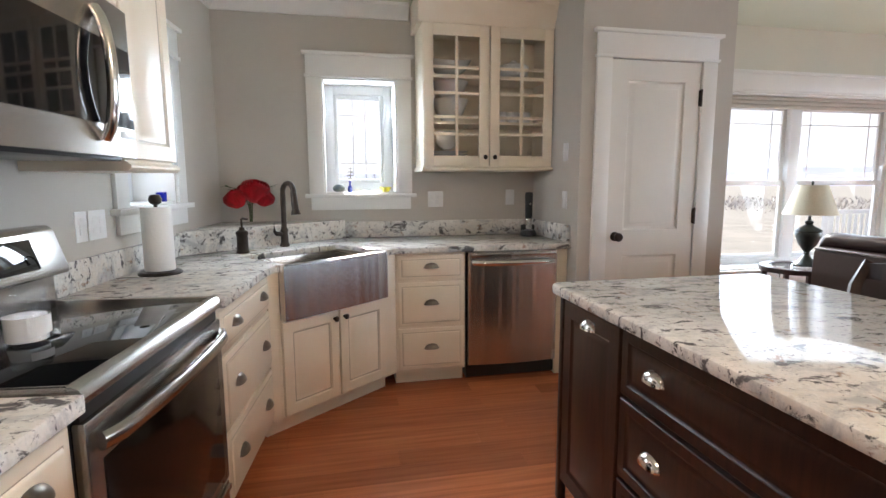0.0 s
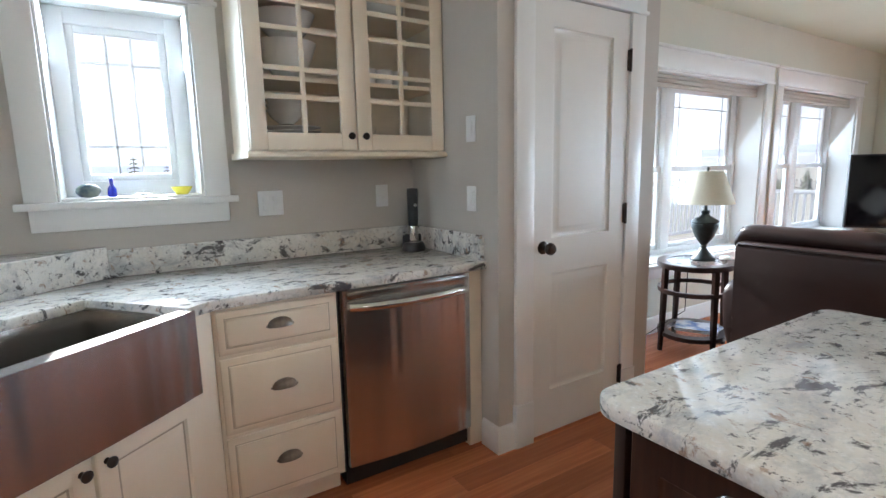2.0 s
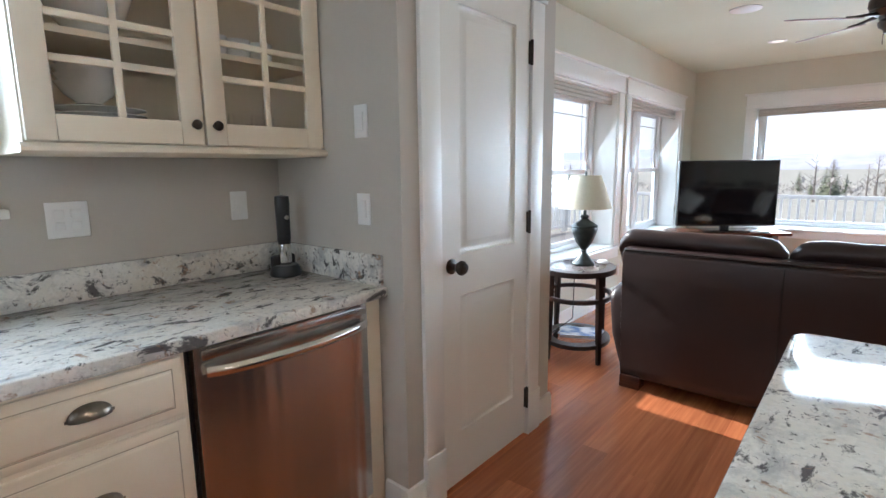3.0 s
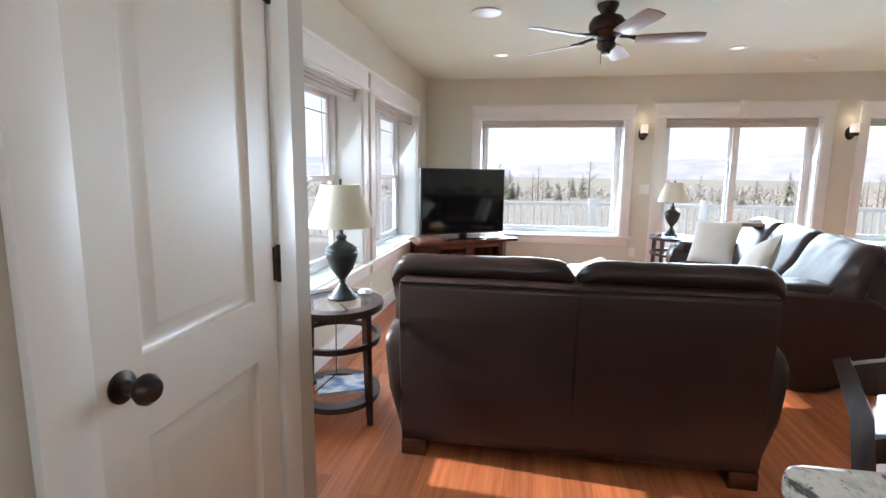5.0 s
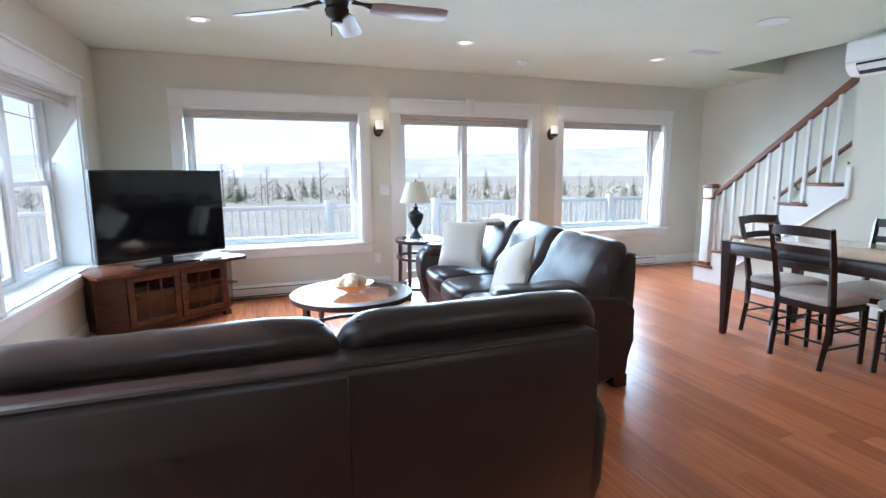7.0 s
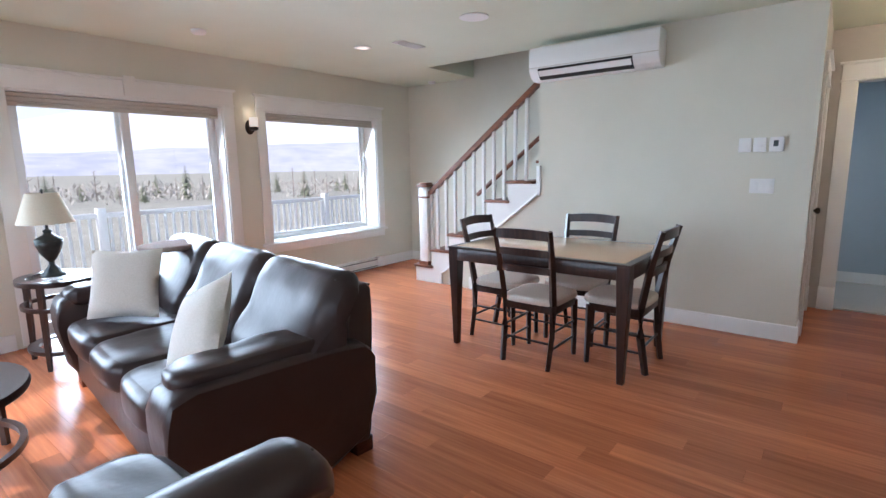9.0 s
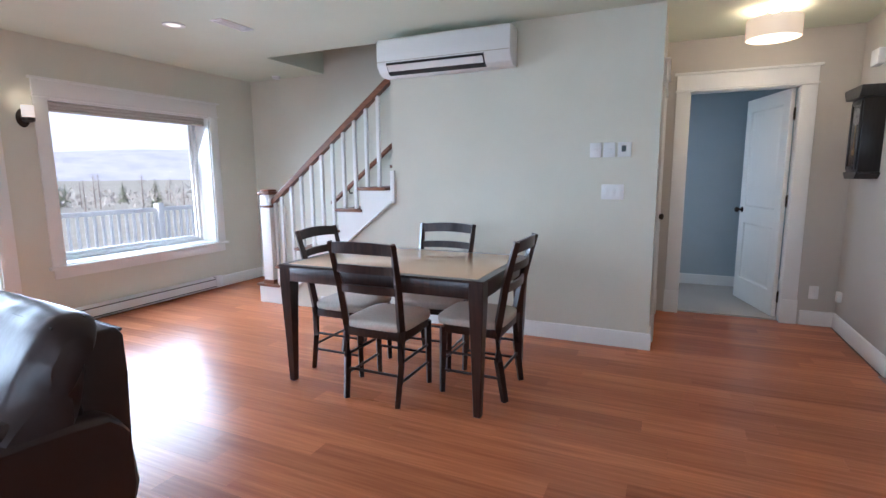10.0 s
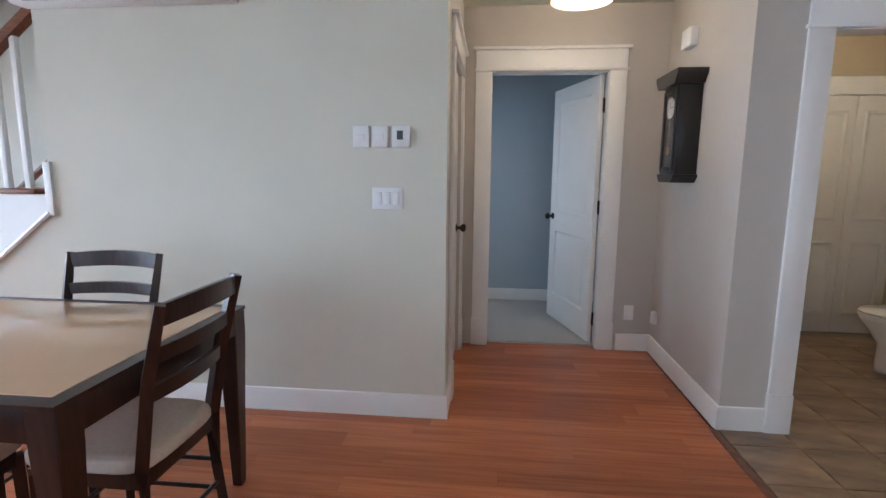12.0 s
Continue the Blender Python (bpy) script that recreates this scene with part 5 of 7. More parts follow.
def sofa(name, label, width, seats, at, rz, depth=0.96, back_h=0.87, arm_w=0.24, arm_h=0.64, rise=0.07):
    """Sofa with its back at y = 0, facing +y, centred on x = 0."""
    root = thing(name, label, "sofa", at, rz)
    hw = width / 2
    part("base", cbox(-hw + 0.12, hw - 0.12, 0.07, depth - 0.06, 0.065, 0.34, 0.02), M_LEATHER, root)
    poly = [(0.045, 0.065), (0.030, 0.12), (0.012, 0.40), (0.0, 0.70), (0.004, back_h - 0.03), (0.025, back_h), (0.20, back_h), (0.24, back_h - 0.04), (0.26, 0.30), (0.26, 0.065)]
    back = part("back_frame", prism(poly, -hw + 0.045, hw - 0.045, bevel=0.012, axis="x"), M_LEATHER, root)
    piping(back, [(-hw + 0.05, 0.012, back_h - 0.012), (-hw / 2, 0.008, back_h - 0.008), (0, 0.010, back_h - 0.012), (hw / 2, 0.008, back_h - 0.008), (hw - 0.05, 0.012, back_h - 0.012)])
    for k in range(1, seats):
        x = -hw + arm_w + (width - 2 * arm_w) * k / seats
        piping(back, [(x, 0.040, 0.08), (x, 0.009, 0.40), (x, -0.003, 0.70), (x, 0.0, back_h - 0.03)], 0.003)
    for s in (-1, 1):
        bm = bmesh.new()
        prof = arm_profile(depth, arm_h, arm_w)
        sl = []
        for off, sc in ((0.0, 0.90), (0.025, 0.975), (0.08, 1.0), (arm_w * 0.6, 1.0), (arm_w - 0.03, 0.985), (arm_w, 0.93)):
            cy, cz = depth / 2, 0.34
            row = []
            for y, z in prof:
                taper = 0.085 * max(0.0, (0.50 - z) / 0.43) ** 1.3 * (off / arm_w)
                row.append(bm.verts.new((s * (hw + 0.035 - arm_w + off - taper), 0.035 + cy + (y - cy) * (0.93 + 0.03 * sc), max(0.065, cz + (z - cz) * sc))))
            sl.append(row)
        for a, b in zip(sl, sl[1:]):
            for k in range(len(prof)):
                bm.faces.new((a[k], a[(k + 1) % len(prof)], b[(k + 1) % len(prof)], b[k]))
        bm.faces.new(sl[0])
        bm.faces.new(sl[-1])
        bmesh.ops.recalc_face_normals(bm, faces=bm.faces)
        bmesh.ops.subdivide_edges(bm, edges=bm.edges, cuts=1, use_grid_fill=True, smooth=0.6)
        arm = part("arm", bm, M_LEATHER, root)
        ax = s * (hw - arm_w / 2 - 0.005)
        part("arm_cushion", pad(arm_w + 0.02, depth - 0.20, 0.13, 0.5, 8, 0.012, s), M_LEATHER, arm, at=Matrix.Translation((ax, depth / 2 + 0.05, arm_h - 0.015)))
    w = (width - 2 * arm_w) / seats
    for k in range(seats):
        x = -hw + arm_w + w * (k + 0.5)
        part("seat_cushion", pad(w + 0.015, depth - 0.30, 0.20, 0.6, 9, 0.010, k), M_LEATHER, root, at=Matrix.Translation((x, 0.62, 0.41)))
    wb = (width + 0.05) / seats
    for k in range(seats):
        x = -hw - 0.025 + wb * (k + 0.5)
        low = part("back_cushion", back_pad(wb - 0.004, back_h, rise, 3.7 * k), M_LEATHER, root, at=Matrix.Translation((x, 0, 0)))
        for q, dz in ((0.125, 0.084), (0.215, 0.066)):
            piping(low, [(-wb / 2 + 0.045 + (wb - 0.09) * i / 8, q, back_h + rise * dz / 0.09 - 0.002 + 0.012 * math.sin(math.pi * i / 8) ** 0.5) for i in range(9)], 0.0028)
    for x in (-hw + 0.11, hw - 0.11):
        for y in (0.075, depth - 0.12):
            part("foot", cbox(x - 0.06, x + 0.06, y - 0.05, y + 0.05, 0.0, 0.08, 0.004), M_CHERRY, root, "reddish wooden block foot")
    return root


loveseat = sofa("loveseat", "dark brown leather loveseat with a low back and wooden feet", 1.69, 2, (3.15, 1.90, 0), -90, rise=0.085)
big = sofa("sofa", "dark brown leather three-seat sofa with pillows", 2.22, 3, (5.41, -0.20, 0), -6)


def cushion(at, rot, label, size=0.43):
    bm = bmesh.new()
    bmesh.ops.create_grid(bm, x_segments=14, y_segments=14, size=1)
    top = list(bm.verts)
    r = bmesh.ops.duplicate(bm, geom=bm.verts[:] + bm.edges[:] + bm.faces[:])
    for v in bm.verts:
        up = 1 if v in set(top) else -1
        x, y = v.co.x, v.co.y
        t = max(0, (1 - x * x) * (1 - y * y)) ** 0.45
        pin = 1 - 0.07 * (1 - abs(x) ** 1.5) * abs(y) ** 4 - 0.07 * (1 - abs(y) ** 1.5) * abs(x) ** 4
        wob = 0.008 * noise.noise(Vector((x * 2.2, y * 2.2, up)))
        v.co = Vector((x * size / 2 * pin, y * size / 2 * pin, up * (0.075 * t + wob * t)))
    bmesh.ops.remove_doubles(bm, verts=bm.verts, dist=0.0008)
    bmesh.ops.recalc_face_normals(bm, faces=bm.faces)
    ob = new("throw_pillow", finish("throw_pillow", bm, M_PILLOW, 60))
    ob.matrix_basis = Matrix.Translation(at) @ Euler([radians(a) for a in rot]).to_matrix().to_4x4()
    return tagged(ob, label, "pillow")


cushion((6.03, 0.40, 0.73), (-72, 0, 42), "square cream fabric throw pillow against the sofa back")
cushion((4.83, 0.53, 0.71), (-60, 24, 6), "square cream fabric throw pillow leaning in the sofa corner")
bm = pad(0.34, 0.40, 0.05, 0.3, 10, 0.012, 5)
ob = solo("folded_throw", bm, M_THROW, "folded taupe throw blanket over the sofa back", "blanket", (6.20, 0.02, 0.90))


def table_lamp(at, label, s=1.0):
    root = thing("table_lamp", label, "lamp", at)
    root.scale = (s, s, s)
    part("base", lathe([(0.078, 0), (0.080, 0.012), (0.072, 0.022), (0.060, 0.030), (0.050, 0.045), (0.030, 0.070), (0.018, 0.090), (0.022, 0.098), (0.018, 0.106), (0.028, 0.120), (0.060, 0.165), (0.082, 0.225), (0.088, 0.250), (0.084, 0.262), (0.090, 0.268), (0.086, 0.278), (0.062, 0.295), (0.034, 0.310), (0.022, 0.322), (0.030, 0.334), (0.026, 0.344), (0.011, 0.352), (0.009, 0.40), (0, 0.401)], 28), M_PEWLAMP, root, "dark urn-shaped metal base")
    bm = bmesh.new()
    rows = [(0.178, 0.395), (0.100, 0.615)]
    n = 32
    rings = []
    for r, z in rows + [(rr - 0.003, zz) for rr, zz in reversed(rows)]:
        rings.append([bm.verts.new((r * math.cos(2 * math.pi * k / n), r * math.sin(2 * math.pi * k / n), z)) for k in range(n)])
    for a, b in zip(rings, rings[1:] + rings[:1]):
        for k in range(n):
            bm.faces.new((a[k], a[(k + 1) % n], b[(k + 1) % n], b[k]))
    bmesh.ops.recalc_face_normals(bm, faces=bm.faces)
    part("shade", bm, M_SHADE, root, "cream linen empire shade")
    part("harp", tube([(-0.1, 0, 0.60), (0, 0, 0.605), (0.1, 0, 0.60)], 0.003, 6), M_PEWLAMP, root)
    part("stem", lathe([(0.006, 0.40), (0.006, 0.625), (0.010, 0.63), (0.006, 0.645), (0, 0.646)], 12), M_PEWLAMP, root)
    return root


def end_table(at, rz, label):
    """Oval two-tier end table with glass inset tops."""
    root = thing("end_table", label, "table", at, rz)

    def hoop(r0, r1, z0, z1, sy=0.86, n=40):
        return lathe([(r0, z0), (r1, z0), (r1 + 0.004, (z0 + z1) / 2), (r1, z1), (r0, z1), (r0, z0)], n, sy=sy)

    part("top_rim", hoop(0.225, 0.30, 0.613, 0.65), M_ESP, root)
    g = part("glass_top", lathe([(0.228, 0.640), (0.229, 0.647), (0, 0.6471)], 40, sy=0.86), M_CLEAR, root)
    part("middle_hoop", hoop(0.262, 0.285, 0.43, 0.46), M_ESP, root)
    part("lower_rim", hoop(0.20, 0.275, 0.11, 0.14), M_ESP, root)
    part("lower_glass", lathe([(0.205, 0.128), (0.205, 0.134), (0, 0.1341)], 40, sy=0.86), M_CLEAR, root)
    for k in range(4):
        a = math.pi / 4 + k * math.pi / 2
        c, s = math.cos(a) * 0.272, math.sin(a) * 0.272 * 0.86
        bm = tube([(c * 1.04, s * 1.04, 0.0), (c, s, 0.25), (c * 0.97, s * 0.97, 0.613)], [0.017, 0.022, 0.025], 4)
        part("leg", bm, M_ESP, root)
    return root


end_table((3.54, 3.16, 0), 20, "dark wood oval end table with glass tops beside the loveseat")
end_table((7.15, 0.46, 0), 0, "dark wood oval end table with glass tops beside the sofa")
table_lamp((3.585, 3.14, 0.6505), "dark urn table lamp with a cream shade by the window", 1.03)
table_lamp((7.18, 0.48, 0.6505), "dark urn table lamp with a cream shade by the door")
for i, (dx, rz) in enumerate(((0, 8), (0.01, -6), (-0.01, 14))):
    root = thing("magazine", "glossy magazine lying on the end table shelf", "magazine", (3.55 + dx, 3.13, 0.1405 + 0.009 * i), rz + 15, "magazines")
    part("page_block", cbox(-0.105, 0.105, -0.14, 0.14, 0, 0.008, 0.001), M_PAPER, root)
    part("cover", cbox(-0.106, 0.106, -0.141, 0.141, 0.008, 0.0086), M_MAG, root)
solo("coaster", lathe([(0.04, 0), (0.042, 0.006), (0.03, 0.02), (0, 0.022)], 20), M_CERAMIC, "small white dish on the end table", "dish", (3.74, 3.06, 0.6505))
bm = tube([(3.45, 3.10, 0.655), (3.34, 3.02, 0.656), (3.26, 3.05, 0.63), (3.25, 3.05, 0.35), (3.18, 3.3, 0.12), (3.12, 3.5, 0.25)], 0.003, 6)
solo("lamp_cord", bm, M_BLACK, "thin dark lamp cord hanging off the end table", "cord")

# television and stand across the corner
TVR = -55.0
ts = thing("tv_stand", "cherry wood television stand with glazed doors across the corner", "tv stand", (7.02, 2.94, 0), TVR)
part("top", cbox(-0.66, 0.66, -0.26, 0.26, 0.53, 0.565, 0.006), M_CHERRY, ts)
bm = prism([(-0.62, -0.05), (-0.45, -0.24), (0.45, -0.24), (0.62, -0.05), (0.62, 0.24), (-0.62, 0.24)], 0.05, 0.08)
part("bottom", bm, M_CHERRY, ts)
part("back", cbox(-0.60, 0.60, 0.22, 0.24, 0.08, 0.53), M_CHERRY, ts)
for s in (-1, 1):
    part("side", prism([(s * 0.62, -0.05), (s * 0.45, -0.24), (s * 0.43, -0.225), (s * 0.60, -0.04), (s * 0.60, 0.24), (s * 0.62, 0.24)], 0.08, 0.53), M_CHERRY, ts)
    for y in (-0.2, 0.2):
        part("foot", cbox(s * 0.45 - 0.03, s * 0.45 + 0.03, y - 0.03, y + 0.03, 0, 0.05, 0.004), M_CHERRY, ts)
    x0, x1 = (0.005, 0.44) if s > 0 else (-0.44, -0.005)
    dr = part("door", cbox(x0, x0 + 0.05, -0.245, -0.225, 0.085, 0.525, 0.003), M_CHERRY, ts)
    part("stile", cbox(x1 - 0.05, x1, -0.245, -0.225, 0.085, 0.525, 0.003), M_CHERRY, dr)
    part("rail", cbox(x0 + 0.05, x1 - 0.05, -0.245, -0.225, 0.085, 0.14, 0.003), M_CHERRY, dr)
    part("rail", cbox(x0 + 0.05, x1 - 0.05, -0.245, -0.225, 0.475, 0.525, 0.003), M_CHERRY, dr)
    for u in (1 / 3, 2 / 3):
        xm = x0 + 0.05 + u * (x1 - x0 - 0.10)
        part("muntin", cbox(xm - 0.006, xm + 0.006, -0.242, -0.230, 0.14, 0.475), M_CHERRY, dr)
    part("muntin", cbox(x0 + 0.05, x1 - 0.05, -0.241, -0.231, 0.36, 0.372), M_CHERRY, dr)
    p = part("pane", cbox(x0 + 0.05, x1 - 0.05, -0.236, -0.233, 0.14, 0.475), M_CLEAR, dr)
    p.visible_shadow = False
part("shelf", cbox(-0.60, 0.60, -0.18, 0.22, 0.29, 0.305), M_CHERRY, ts)
solo("media_player", cbox(-0.2, 0.2, -0.12, 0.12, 0, 0.06, 0.005), M_BLACK, "black media box on the stand's shelf", "electronics", (6.92, 2.98, 0.306), TVR)
tv = thing("television", "large black flat-screen television, switched off", "television", (6.98, 2.92, 0.566), TVR)
part("panel", cbox(-0.565, 0.565, -0.03, 0.02, 0.062, 0.838, 0.008), M_BLACK, tv)
part("screen", cbox(-0.55, 0.55, -0.0335, -0.029, 0.082, 0.824), M_SCREEN, tv)
part("rear_housing", cbox(-0.35, 0.35, 0.02, 0.06, 0.15, 0.6, 0.02), M_BLACK, tv)
part("neck", cbox(-0.05, 0.05, -0.02, 0.02, 0.012, 0.10, 0.004), M_BLACK, tv)
part("stand_base", cbox(-0.25, 0.25, -0.12, 0.12, 0.0, 0.014, 0.006), M_BLACKG, tv)
solo("remote_control", cbox(-0.02, 0.02, -0.09, 0.09, 0, 0.018, 0.006), M_WHITE, "white remote control on the television stand", "remote", (7.06, 2.55, 0.566), 20)

# coffee table and bowl
ct = thing("coffee_table", "dark wood round coffee table with a glass top", "table", (5.75, 1.45, 0))
part("rim", lathe([(0.36, 0.405), (0.47, 0.405), (0.476, 0.425), (0.47, 0.445), (0.36, 0.445), (0.36, 0.405)], 48), M_ESP, ct)
part("glass_top", lathe([(0.365, 0.435), (0.366, 0.4435), (0, 0.4436)], 48), M_CLEAR, ct)
part("lower_hoop", lathe([(0.40, 0.12), (0.43, 0.12), (0.43, 0.15), (0.40, 0.15), (0.40, 0.12)], 48), M_ESP, ct)
for k in range(4):
    a = k * math.pi / 2 + 0.5
    part("leg", tube([(0.43 * math.cos(a), 0.43 * math.sin(a), 0), (0.42 * math.cos(a), 0.42 * math.sin(a), 0.405)], [0.02, 0.028], 4), M_ESP, ct)
bw = thing("decor_bowl", "gilded bowl of woven decorative balls on the coffee table", "bowl", (5.75, 1.45, 0.4465))
part("bowl", bowl_mesh(0.17, 0.075, 0.35), M_GOLD, bw)
rnd = random.Random(11)
for i, (dx, dy, r) in enumerate(((0, 0, 0.055), (0.075, 0.03, 0.048), (-0.075, 0.02, 0.05), (0.01, -0.075, 0.046), (0.0, 0.08, 0.044), (0.05, -0.04, 0.04))):
    bm = bmesh.new()
    bmesh.ops.create_icosphere(bm, subdivisions=3, radius=r)
    for v in bm.verts:
        v.co *= 1 + 0.10 * noise.noise(v.co * 60 + Vector((i, 0, 0)))
    part("ball", bm, M_SHELL, bw, at=Matrix.Translation((dx, dy, 0.062 + (0.03 if i == 0 else 0.012))))

# ceiling fan
fan = thing("ceiling_fan", "dark bronze ceiling fan with five wooden blades, at rest", "ceiling fan", (4.93, 1.62, 0))
part("canopy", lathe([(0.075, H - 0.001), (0.075, H - 0.02), (0.055, H - 0.055), (0.045, H - 0.075), (0.0, H - 0.076)], 28), M_BRONZE, fan)
part("motor", lathe([(0.05, 2.485), (0.105, 2.465), (0.128, 2.43), (0.13, 2.395), (0.118, 2.37), (0.122, 2.362), (0.10, 2.34), (0.07, 2.325), (0.06, 2.30), (0.07, 2.285), (0.062, 2.255), (0.035, 2.235), (0.03, 2.215), (0.0, 2.21)], 32), M_BRONZE, fan)
for k in range(5):
    a = -90 + 72 * k
    bm = bmesh.new()
    pts = [(0.20, -0.05), (0.26, -0.062), (0.60, -0.072), (0.655, -0.06), (0.67, 0.0), (0.655, 0.06), (0.60, 0.072), (0.26, 0.062), (0.20, 0.05)]
    prism(pts, -0.004, 0.004, 0.002, bm=bm)
    m = pose(0, 0, 2.315, 0, 0, a) @ pose(0, 0, 0, -13)
    bl = part("blade", bm, M_FANBL, fan, "taupe-brown wooden blade", m)
    bm = tube([(0.09, 0, 0.025), (0.15, 0, 0.018), (0.21, 0.02, 0.008), (0.27, 0.025, 0.007)], [0.014, 0.010, 0.009, 0.007], 8)
    tube([(0.15, 0, 0.018), (0.21, -0.02, 0.008), (0.27, -0.025, 0.007)], [0.010, 0.009, 0.007], 8, bm)
    part("blade_arm", bm, M_BRONZE, bl)
part("pull_chain", tube([(0.03, 0.03, 2.23), (0.03, 0.03, 2.15)], 0.003, 6), M_BRONZE, fan)

# sconces between the windows
for y in (0.765, -1.545):
    sc = thing("wall_sconce", "dark bronze wall sconce with a lit frosted glass cylinder", "wall lamp", (XE, y, 1.86), 0, "wall sconces")
    part("backplate", lathe([(0.05, 0), (0.052, 0.008), (0.04, 0.016), (0, 0.017)], 20, sy=1.5), M_BRONZE, sc, at=Euler((0, radians(-90), 0)).to_matrix().to_4x4() @ Euler((0, 0, radians(90))).to_matrix().to_4x4())
    part("arm", tube([(-0.01, 0, -0.03), (-0.06, 0, -0.055), (-0.09, 0, -0.03)], 0.009, 8), M_BRONZE, sc)
    part("cup", lathe([(0.02, -0.04), (0.045, -0.03), (0.047, 0.0), (0, 0.001)], 20, at=(-0.09, 0, 0)), M_BRONZE, sc)
    part("glass_shade", lathe([(0.042, 0.002), (0.044, 0.01), (0.044, 0.10), (0.040, 0.10), (0.040, 0.01), (0, 0.008)], 24, at=(-0.09, 0, 0)), M_FROST, sc, "lit frosted glass cylinder")
    point("sconce_bulb", (XE - 0.09, y, 2.02), 0.2, WARM, 0.03)
plate((XE, 0.70, 1.17), -90, 0.118, 0.118, 2, "white double switch plate by the patio door")
plate((XE, 0.80, 0.36), -90, 0.072, 0.118, 1, "white outlet plate low on the wall", "outlet")
plate((5.26, YN, 0.30), 0, 0.072, 0.118, 1, "white outlet plate below the window", "outlet")

# baseboard heaters
for y0, y1 in ((-3.42, -1.55), (0.95, 2.85)):
    bh = thing("baseboard_heater", "white electric baseboard heater under the window", "heater")
    part("cover", prism([(XE - 0.016, 0.02), (XE - 0.07, 0.02), (XE - 0.075, 0.05), (XE - 0.075, 0.115), (XE - 0.068, 0.12), (XE - 0.068, 0.128), (XE - 0.016, 0.15)], y0 + 0.1, y1 - 0.1, axis="y"), M_WHITE, bh)
    part("slot", cbox(XE - 0.0752, XE - 0.06, y0 + 0.1, y1 - 0.1, 0.118, 0.127), M_BLACK, bh)
    part("intake", cbox(XE - 0.0765, XE - 0.06, y0 + 0.1, y1 - 0.1, 0.03, 0.04), M_BLACK, bh)
    for a, b in ((y0, y0 + 0.1), (y1 - 0.1, y1)):
        part("end_cap", cbox(XE - 0.08, XE - 0.016, a, b, 0.015, 0.155, 0.004), M_WHITE, bh)

# ceiling fittings
for x, y in ((6.41, 2.46), (6.39, 0.22), (6.37, -2.00)):
    r = thing("recessed_light", "round recessed ceiling light with a white trim", "ceiling lamp", (x, y, H), 0, "recessed lights")
    part("trim_ring", lathe([(0.05, -0.001), (0.085, -0.001), (0.083, -0.007), (0.055, -0.009), (0.05, -0.001)], 28), M_WHITE, r)
    part("lens", lathe([(0.052, -0.002), (0.05, -0.004), (0, -0.005)], 24), M_CAN, r, "lit lens")
for x, y in ((5.0, 2.50), (4.97, -1.87)):
    r = thing("ceiling_speaker", "round white flush ceiling speaker", "speaker", (x, y, H), 0, "ceiling speakers")
    part("grille", lathe([(0.115, -0.001), (0.115, -0.006), (0.105, -0.008), (0, -0.009)], 32), M_WHITE, r)
for x, y, s in ((6.91, -0.66, 0.06), (7.15, -4.0, 0.05)):
    solo("smoke_detector", lathe([(s, -0.001), (s, -0.02), (s * 0.8, -0.032), (0, -0.034)], 24), M_WHITE, "small round white ceiling detector", "detector", (x, y, H))
vt = thing("ceiling_vent", "white rectangular ceiling air register", "vent", (5.95, -2.2, H))
part("frame", cbox(-0.06, 0.06, -0.17, 0.17, -0.008, -0.001, 0.002), M_WHITE, vt)
for i in range(5):
    part("slat", cbox(-0.045 + 0.02 * i, -0.035 + 0.02 * i, -0.15, 0.15, -0.013, -0.008), M_WHITE, vt)


# ---------------------------------------------------------------- stairs
RISE, RUN, SX = 0.208, 0.266, 6.71
st = thing("staircase", "white painted open stair with brown wooden treads", "stairs")
NST = 13
for i in range(NST):
    xf, zt = SX - RUN * i, RISE * (i + 1)
    y1 = YA + 0.022
    if i < 6:
        ya = y1
    else:
        ya = YA - 0.125
    part("riser", cbox(xf - 0.022, xf - 0.002, YS, ya - 0.03, zt - RISE, zt - 0.032), M_TRIM, st)
    part("tread", cbox(xf - RUN - 0.02, xf + 0.025, YS, ya + (0.015 if i < 6 else -0.01), zt - 0.030, zt, 0.008), M_RAIL, st, "brown wooden tread")
x_end = SX - RUN * 6
poly = []
for i in range(6):
    poly += [(SX - RUN * i - 0.003, RISE * i), (SX - RUN * i - 0.003, RISE * (i + 1) - 0.031)]
poly += [(x_end + 0.05, RISE * 6 - 0.031), (5.02, RISE * 6 - 0.031), (5.02, 1.12), (5.05, 1.10), (6.30, 0.13), (6.30, 0.0)]
bm = prism(poly, YA + 0.001, YA + 0.020, axis="y")
part("stringer", bm, M_TRIM, st)
part("stringer_edge", tube([(5.03, YA + 0.022, 1.115), (6.28, YA + 0.022, 0.14)], 0.012, 6), M_TRIM, st)
part("end_trim", cbox(5.0, 5.045, YA - 0.12, YA + 0.022, 1.10, 1.40, 0.003), M_TRIM, st)
poly = [(SX - 0.02, 0)] + [(5.04, 0), (5.04, 1.10), (SX - 0.3, 0.16)]
bm = prism([(5.03, 0.0), (SX - 0.02, 0.0), (SX - 0.02, RISE - 0.032), (SX - RUN, RISE - 0.032), (5.03, 1.22 - 0.03)], YA - 0.12, YA, axis="y")
structure("wall_under_stair", bm, M_CREAM, "cream painted wall below the staircase")
nw = thing("newel_post", "white square newel post with a brown wooden cap", "newel post", (6.575, YA - 0.045, RISE))
part("post", cbox(-0.062, 0.062, -0.062, 0.062, 0.04, 0.955, 0.004), M_TRIM, nw)
part("base_block", cbox(-0.072, 0.072, -0.072, 0.072, 0.0, 0.045, 0.004), M_RAIL, nw)
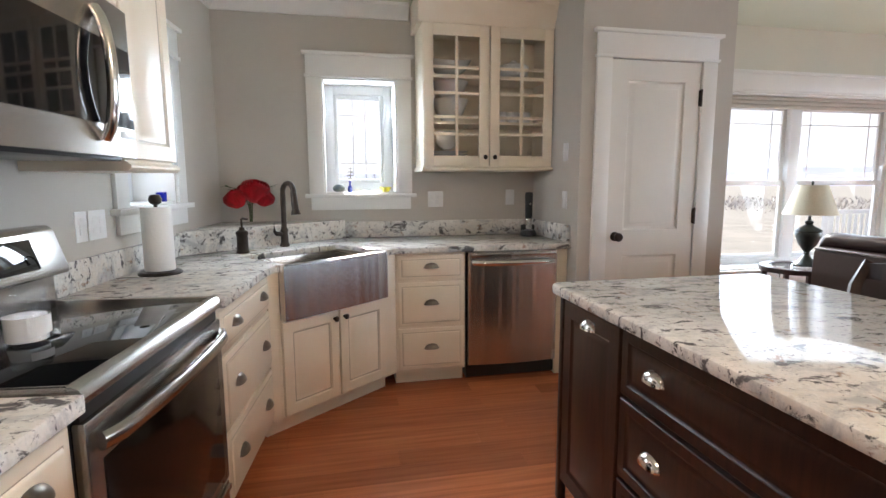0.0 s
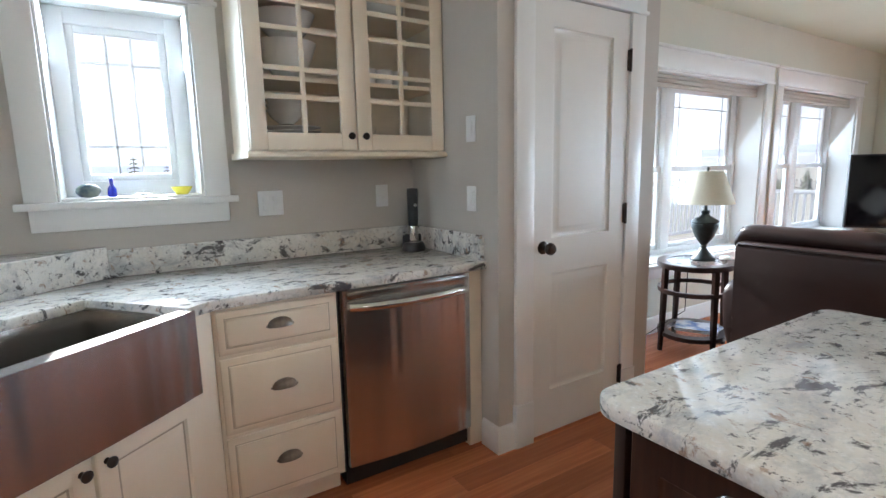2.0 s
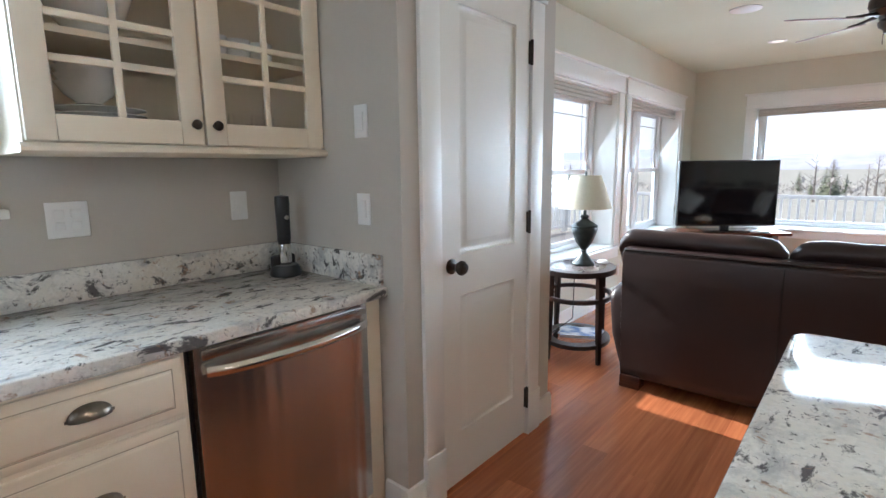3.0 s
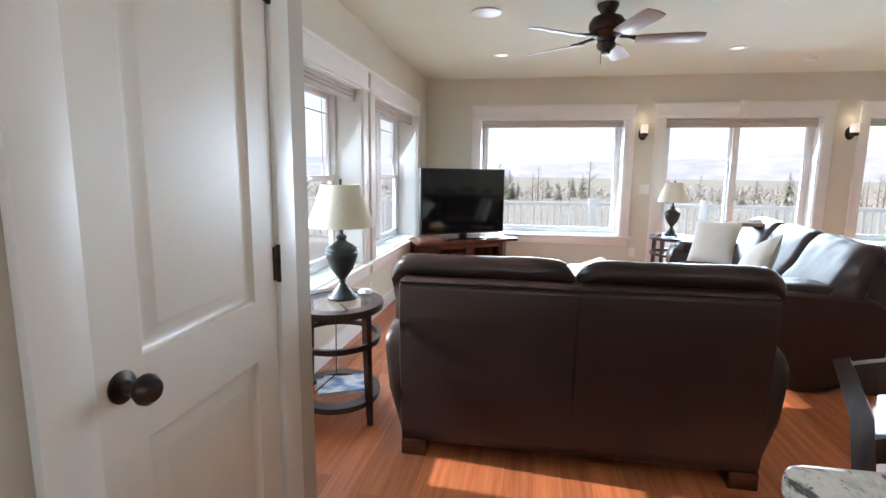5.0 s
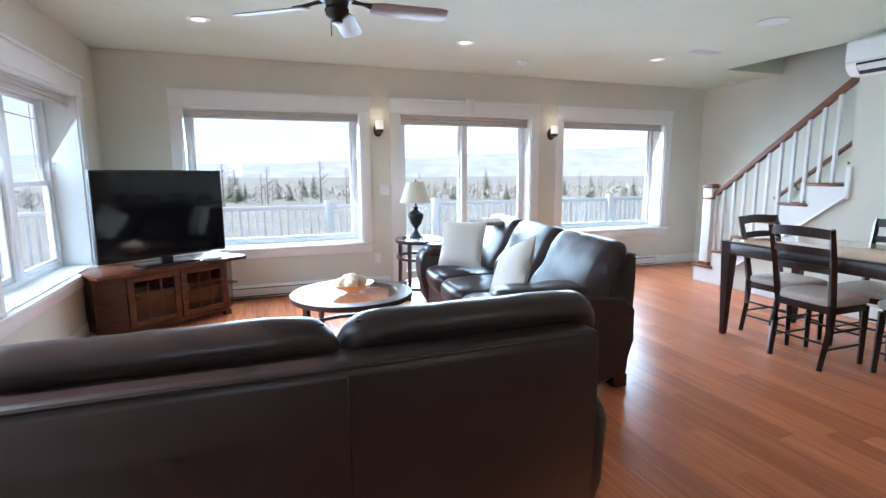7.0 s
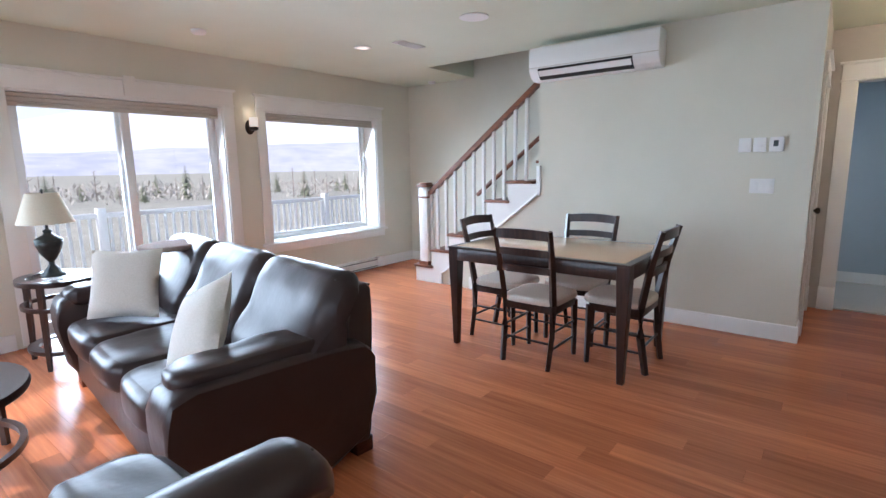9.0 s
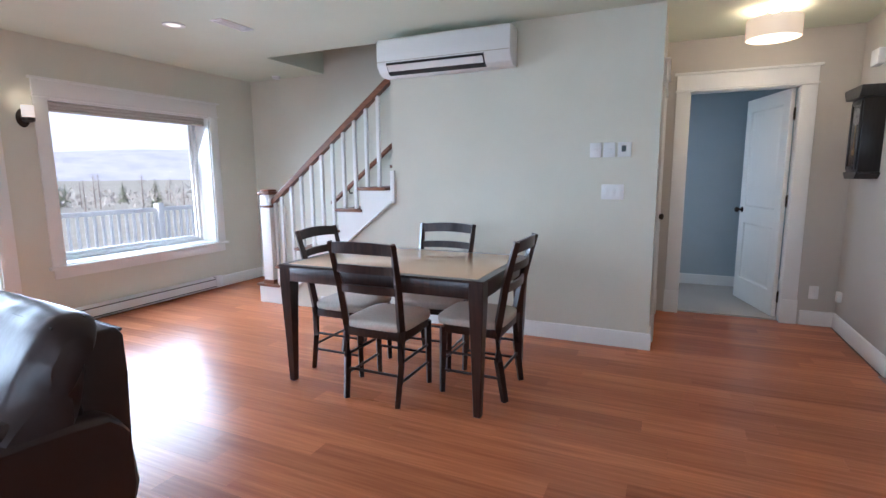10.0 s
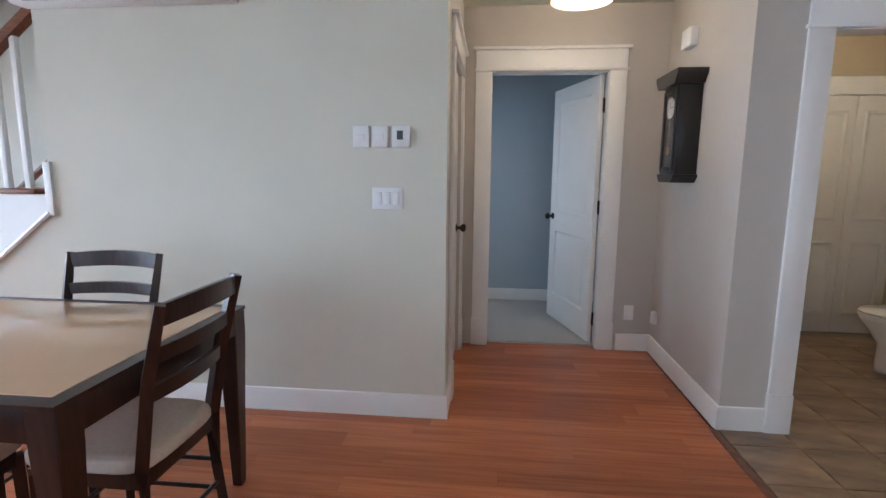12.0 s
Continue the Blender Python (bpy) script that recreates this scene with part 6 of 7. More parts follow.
part("collar", cbox(-0.068, 0.068, -0.068, 0.068, 0.82, 0.845, 0.004), M_RAIL, nw)
part("cap", cbox(-0.082, 0.082, -0.082, 0.082, 0.955, 0.985, 0.008), M_RAIL, nw, "brown wooden cap")
part("cap_top", cbox(-0.062, 0.062, -0.062, 0.062, 0.985, 1.01, 0.02), M_RAIL, nw)
ry = YA - 0.045
slope = RISE / RUN
z_at = lambda x: 1.085 + (6.52 - x) * slope
hr = thing("stair_rail", "brown wooden handrail over white square balusters", "railing")
bm = bmesh.new()
for s in (1,):
    prof = [(-0.03, -0.03), (0.03, -0.03), (0.034, 0.0), (0.028, 0.022), (0.012, 0.032), (-0.012, 0.032), (-0.028, 0.022), (-0.034, 0.0)]
    ends = []
    for x in (6.515, 5.03):
        ends.append([bm.verts.new((x, ry + a, z_at(x) + b * 1.25)) for a, b in prof])
    for k in range(8):
        bm.faces.new((ends[0][k], ends[0][(k + 1) % 8], ends[1][(k + 1) % 8], ends[1][k]))
    bm.faces.new(ends[0])
    bm.faces.new(ends[1])
    bmesh.ops.recalc_face_normals(bm, faces=bm.faces)
part("handrail", bm, M_RAIL, hr, "brown wooden handrail")
for i in range(1, 6):
    for j in range(2):
        x = SX - RUN * i - 0.05 - j * RUN / 2
        if x < 5.05:
            continue
        zb = RISE * (i + 1)
        part("baluster", cbox(x - 0.016, x + 0.016, ry - 0.016, ry + 0.016, zb - 0.002, z_at(x) - 0.035, 0.002), M_TRIM, hr)
part("baluster", cbox(6.47, 6.50, ry - 0.016, ry + 0.016, RISE - 0.002, z_at(6.485) - 0.035, 0.002), M_TRIM, hr)
wr = thing("wall_handrail", "brown wooden handrail on dark brackets along the stair wall", "railing")
bm = tube([(6.45, YS + 0.07, 1.02), (3.6, YS + 0.07, 1.02 + 2.85 * slope)], 0.026, 10)
part("rail", bm, M_RAIL, wr)
for x in (6.2, 5.3, 4.4):
    z = 1.02 + (6.45 - x) * slope
    part("bracket", tube([(x, YS, z - 0.07), (x, YS + 0.05, z - 0.07), (x, YS + 0.07, z - 0.02)], 0.008, 8), M_BRONZE, wr, "dark metal bracket")

# air conditioner
ac = thing("air_conditioner", "white wall-mounted mini-split air conditioner", "air conditioner", (4.455, YA, 2.205))
bm = prism([(0, 0.0), (0.10, 0.0), (0.155, 0.028), (0.195, 0.085), (0.20, 0.16), (0.192, 0.285), (0.175, 0.30), (0, 0.30)], -0.595, 0.595, bevel=0.010, axis="x")
part("body", bm, M_WHITE, ac)
part("outlet", prism([(0.145, 0.012), (0.199, 0.082), (0.196, 0.10), (0.12, 0.006)], -0.38, 0.50, axis="x"), M_BLACK, ac, "dark air outlet slot")
part("louvre", prism([(0.168, 0.036), (0.202, 0.078), (0.206, 0.075), (0.170, 0.031)], -0.37, 0.49, axis="x"), M_WHITE, ac)
part("panel_seam", cbox(-0.59, 0.59, 0.199, 0.2015, 0.108, 0.113), M_BLIND, ac)
plate((3.09, YA, 1.222), 180, 0.165, 0.115, 3, "white triple switch plate on the dining wall")
for x, w in ((3.225, 0.085), (3.125, 0.085), (3.015, 0.095)):
    tp = thing("wall_control", "small white wall thermostat on the dining wall", "thermostat", (x, YA, 1.54), 180, "wall controls")
    part("case", cbox(-w / 2, w / 2, -0.022, 0, -0.055, 0.055, 0.004), M_WHITE, tp)
    if x < 3.05:
        part("display", cbox(-0.02, 0.012, -0.0225, -0.02, -0.015, 0.03), M_PEWLAMP, tp)
    else:
        part("dial", cbox(-0.02, 0.02, -0.025, -0.02, -0.02, 0.01, 0.002), M_WHITE, tp)


# ---------------------------------------------------------------- dining set
dt = thing("dining_table", "dark wood dining table with a tan glass top", "table", (4.275, -1.98, 0), 0)
TX, TY, TZ = 0.70, 0.465, 0.795
for s in (-1, 1):
    part("apron", cbox(-TX + 0.02, TX - 0.02, s * TY - 0.02 * (s + 1), s * TY + 0.02 * (1 - s), TZ - 0.105, TZ - 0.012, 0.004), M_ESP, dt)
    part("apron", cbox(s * TX - 0.02 * (s + 1), s * TX + 0.02 * (1 - s), -TY + 0.04, TY - 0.04, TZ - 0.105, TZ - 0.012, 0.004), M_ESP, dt)
bm = bmesh.new()
for a, b, c, d2 in ((-TX - 0.005, TX + 0.005, -TY - 0.005, -TY + 0.045), (-TX - 0.005, TX + 0.005, TY - 0.045, TY + 0.005), (-TX - 0.005, -TX + 0.045, -TY + 0.045, TY - 0.045), (TX - 0.045, TX + 0.005, -TY + 0.045, TY - 0.045)):
    box(bm, a, b, c, d2, TZ - 0.012, TZ)
part("rim", bm, M_ESP, dt)
part("glass_top", cbox(-TX + 0.045, TX - 0.045, -TY + 0.045, TY - 0.045, TZ - 0.012, TZ + 0.003, 0.001), M_TTOP, dt, "glossy tan glass top")
for sx in (-1, 1):
    for sy in (-1, 1):
        x, y = sx * (TX - 0.04), sy * (TY - 0.04)
        bm = bmesh.new()
        r = []
        for z, q in ((0, 0.021), (0.35, 0.031), (TZ - 0.13, 0.042), (TZ - 0.012, 0.042)):
            r.append([bm.verts.new((x + a * q, y + b * q, z)) for a, b in ((-1, -1), (1, -1), (1, 1), (-1, 1))])
        for a, b in zip(r, r[1:]):
            for k in range(4):
                bm.faces.new((a[k], a[(k + 1) % 4], b[(k + 1) % 4], b[k]))
        bm.faces.new(r[0])
        bm.faces.new(r[-1])
        bmesh.ops.recalc_face_normals(bm, faces=bm.faces)
        bmesh.ops.bevel(bm, geom=bm.edges[:], offset=0.003, segments=1, affect="EDGES")
        part("leg", bm, M_ESP, dt)


def ladder_chair(name, label, at, rz, seat_z=0.46, top_z=0.985, group="dining chairs", slats=3):
    """A ladder-back chair facing +y, its back at y = -0.2."""
    root = thing(name, label, "chair" if seat_z < 0.55 else "stool", at, rz, group)
    hw, d0, d1 = 0.19, -0.20, 0.19
    for s in (-1, 1):
        pts = [(s * (hw - 0.01), d0 - 0.03, 0.0), (s * hw, d0 + 0.01, seat_z * 0.55), (s * hw, d0 + 0.015, seat_z), (s * (hw + 0.012), d0 - 0.035, seat_z + 0.28), (s * (hw + 0.022), d0 - 0.10, top_z)]
        part("back_leg", tube(pts, [0.021, 0.024, 0.026, 0.024, 0.019], 4, flat=1.1), M_ESP, root)
        part("front_leg", tube([(s * hw, d1 - 0.01, 0), (s * hw, d1 - 0.02, seat_z - 0.03)], [0.019, 0.026], 4), M_ESP, root)
        for z in (seat_z * 0.32, seat_z * 0.58):
            part("stretcher", tube([(s * hw, d0, z), (s * hw, d1 - 0.02, z)], 0.009, 8), M_ESP, root)
        part("seat_rail", cbox(s * hw - 0.011, s * hw + 0.011, d0 + 0.02, d1 - 0.03, seat_z - 0.065, seat_z - 0.012, 0.003), M_ESP, root)
    for y, z in ((d1 - 0.015, seat_z * 0.45), (d0, seat_z * 0.40)):
        part("stretcher", tube([(-hw, y, z), (hw, y, z)], 0.009, 8), M_ESP, root)
    part("seat_rail", cbox(-hw + 0.012, hw - 0.012, d1 - 0.035, d1 - 0.013, seat_z - 0.065, seat_z - 0.012, 0.003), M_ESP, root)
    part("seat_rail", cbox(-hw + 0.012, hw - 0.012, d0 + 0.005, d0 + 0.027, seat_z - 0.065, seat_z - 0.012, 0.003), M_ESP, root)
    part("seat", pad(0.43, 0.43, 0.065, 0.6, 8, 0.0, 0, 3.5), M_SEAT, root, "beige upholstered seat pad", Matrix.Translation((0, 0.01, seat_z + 0.012)))
    for i in range(slats):
        zc = top_z - 0.035 - i * 0.125
        hh = 0.032 if i == 0 else 0.024
        f = (zc - seat_z) / (top_z - seat_z)
        yb = d0 + 0.02 - 0.12 * f ** 1.3
        bm = bmesh.new()
        n = 10
        for sgn in (1,):
            fr, bk = [], []
            for k in range(n + 1):
                u = -1 + 2 * k / n
                x = u * (hw + 0.012 * f)
                y = yb - 0.028 * (1 - u * u)
                arch = 0.012 * (1 - u * u) if i == 0 else 0.006 * (1 - u * u)
                fr.append([bm.verts.new((x, y + 0.009, zc - hh + arch * 0.6)), bm.verts.new((x, y + 0.005, zc + hh + arch))])
                bk.append([bm.verts.new((x, y - 0.009, zc - hh + arch * 0.6)), bm.verts.new((x, y - 0.013, zc + hh + arch))])
            for k in range(n):
                bm.faces.new((fr[k][0], fr[k + 1][0], fr[k + 1][1], fr[k][1]))
                bm.faces.new((bk[k][0], bk[k][1], bk[k + 1][1], bk[k + 1][0]))
                bm.faces.new((fr[k][1], fr[k + 1][1], bk[k + 1][1], bk[k][1]))
                bm.faces.new((fr[k][0], bk[k][0], bk[k + 1][0], fr[k + 1][0]))
            bmesh.ops.recalc_face_normals(bm, faces=bm.faces)
        part("back_slat", bm, M_ESP, root)
    return root


CH = "dark wood ladder-back dining chair with a beige padded seat"
chair = ladder_chair("dining_chair", CH, (4.267, -1.695, 0), 180)
for x, y, r in ((3.76, -1.975, -90), (4.72, -1.965, 90), (4.23, -2.27, 2)):
    copy_thing(chair, pose(x, y, 0, 0, 0, r))
ladder_chair("counter_stool", "dark wood ladder-back counter stool with a padded seat at the island", (1.77, 1.28, 0), 90, 0.62, 0.99, "counter stools", 2)


# ---------------------------------------------------------------- hall, bathroom
ck = thing("wall_clock", "dark wood pendulum wall clock with a pale round dial", "clock", (1.30, -3.845, 1.31), 90)
part("case", cbox(-0.135, 0.135, -0.135, 0, 0.05, 0.59, 0.005), M_EBONY, ck)
part("cornice", prism([(-0.15, 0.59), (-0.195, 0.645), (-0.195, 0.67), (0.195, 0.67), (0.195, 0.645), (0.15, 0.59)], -0.175, 0, axis="y"), M_EBONY, ck)
part("base_moulding", prism([(-0.11, 0.0), (-0.148, 0.035), (-0.148, 0.05), (0.148, 0.05), (0.148, 0.035), (0.11, 0.0)], -0.145, 0, axis="y"), M_EBONY, ck)
dr = part("door", cbox(-0.115, -0.085, -0.145, -0.135, 0.07, 0.57, 0.002), M_EBONY, ck)
part("stile", cbox(0.085, 0.115, -0.145, -0.135, 0.07, 0.57, 0.002), M_EBONY, dr)
part("rail", cbox(-0.085, 0.085, -0.145, -0.135, 0.07, 0.095, 0.002), M_EBONY, dr)
part("rail", cbox(-0.085, 0.085, -0.145, -0.135, 0.545, 0.57, 0.002), M_EBONY, dr)
part("glass", cbox(-0.085, 0.085, -0.1415, -0.139, 0.095, 0.545), M_CLEAR, dr)
dial = part("dial", lathe([(0.065, 0), (0.064, 0.003), (0, 0.0031)], 32), M_CERAMIC, ck, "pale round dial", Matrix.Translation((0, -0.1355, 0.46)) @ Euler((radians(90), 0, 0)).to_matrix().to_4x4())
part("hour_hand", cbox(-0.003, 0.003, 0.0, 0.035, 0.0033, 0.0038), M_BLACK, dial)
part("minute_hand", cbox(0.0, 0.05, -0.002, 0.002, 0.0039, 0.0044), M_BLACK, dial)
part("pendulum", lathe([(0.028, 0), (0.028, 0.003), (0, 0.004)], 24), M_GOLD, ck, "brass pendulum bob", Matrix.Translation((0, -0.1355, 0.20)) @ Euler((radians(90), 0, 0)).to_matrix().to_4x4())
part("pendulum_rod", cbox(-0.003, 0.003, -0.138, -0.1352, 0.22, 0.40), M_GOLD, ck)
solo("door_chime", cbox(-0.075, 0.075, -0.05, 0, 0, 0.115, 0.006), M_WHITE, "white plastic door chime box above the clock", "door chime", (1.30, -3.93, 2.15), 90)
plate((1.47, YH, 0.30), 180, 0.072, 0.118, 1, "white outlet plate beside the bedroom door", "outlet")
solo("plug_in_adapter", cbox(-0.03, 0.03, -0.035, 0, -0.045, 0.045, 0.006), M_WHITE, "white plug-in adapter low on the hall wall", "adapter", (1.30, -4.24, 0.30), 90)

pe = thing("drum_pendant", "lit drum pendant lamp with a fabric shade in the hall", "pendant lamp", (2.05, -3.62, 0))
part("canopy", lathe([(0.06, H - 0.001), (0.06, H - 0.02), (0.03, H - 0.03), (0, H - 0.031)], 24), M_CHROME, pe)
part("stem", tube([(0, 0, H - 0.02), (0, 0, 2.40)], 0.006, 8), M_CHROME, pe)
part("shade", lathe([(0.175, 2.345), (0.18, 2.35), (0.18, 2.485), (0.176, 2.485), (0.174, 2.35), (0.175, 2.345)], 40), M_DRUM, pe, "glowing fabric drum shade")
part("diffuser", lathe([(0.172, 2.352), (0.172, 2.357), (0, 2.357)], 36), M_BULB, pe, "lit white diffuser")
part("finial", lathe([(0.008, 2.352), (0.012, 2.343), (0.006, 2.333), (0, 2.332)], 12), M_CHROME, pe)
point("pendant_bulb", (2.05, -3.62, 2.515), 7, WARM, 0.08)
point("pendant_bulb_low", (2.05, -3.62, 2.28), 7, WARM, 0.12)
# lamp out of view, placed and powered to brighten kitchen floor and cabinets
kp = thing("kitchen_drum_light", "lit fabric drum light added out of view under the kitchen ceiling", "ceiling lamp", (0.45, 0.30, 0))
part("canopy", lathe([(0.07, H - 0.001), (0.07, H - 0.02), (0.03, H - 0.03), (0, H - 0.031)], 24), M_CHROME, kp)
part("stem", tube([(0, 0, H - 0.02), (0, 0, 2.36)], 0.006, 8), M_CHROME, kp)
part("shade", lathe([(0.20, 2.30), (0.205, 2.305), (0.205, 2.45), (0.201, 2.45), (0.199, 2.305), (0.20, 2.30)], 40), M_DRUM, kp, "glowing fabric drum shade")
part("diffuser", lathe([(0.197, 2.307), (0.197, 2.312), (0, 2.312)], 36), M_BULB, kp, "lit white diffuser")
point("kitchen_bulb", (0.45, 0.30, 2.22), 22, (1.0, 0.80, 0.64), 0.16)
# unseen ceiling lamp added to give the bathroom its warm light
bl = thing("bathroom_ceiling_light", "round frosted bathroom ceiling light added out of view", "ceiling lamp", (0.2, -4.2, H))
part("dome", lathe([(0.14, -0.001), (0.14, -0.03), (0.10, -0.07), (0, -0.085)], 28), M_BULB, bl)
point("bathroom_bulb", (0.2, -4.2, H - 0.20), 12, WARM, 0.1)

bf = thing("closet_doors", "white panelled bifold closet doors in the bathroom, closed", "door", (0.80, -5.045, 0.01), 180)
tagged(bf, kind="structure")
for k in range(4):
    x0 = 0.02 + k * 0.40
    leaf = part("leaf", cbox(x0, x0 + 0.395, -0.035, 0.0, 0.0, 2.0, 0.003), M_DOOR, bf)
    for xa, xb in ((x0 + 0.06, x0 + 0.335),):
        for z0, z1 in ((0.16, 0.80), (0.98, 1.88)):
            bm = bmesh.new()
            v = []
            for ins, y in ((0, -0.0348), (0.010, -0.045), (0.022, -0.046), (0.034, -0.0365), (0.045, -0.0365), (0.07, -0.043)):
                v.append([bm.verts.new(c) for c in ((xa + ins, y - 0.003, z0 + ins), (xb - ins, y - 0.003, z0 + ins), (xb - ins, y - 0.003, z1 - ins), (xa + ins, y - 0.003, z1 - ins))])
            for a, b in zip(v, v[1:]):
                for q in range(4):
                    bm.faces.new((a[q], a[(q + 1) % 4], b[(q + 1) % 4], b[q]))
            bm.faces.new(v[-1])
            bmesh.ops.recalc_face_normals(bm, faces=bm.faces)
            part("panel", bm, M_DOOR, leaf)
part("head_track", cbox(0.0, 1.65, -0.05, 0.0, 2.005, 2.15, 0.004), M_TRIM, bf)

tl = thing("toilet", "white ceramic toilet with a closed lid", "toilet", (-0.32, -4.12, 0), 90)
bm = bmesh.new()
rings = []
for z, rx, ryy, cy in ((0.0, 0.11, 0.20, 0.05), (0.05, 0.105, 0.19, 0.04), (0.20, 0.10, 0.17, 0.02), (0.30, 0.15, 0.21, -0.01), (0.38, 0.19, 0.25, -0.03), (0.40, 0.19, 0.25, -0.03)):
    rings.append([bm.verts.new((rx * math.cos(2 * math.pi * k / 24), cy + ryy * math.sin(2 * math.pi * k / 24), z)) for k in range(24)])
for a, b in zip(rings, rings[1:]):
    for k in range(24):
        bm.faces.new((a[k], a[(k + 1) % 24], b[(k + 1) % 24], b[k]))
bm.faces.new(list(reversed(rings[0])))
bm.faces.new(rings[-1])
part("bowl", bm, M_CERAMIC, tl)
part("seat", lathe([(0.0, 0.402), (0.195, 0.402), (0.20, 0.41), (0.195, 0.418), (0.0, 0.42)], 28, (0, -0.03, 0), 1.0, 1.3), M_CERAMIC, tl)
part("lid", lathe([(0.0, 0.421), (0.19, 0.421), (0.195, 0.43), (0.185, 0.438), (0.0, 0.445)], 28, (0, -0.03, 0), 1.0, 1.3), M_CERAMIC, tl)
part("tank", cbox(-0.21, 0.21, 0.25, 0.44, 0.38, 0.74, 0.02), M_CERAMIC, tl)
part("tank_lid", cbox(-0.22, 0.22, 0.24, 0.45, 0.74, 0.775, 0.012), M_CERAMIC, tl)


# ---------------------------------------------------------------- outside
def ground_height(x, y):
    return -0.6 - 0.03 * max(0, math.hypot(x - 4, y) - 12) * (1 if math.hypot(x - 4, y) < 120 else 0) - (3.2 if math.hypot(x - 4, y) >= 120 else 0)


bm = bmesh.new()
radii = (0, 12, 20, 35, 60, 119, 121, 400, 1500, 4000)
rings = []
for r in radii:
    rings.append([bm.verts.new((4 + r * math.cos(2 * math.pi * k / 48), r * math.sin(2 * math.pi * k / 48), -0.6 - 0.03 * max(0, min(r, 120) - 12))) for k in range(48)] if r else [bm.verts.new((4, 0, -0.6))])
for k in range(48):
    bm.faces.new((rings[0][0], rings[1][k], rings[1][(k + 1) % 48]))
for a, b in zip(rings[1:], rings[2:]):
    for k in range(48):
        bm.faces.new((a[k], b[k], b[(k + 1) % 48], a[(k + 1) % 48]))
structure("ground", bm, M_LAWN, "dry straw-coloured lawn sloping away from the house", "ground")


def hill(name, dist, a0, a1, heights, depth, material, label):
    """A ridge seen from the house between two bearings (degrees from +x), with a wooded uneven skyline."""
    bm = bmesh.new()
    n = 90
    rows = []
    for i in range(n + 1):
        u = i / n
        a = radians(a0 + (a1 - a0) * u)
        f = u * (len(heights) - 1)
        k = min(int(f), len(heights) - 2)
        w = f - k
        w = w * w * (3 - 2 * w)
        h = heights[k] * (1 - w) + heights[k + 1] * w
        h *= 1 + 0.05 * noise.noise(Vector((u * 12, dist, 0))) + 0.02 * noise.noise(Vector((u * 60, dist, 3)))
        row = []
        for q, hh in ((0, 0), (0.25, 0.35), (0.5, 0.72), (0.8, 0.95), (1.0, 1.0), (1.3, 0.6)):
            r = dist + depth * q + 0.02 * dist * noise.noise(Vector((u * 20, q * 3, 1)))
            row.append(bm.verts.new((r * math.cos(a), r * math.sin(a), -6 + h * hh * (1 + 0.06 * noise.noise(Vector((u * 25, q * 4, 7)))))))
        rows.append(row)
    for a, b in zip(rows, rows[1:]):
        for j in range(5):
            bm.faces.new((a[j], b[j], b[j + 1], a[j + 1]))
    bmesh.ops.recalc_face_normals(bm, faces=bm.faces)
    return structure(name, bm, material, label, "hill")


hill("backdrop_hill", 700, -75, 60, (52, 55, 56, 50, 43, 34, 26, 22, 22, 20, 18, 18), 250, M_HILL, "wooded hillside beyond the deck with grey-violet haze in its colour")
hill("backdrop_mountain", 1700, -80, 100, (250, 262, 275, 258, 228, 130, 88, 68, 58, 52, 48, 46, 46), 500, M_HILL2, "mountain on the horizon with blue-grey haze in its colour")
hill("backdrop_ridge", 1200, 55, 190, (30, 28, 30, 32, 30, 34, 40), 300, M_HILL2, "ridge on the far horizon with blue haze in its colour")


def conifer_mesh(h, seed):
    rnd = random.Random(seed)
    bm = bmesh.new()
    levels = 16
    for i in range(levels):
        u = i / levels
        z = h * (0.12 + 0.86 * u)
        r = 0.27 * h * (1 - u) ** 0.8 + 0.02 * h
        n = max(5, int(11 * (1 - u) + 4))
        for k in range(n):
            a = 2 * math.pi * k / n + rnd.uniform(-0.3, 0.3)
            rr = r * rnd.uniform(0.65, 1.12)
            leaf_mesh(bm, (0, 0, z), (rr * math.cos(a), rr * math.sin(a), z - 0.10 * rr), 0.16 * rr + 0.02 * h, 0.25)
    return bm


def bare_mesh(h, seed):
    rnd = random.Random(seed)
    bm = bmesh.new()
    for i in range(26):
        z = h * rnd.uniform(0.25, 0.9)
        a = rnd.uniform(0, 2 * math.pi)
        ln = h * rnd.uniform(0.15, 0.32) * (1.15 - z / h)
        p = Vector((0, 0, z))
        e = p + Vector((ln * math.cos(a), ln * math.sin(a), ln * 0.8))
        tube([p, p.lerp(e, 0.5) + Vector((0, 0, 0.03 * h * rnd.uniform(-0.5, 1))), e], [0.008 * h, 0.005 * h, 0.002 * h], 3, bm)
        for j in range(4):
            q = p.lerp(e, rnd.uniform(0.4, 1.0))
            b = a + rnd.uniform(-1, 1)
            l2 = ln * rnd.uniform(0.25, 0.5)
            tube([q, q + Vector((l2 * math.cos(b), l2 * math.sin(b), l2 * rnd.uniform(0.4, 1)))], [0.003 * h, 0.001 * h], 3, bm)
    return bm


def tree(crown, trunk_mesh, x, y, z, s, name, label, crown_mat_mesh):
    root = thing(name, label, "tree", (x, y, z))
    root.scale = (s, s, s)
    for nm, me in (("trunk", trunk_mesh), ("crown", crown_mat_mesh)):
        ob = new(nm, me)
        ob.parent = root


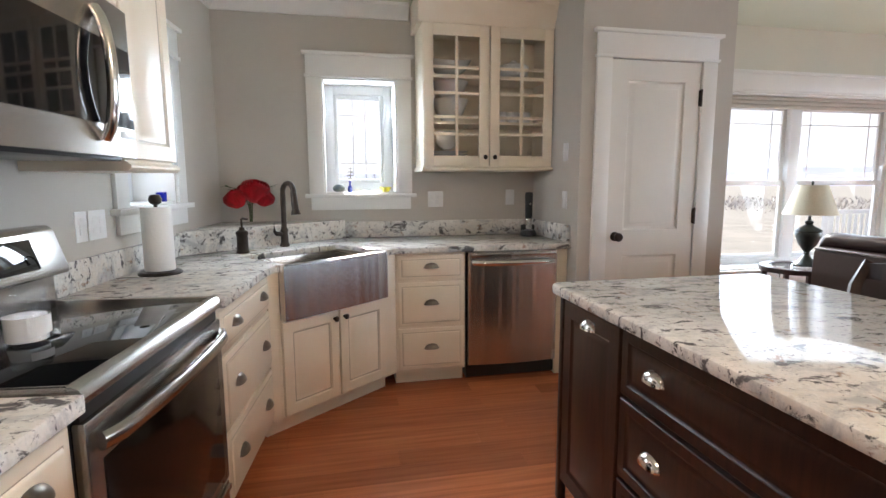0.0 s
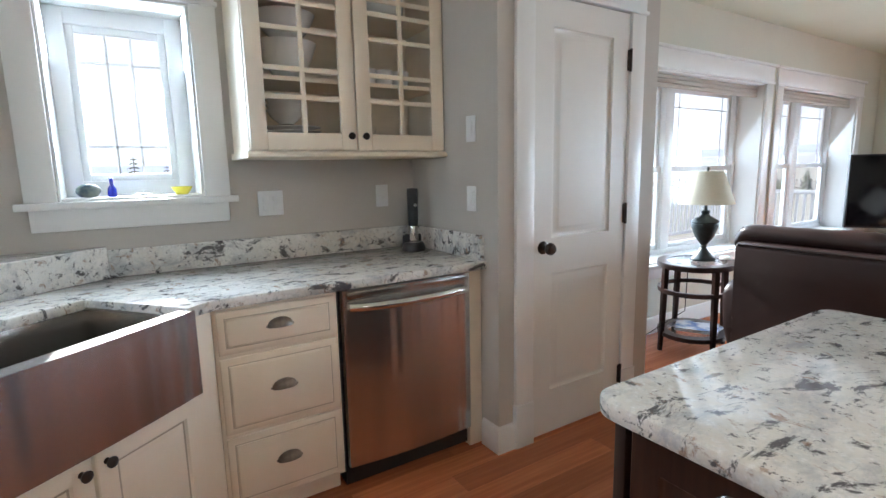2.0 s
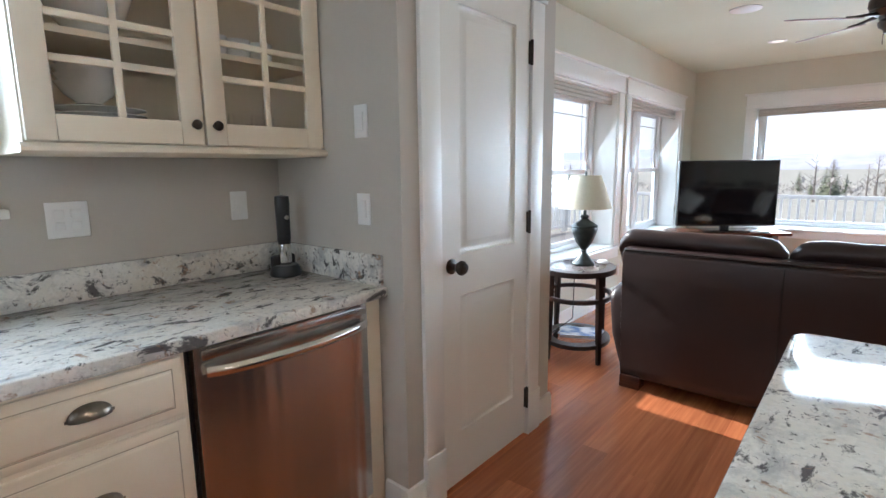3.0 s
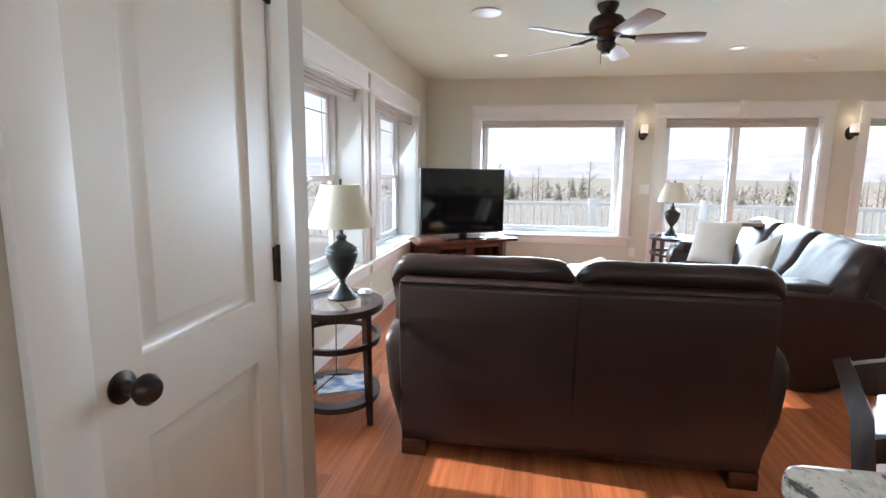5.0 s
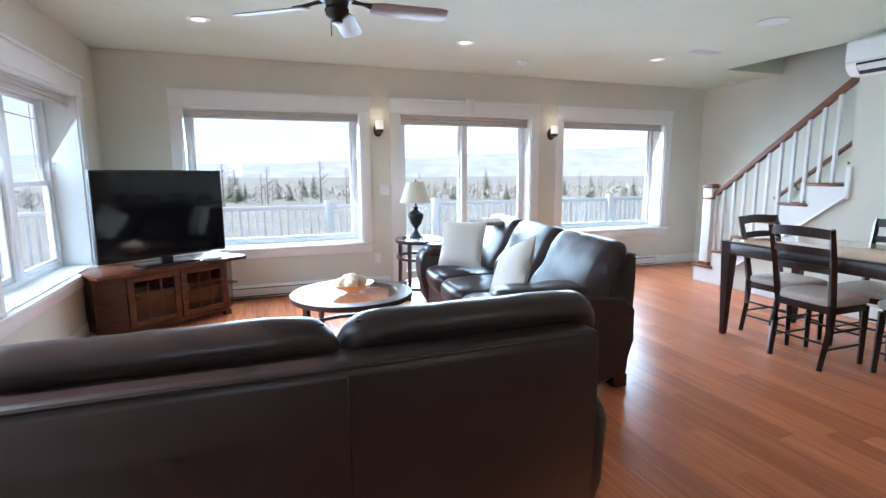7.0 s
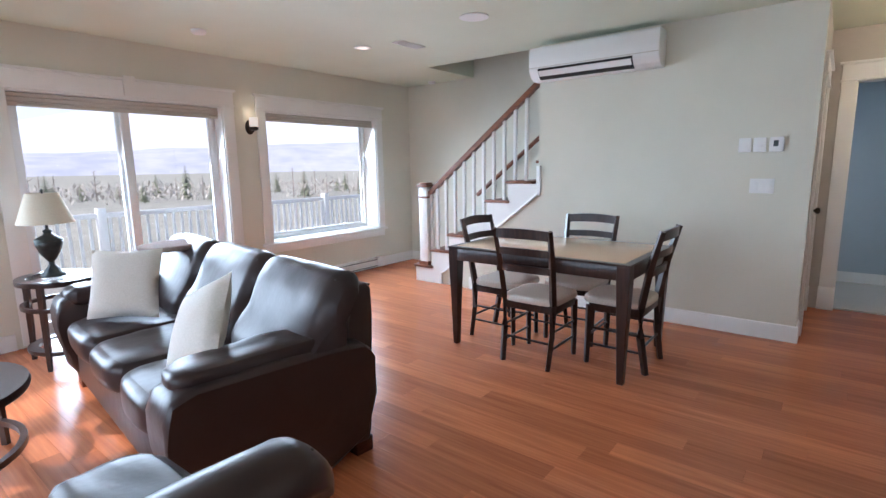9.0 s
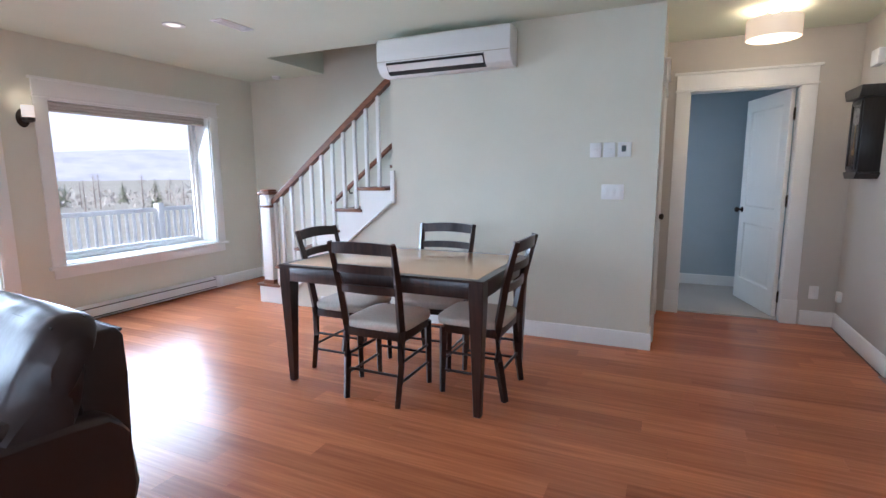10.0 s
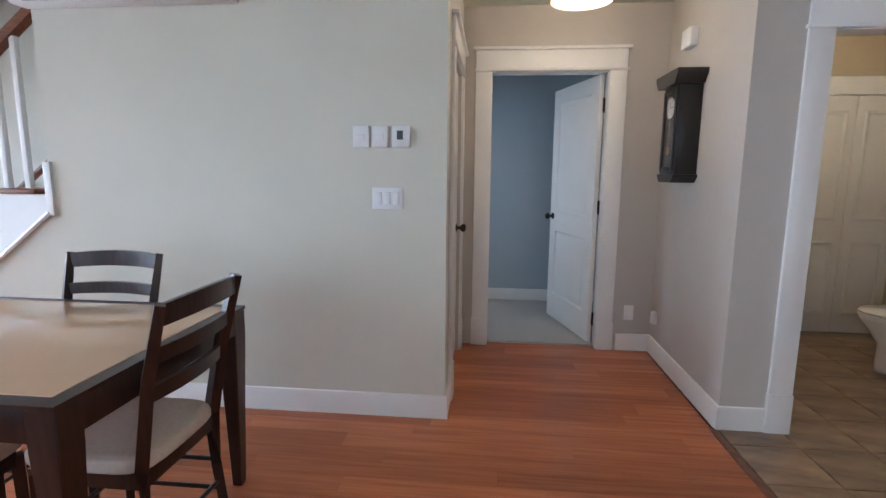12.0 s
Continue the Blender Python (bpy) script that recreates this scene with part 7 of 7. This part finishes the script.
conifers = [finish("crown", conifer_mesh(6.0, s), M_CONIF, 0) for s in (1, 2, 3)]
bares = [finish("crown", bare_mesh(6.0, s), M_BARE, 0) for s in (4, 5)]
trunk_c = finish("trunk", tube([(0, 0, -0.5), (0, 0, 2), (0, 0, 5.8)], [0.13, 0.10, 0.02], 8), M_BARK)
rnd = random.Random(21)
for i in range(130):
    a = radians(rnd.uniform(-55, 32))
    r = rnd.uniform(45, 115)
    x, y = 4 + r * math.cos(a), r * math.sin(a)
    s = rnd.uniform(0.38, 0.72) * (1.25 if rnd.random() < 0.1 else 1.0)
    z = -0.6 - 0.03 * (r - 12)
    if rnd.random() < 0.32:
        tree(None, trunk_c, x, y, z, s, "conifer", "dark green conifer beyond the deck", conifers[i % 3])
    else:
        tree(None, trunk_c, x, y, z, s * 1.0, "bare_tree", "leafless grey-brown tree beyond the deck", bares[i % 2])
for i, (x, y, s) in enumerate(((-3.2, 24, 0.95), (-1.6, 27, 0.7), (0.6, 30, 0.6), (2.2, 33, 0.55), (-5, 26, 0.8), (7, 48, 0.6), (12, 52, 0.7), (3.5, 55, 0.6), (17, 60, 0.8), (22, 50, 0.7))):
    z = -0.6 - 0.03 * max(0, math.hypot(x - 4, y) - 12)
    tree(None, trunk_c, x, y, z, s, "conifer", "dark green conifer in the yard", conifers[i % 3])

bm = bmesh.new()
for i in range(1500):
    a, r = radians(rnd.uniform(-60, 110)), rnd.uniform(55, 118)
    x, y, g = 4 + r * math.cos(a), r * math.sin(a), -0.6 - 0.03 * (r - 12)
    h = rnd.uniform(0.6, 2.6)
    for j in range(13):
        b = rnd.uniform(0, 2 * math.pi)
        o = Vector((x + rnd.uniform(-1, 1) * h * 0.6, y + rnd.uniform(-1, 1) * h * 0.6, g + h * rnd.uniform(0.0, 0.8)))
        leaf_mesh(bm, o, o + Vector((0.16 * h * math.cos(b), 0.16 * h * math.sin(b), 0.30 * h * rnd.uniform(0.2, 1.2))), 0.045 * h)
structure("far_brush", bm, M_BARE, "grey-brown leafless brush at the edge of the fields", "brush")["kind"] = "stuff"
# a self-lit ring stands in for bright hazy sky above the horizon
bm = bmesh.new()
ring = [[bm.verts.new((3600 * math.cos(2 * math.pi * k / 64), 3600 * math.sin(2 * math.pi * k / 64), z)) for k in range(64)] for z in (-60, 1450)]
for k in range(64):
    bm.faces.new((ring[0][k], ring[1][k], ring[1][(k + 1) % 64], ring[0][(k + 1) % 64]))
structure("backdrop_haze", bm, M_HAZE, "pale glowing ring standing in for hazy sky along the horizon", "sky")

# deck and railing
deck = thing("deck", "grey weathered timber deck outside the windows", "deck")
tagged(deck, kind="structure")
part("frame", cbox(XE + 0.31, 10.9, -7.0, 7.0, -0.60, -0.13), M_DECK, deck)
for i in range(20):
    x = XE + 0.32 + 0.13 * i
    part("board", cbox(x, x + 0.122, -7.0, 7.0, -0.129, -0.10), M_DECK, deck)


def railing(p, q, label):
    """White vinyl railing between two points on the ground plane z of the points."""
    p, q = Vector(p), Vector(q)
    d = q - p
    root = thing("deck_railing", label, "railing", p, math.degrees(math.atan2(d.y, d.x)))
    ln = d.length
    part("top_rail", cbox(0, ln, -0.035, 0.035, 0.86, 0.93, 0.008), M_VINYL, root)
    part("bottom_rail", cbox(0, ln, -0.025, 0.025, 0.09, 0.15, 0.006), M_VINYL, root)
    base = bpy.data.meshes.new("baluster")
    n = int(ln / 0.125)
    me = finish("baluster", cbox(-0.018, 0.018, -0.018, 0.018, 0.15, 0.86), M_VINYL)
    for i in range(n):
        ob = new("baluster", me)
        ob.parent = root
        ob.location = (0.06 + i * 0.125, 0, 0)
    k = max(1, round(ln / 1.9))
    for i in range(k + 1):
        x = ln * i / k
        part("post", cbox(x - 0.055, x + 0.055, -0.055, 0.055, 0.0, 1.0, 0.004), M_VINYL, root)
        part("post_cap", lathe([(0.085, 1.0), (0.085, 1.02), (0.03, 1.06), (0, 1.065)], 4), M_VINYL, root)


railing((10.75, -6.9, -0.10), (10.75, 6.9, -0.10), "white vinyl railing along the edge of the deck")
railing((10.75, 6.9, -0.10), (8.1, 6.9, -0.10), "white vinyl railing across the end of the deck")
railing((-4.0, 12.0, -0.35), (7.5, 12.0, -0.35), "white vinyl fence rail across the yard")
structure("gravel_path", cbox(-6, 7.5, 5.0, 11.0, -0.605, -0.56), M_GRAVEL, "pale gravel drive beside the house", "path")


# ---------------------------------------------------------------- floor pieces
def piece_mesh(name, lx, ly, material, c=0.0008, h=0.016, top=0.0):
    vs, fs = [], []
    levels = ((top - h, 0.0), (top - c, 0.0), (top, c)) if c else ((top - h, 0.0), (top, 0.0))
    for z, i in levels:
        vs += [(i, i, z), (lx - i, i, z), (lx - i, ly - i, z), (i, ly - i, z)]
    for r in (0, 4) if c else (0,):
        for k in range(4):
            fs.append((r + k, r + (k + 1) % 4, r + 4 + (k + 1) % 4, r + 4 + k))
    fs.append((8, 9, 10, 11) if c else (4, 5, 6, 7))
    me = bpy.data.meshes.new(name)
    me.from_pydata(vs, [], fs)
    me.materials.append(material)
    return me


PW = 0.127
LENS = (0.9, 1.15, 1.4, 1.65, 1.85)
planks = {ln: piece_mesh("plank", ln - 0.0008, PW - 0.0008, M_PLANK, 0) for ln in LENS}
rnd = random.Random(8)
spots = []
y, row = YH - 0.05, 0
while y < YK - 0.01:
    x = XW - 0.7 - rnd.uniform(0, 1.2)
    x_lim = XE
    while x < x_lim:
        ln = rnd.choice(LENS)
        inside_tile = y < -1.0 and x + ln < 1.32
        spots.append((x, y, ln, inside_tile))
        x += ln
    y += PW
loose_v, loose_f = [], []


def add_loose(x0, x1, y0):
    b = len(loose_v)
    for z in (-0.016, 0.0):
        loose_v.extend([(x0, y0, z), (x1 - 0.0008, y0, z), (x1 - 0.0008, y0 + PW - 0.0008, z), (x0, y0 + PW - 0.0008, z)])
    for k in range(4):
        loose_f.append((b + k, b + (k + 1) % 4, b + 4 + (k + 1) % 4, b + 4 + k))
    loose_f.append((b + 4, b + 5, b + 6, b + 7))


near = 0
for x, y, ln, skip in spots:
    x0, x1 = max(x, XW - 0.1 * (YK - y)), min(x + ln, XE)
    if y < -1.0:
        x0 = max(x0, 1.33)
    if x1 - x0 < 0.03:
        continue
    whole = abs((x1 - x0) - ln) < 1e-6
    if whole and near < 300 and -3.4 < y < 3.0 and 0.2 < x < 6.5:
        ob = new("plank", planks[ln])
        ob.parent = floor
        ob.location = (x, y, 0)
        near += 1
    else:
        add_loose(x0, x1, y)
me = bpy.data.meshes.new("planks_rest")
me.from_pydata(loose_v, [], loose_f)
me.materials.append(M_PLANK)
ob = new("planks_rest", me)
ob.parent = floor
tagged(ob, kind="stuff")
solo("floor_transition", prism([(1.30, -0.005), (1.345, -0.005), (1.345, 0.002), (1.335, 0.006), (1.305, 0.003)], -3.15, -1.0, axis="y"), M_RAIL, "brown wooden strip between planks and tiles", "trim", kind="structure")

TS = 0.33
tile_me = piece_mesh("tile", TS - 0.006, TS - 0.006, M_TILE, 0.002, 0.010, 0.003)
for i in range(8):
    for j in range(12):
        x, y = 1.30 - TS * (i + 1) + 0.003, -1.0 - TS * (j + 1)
        if x < -1.35 or (y < -3.3 and x > 1.2):
            continue
        ob = new("tile", tile_me)
        ob.parent = tile_floor
        ob.location = (x, y, 0)
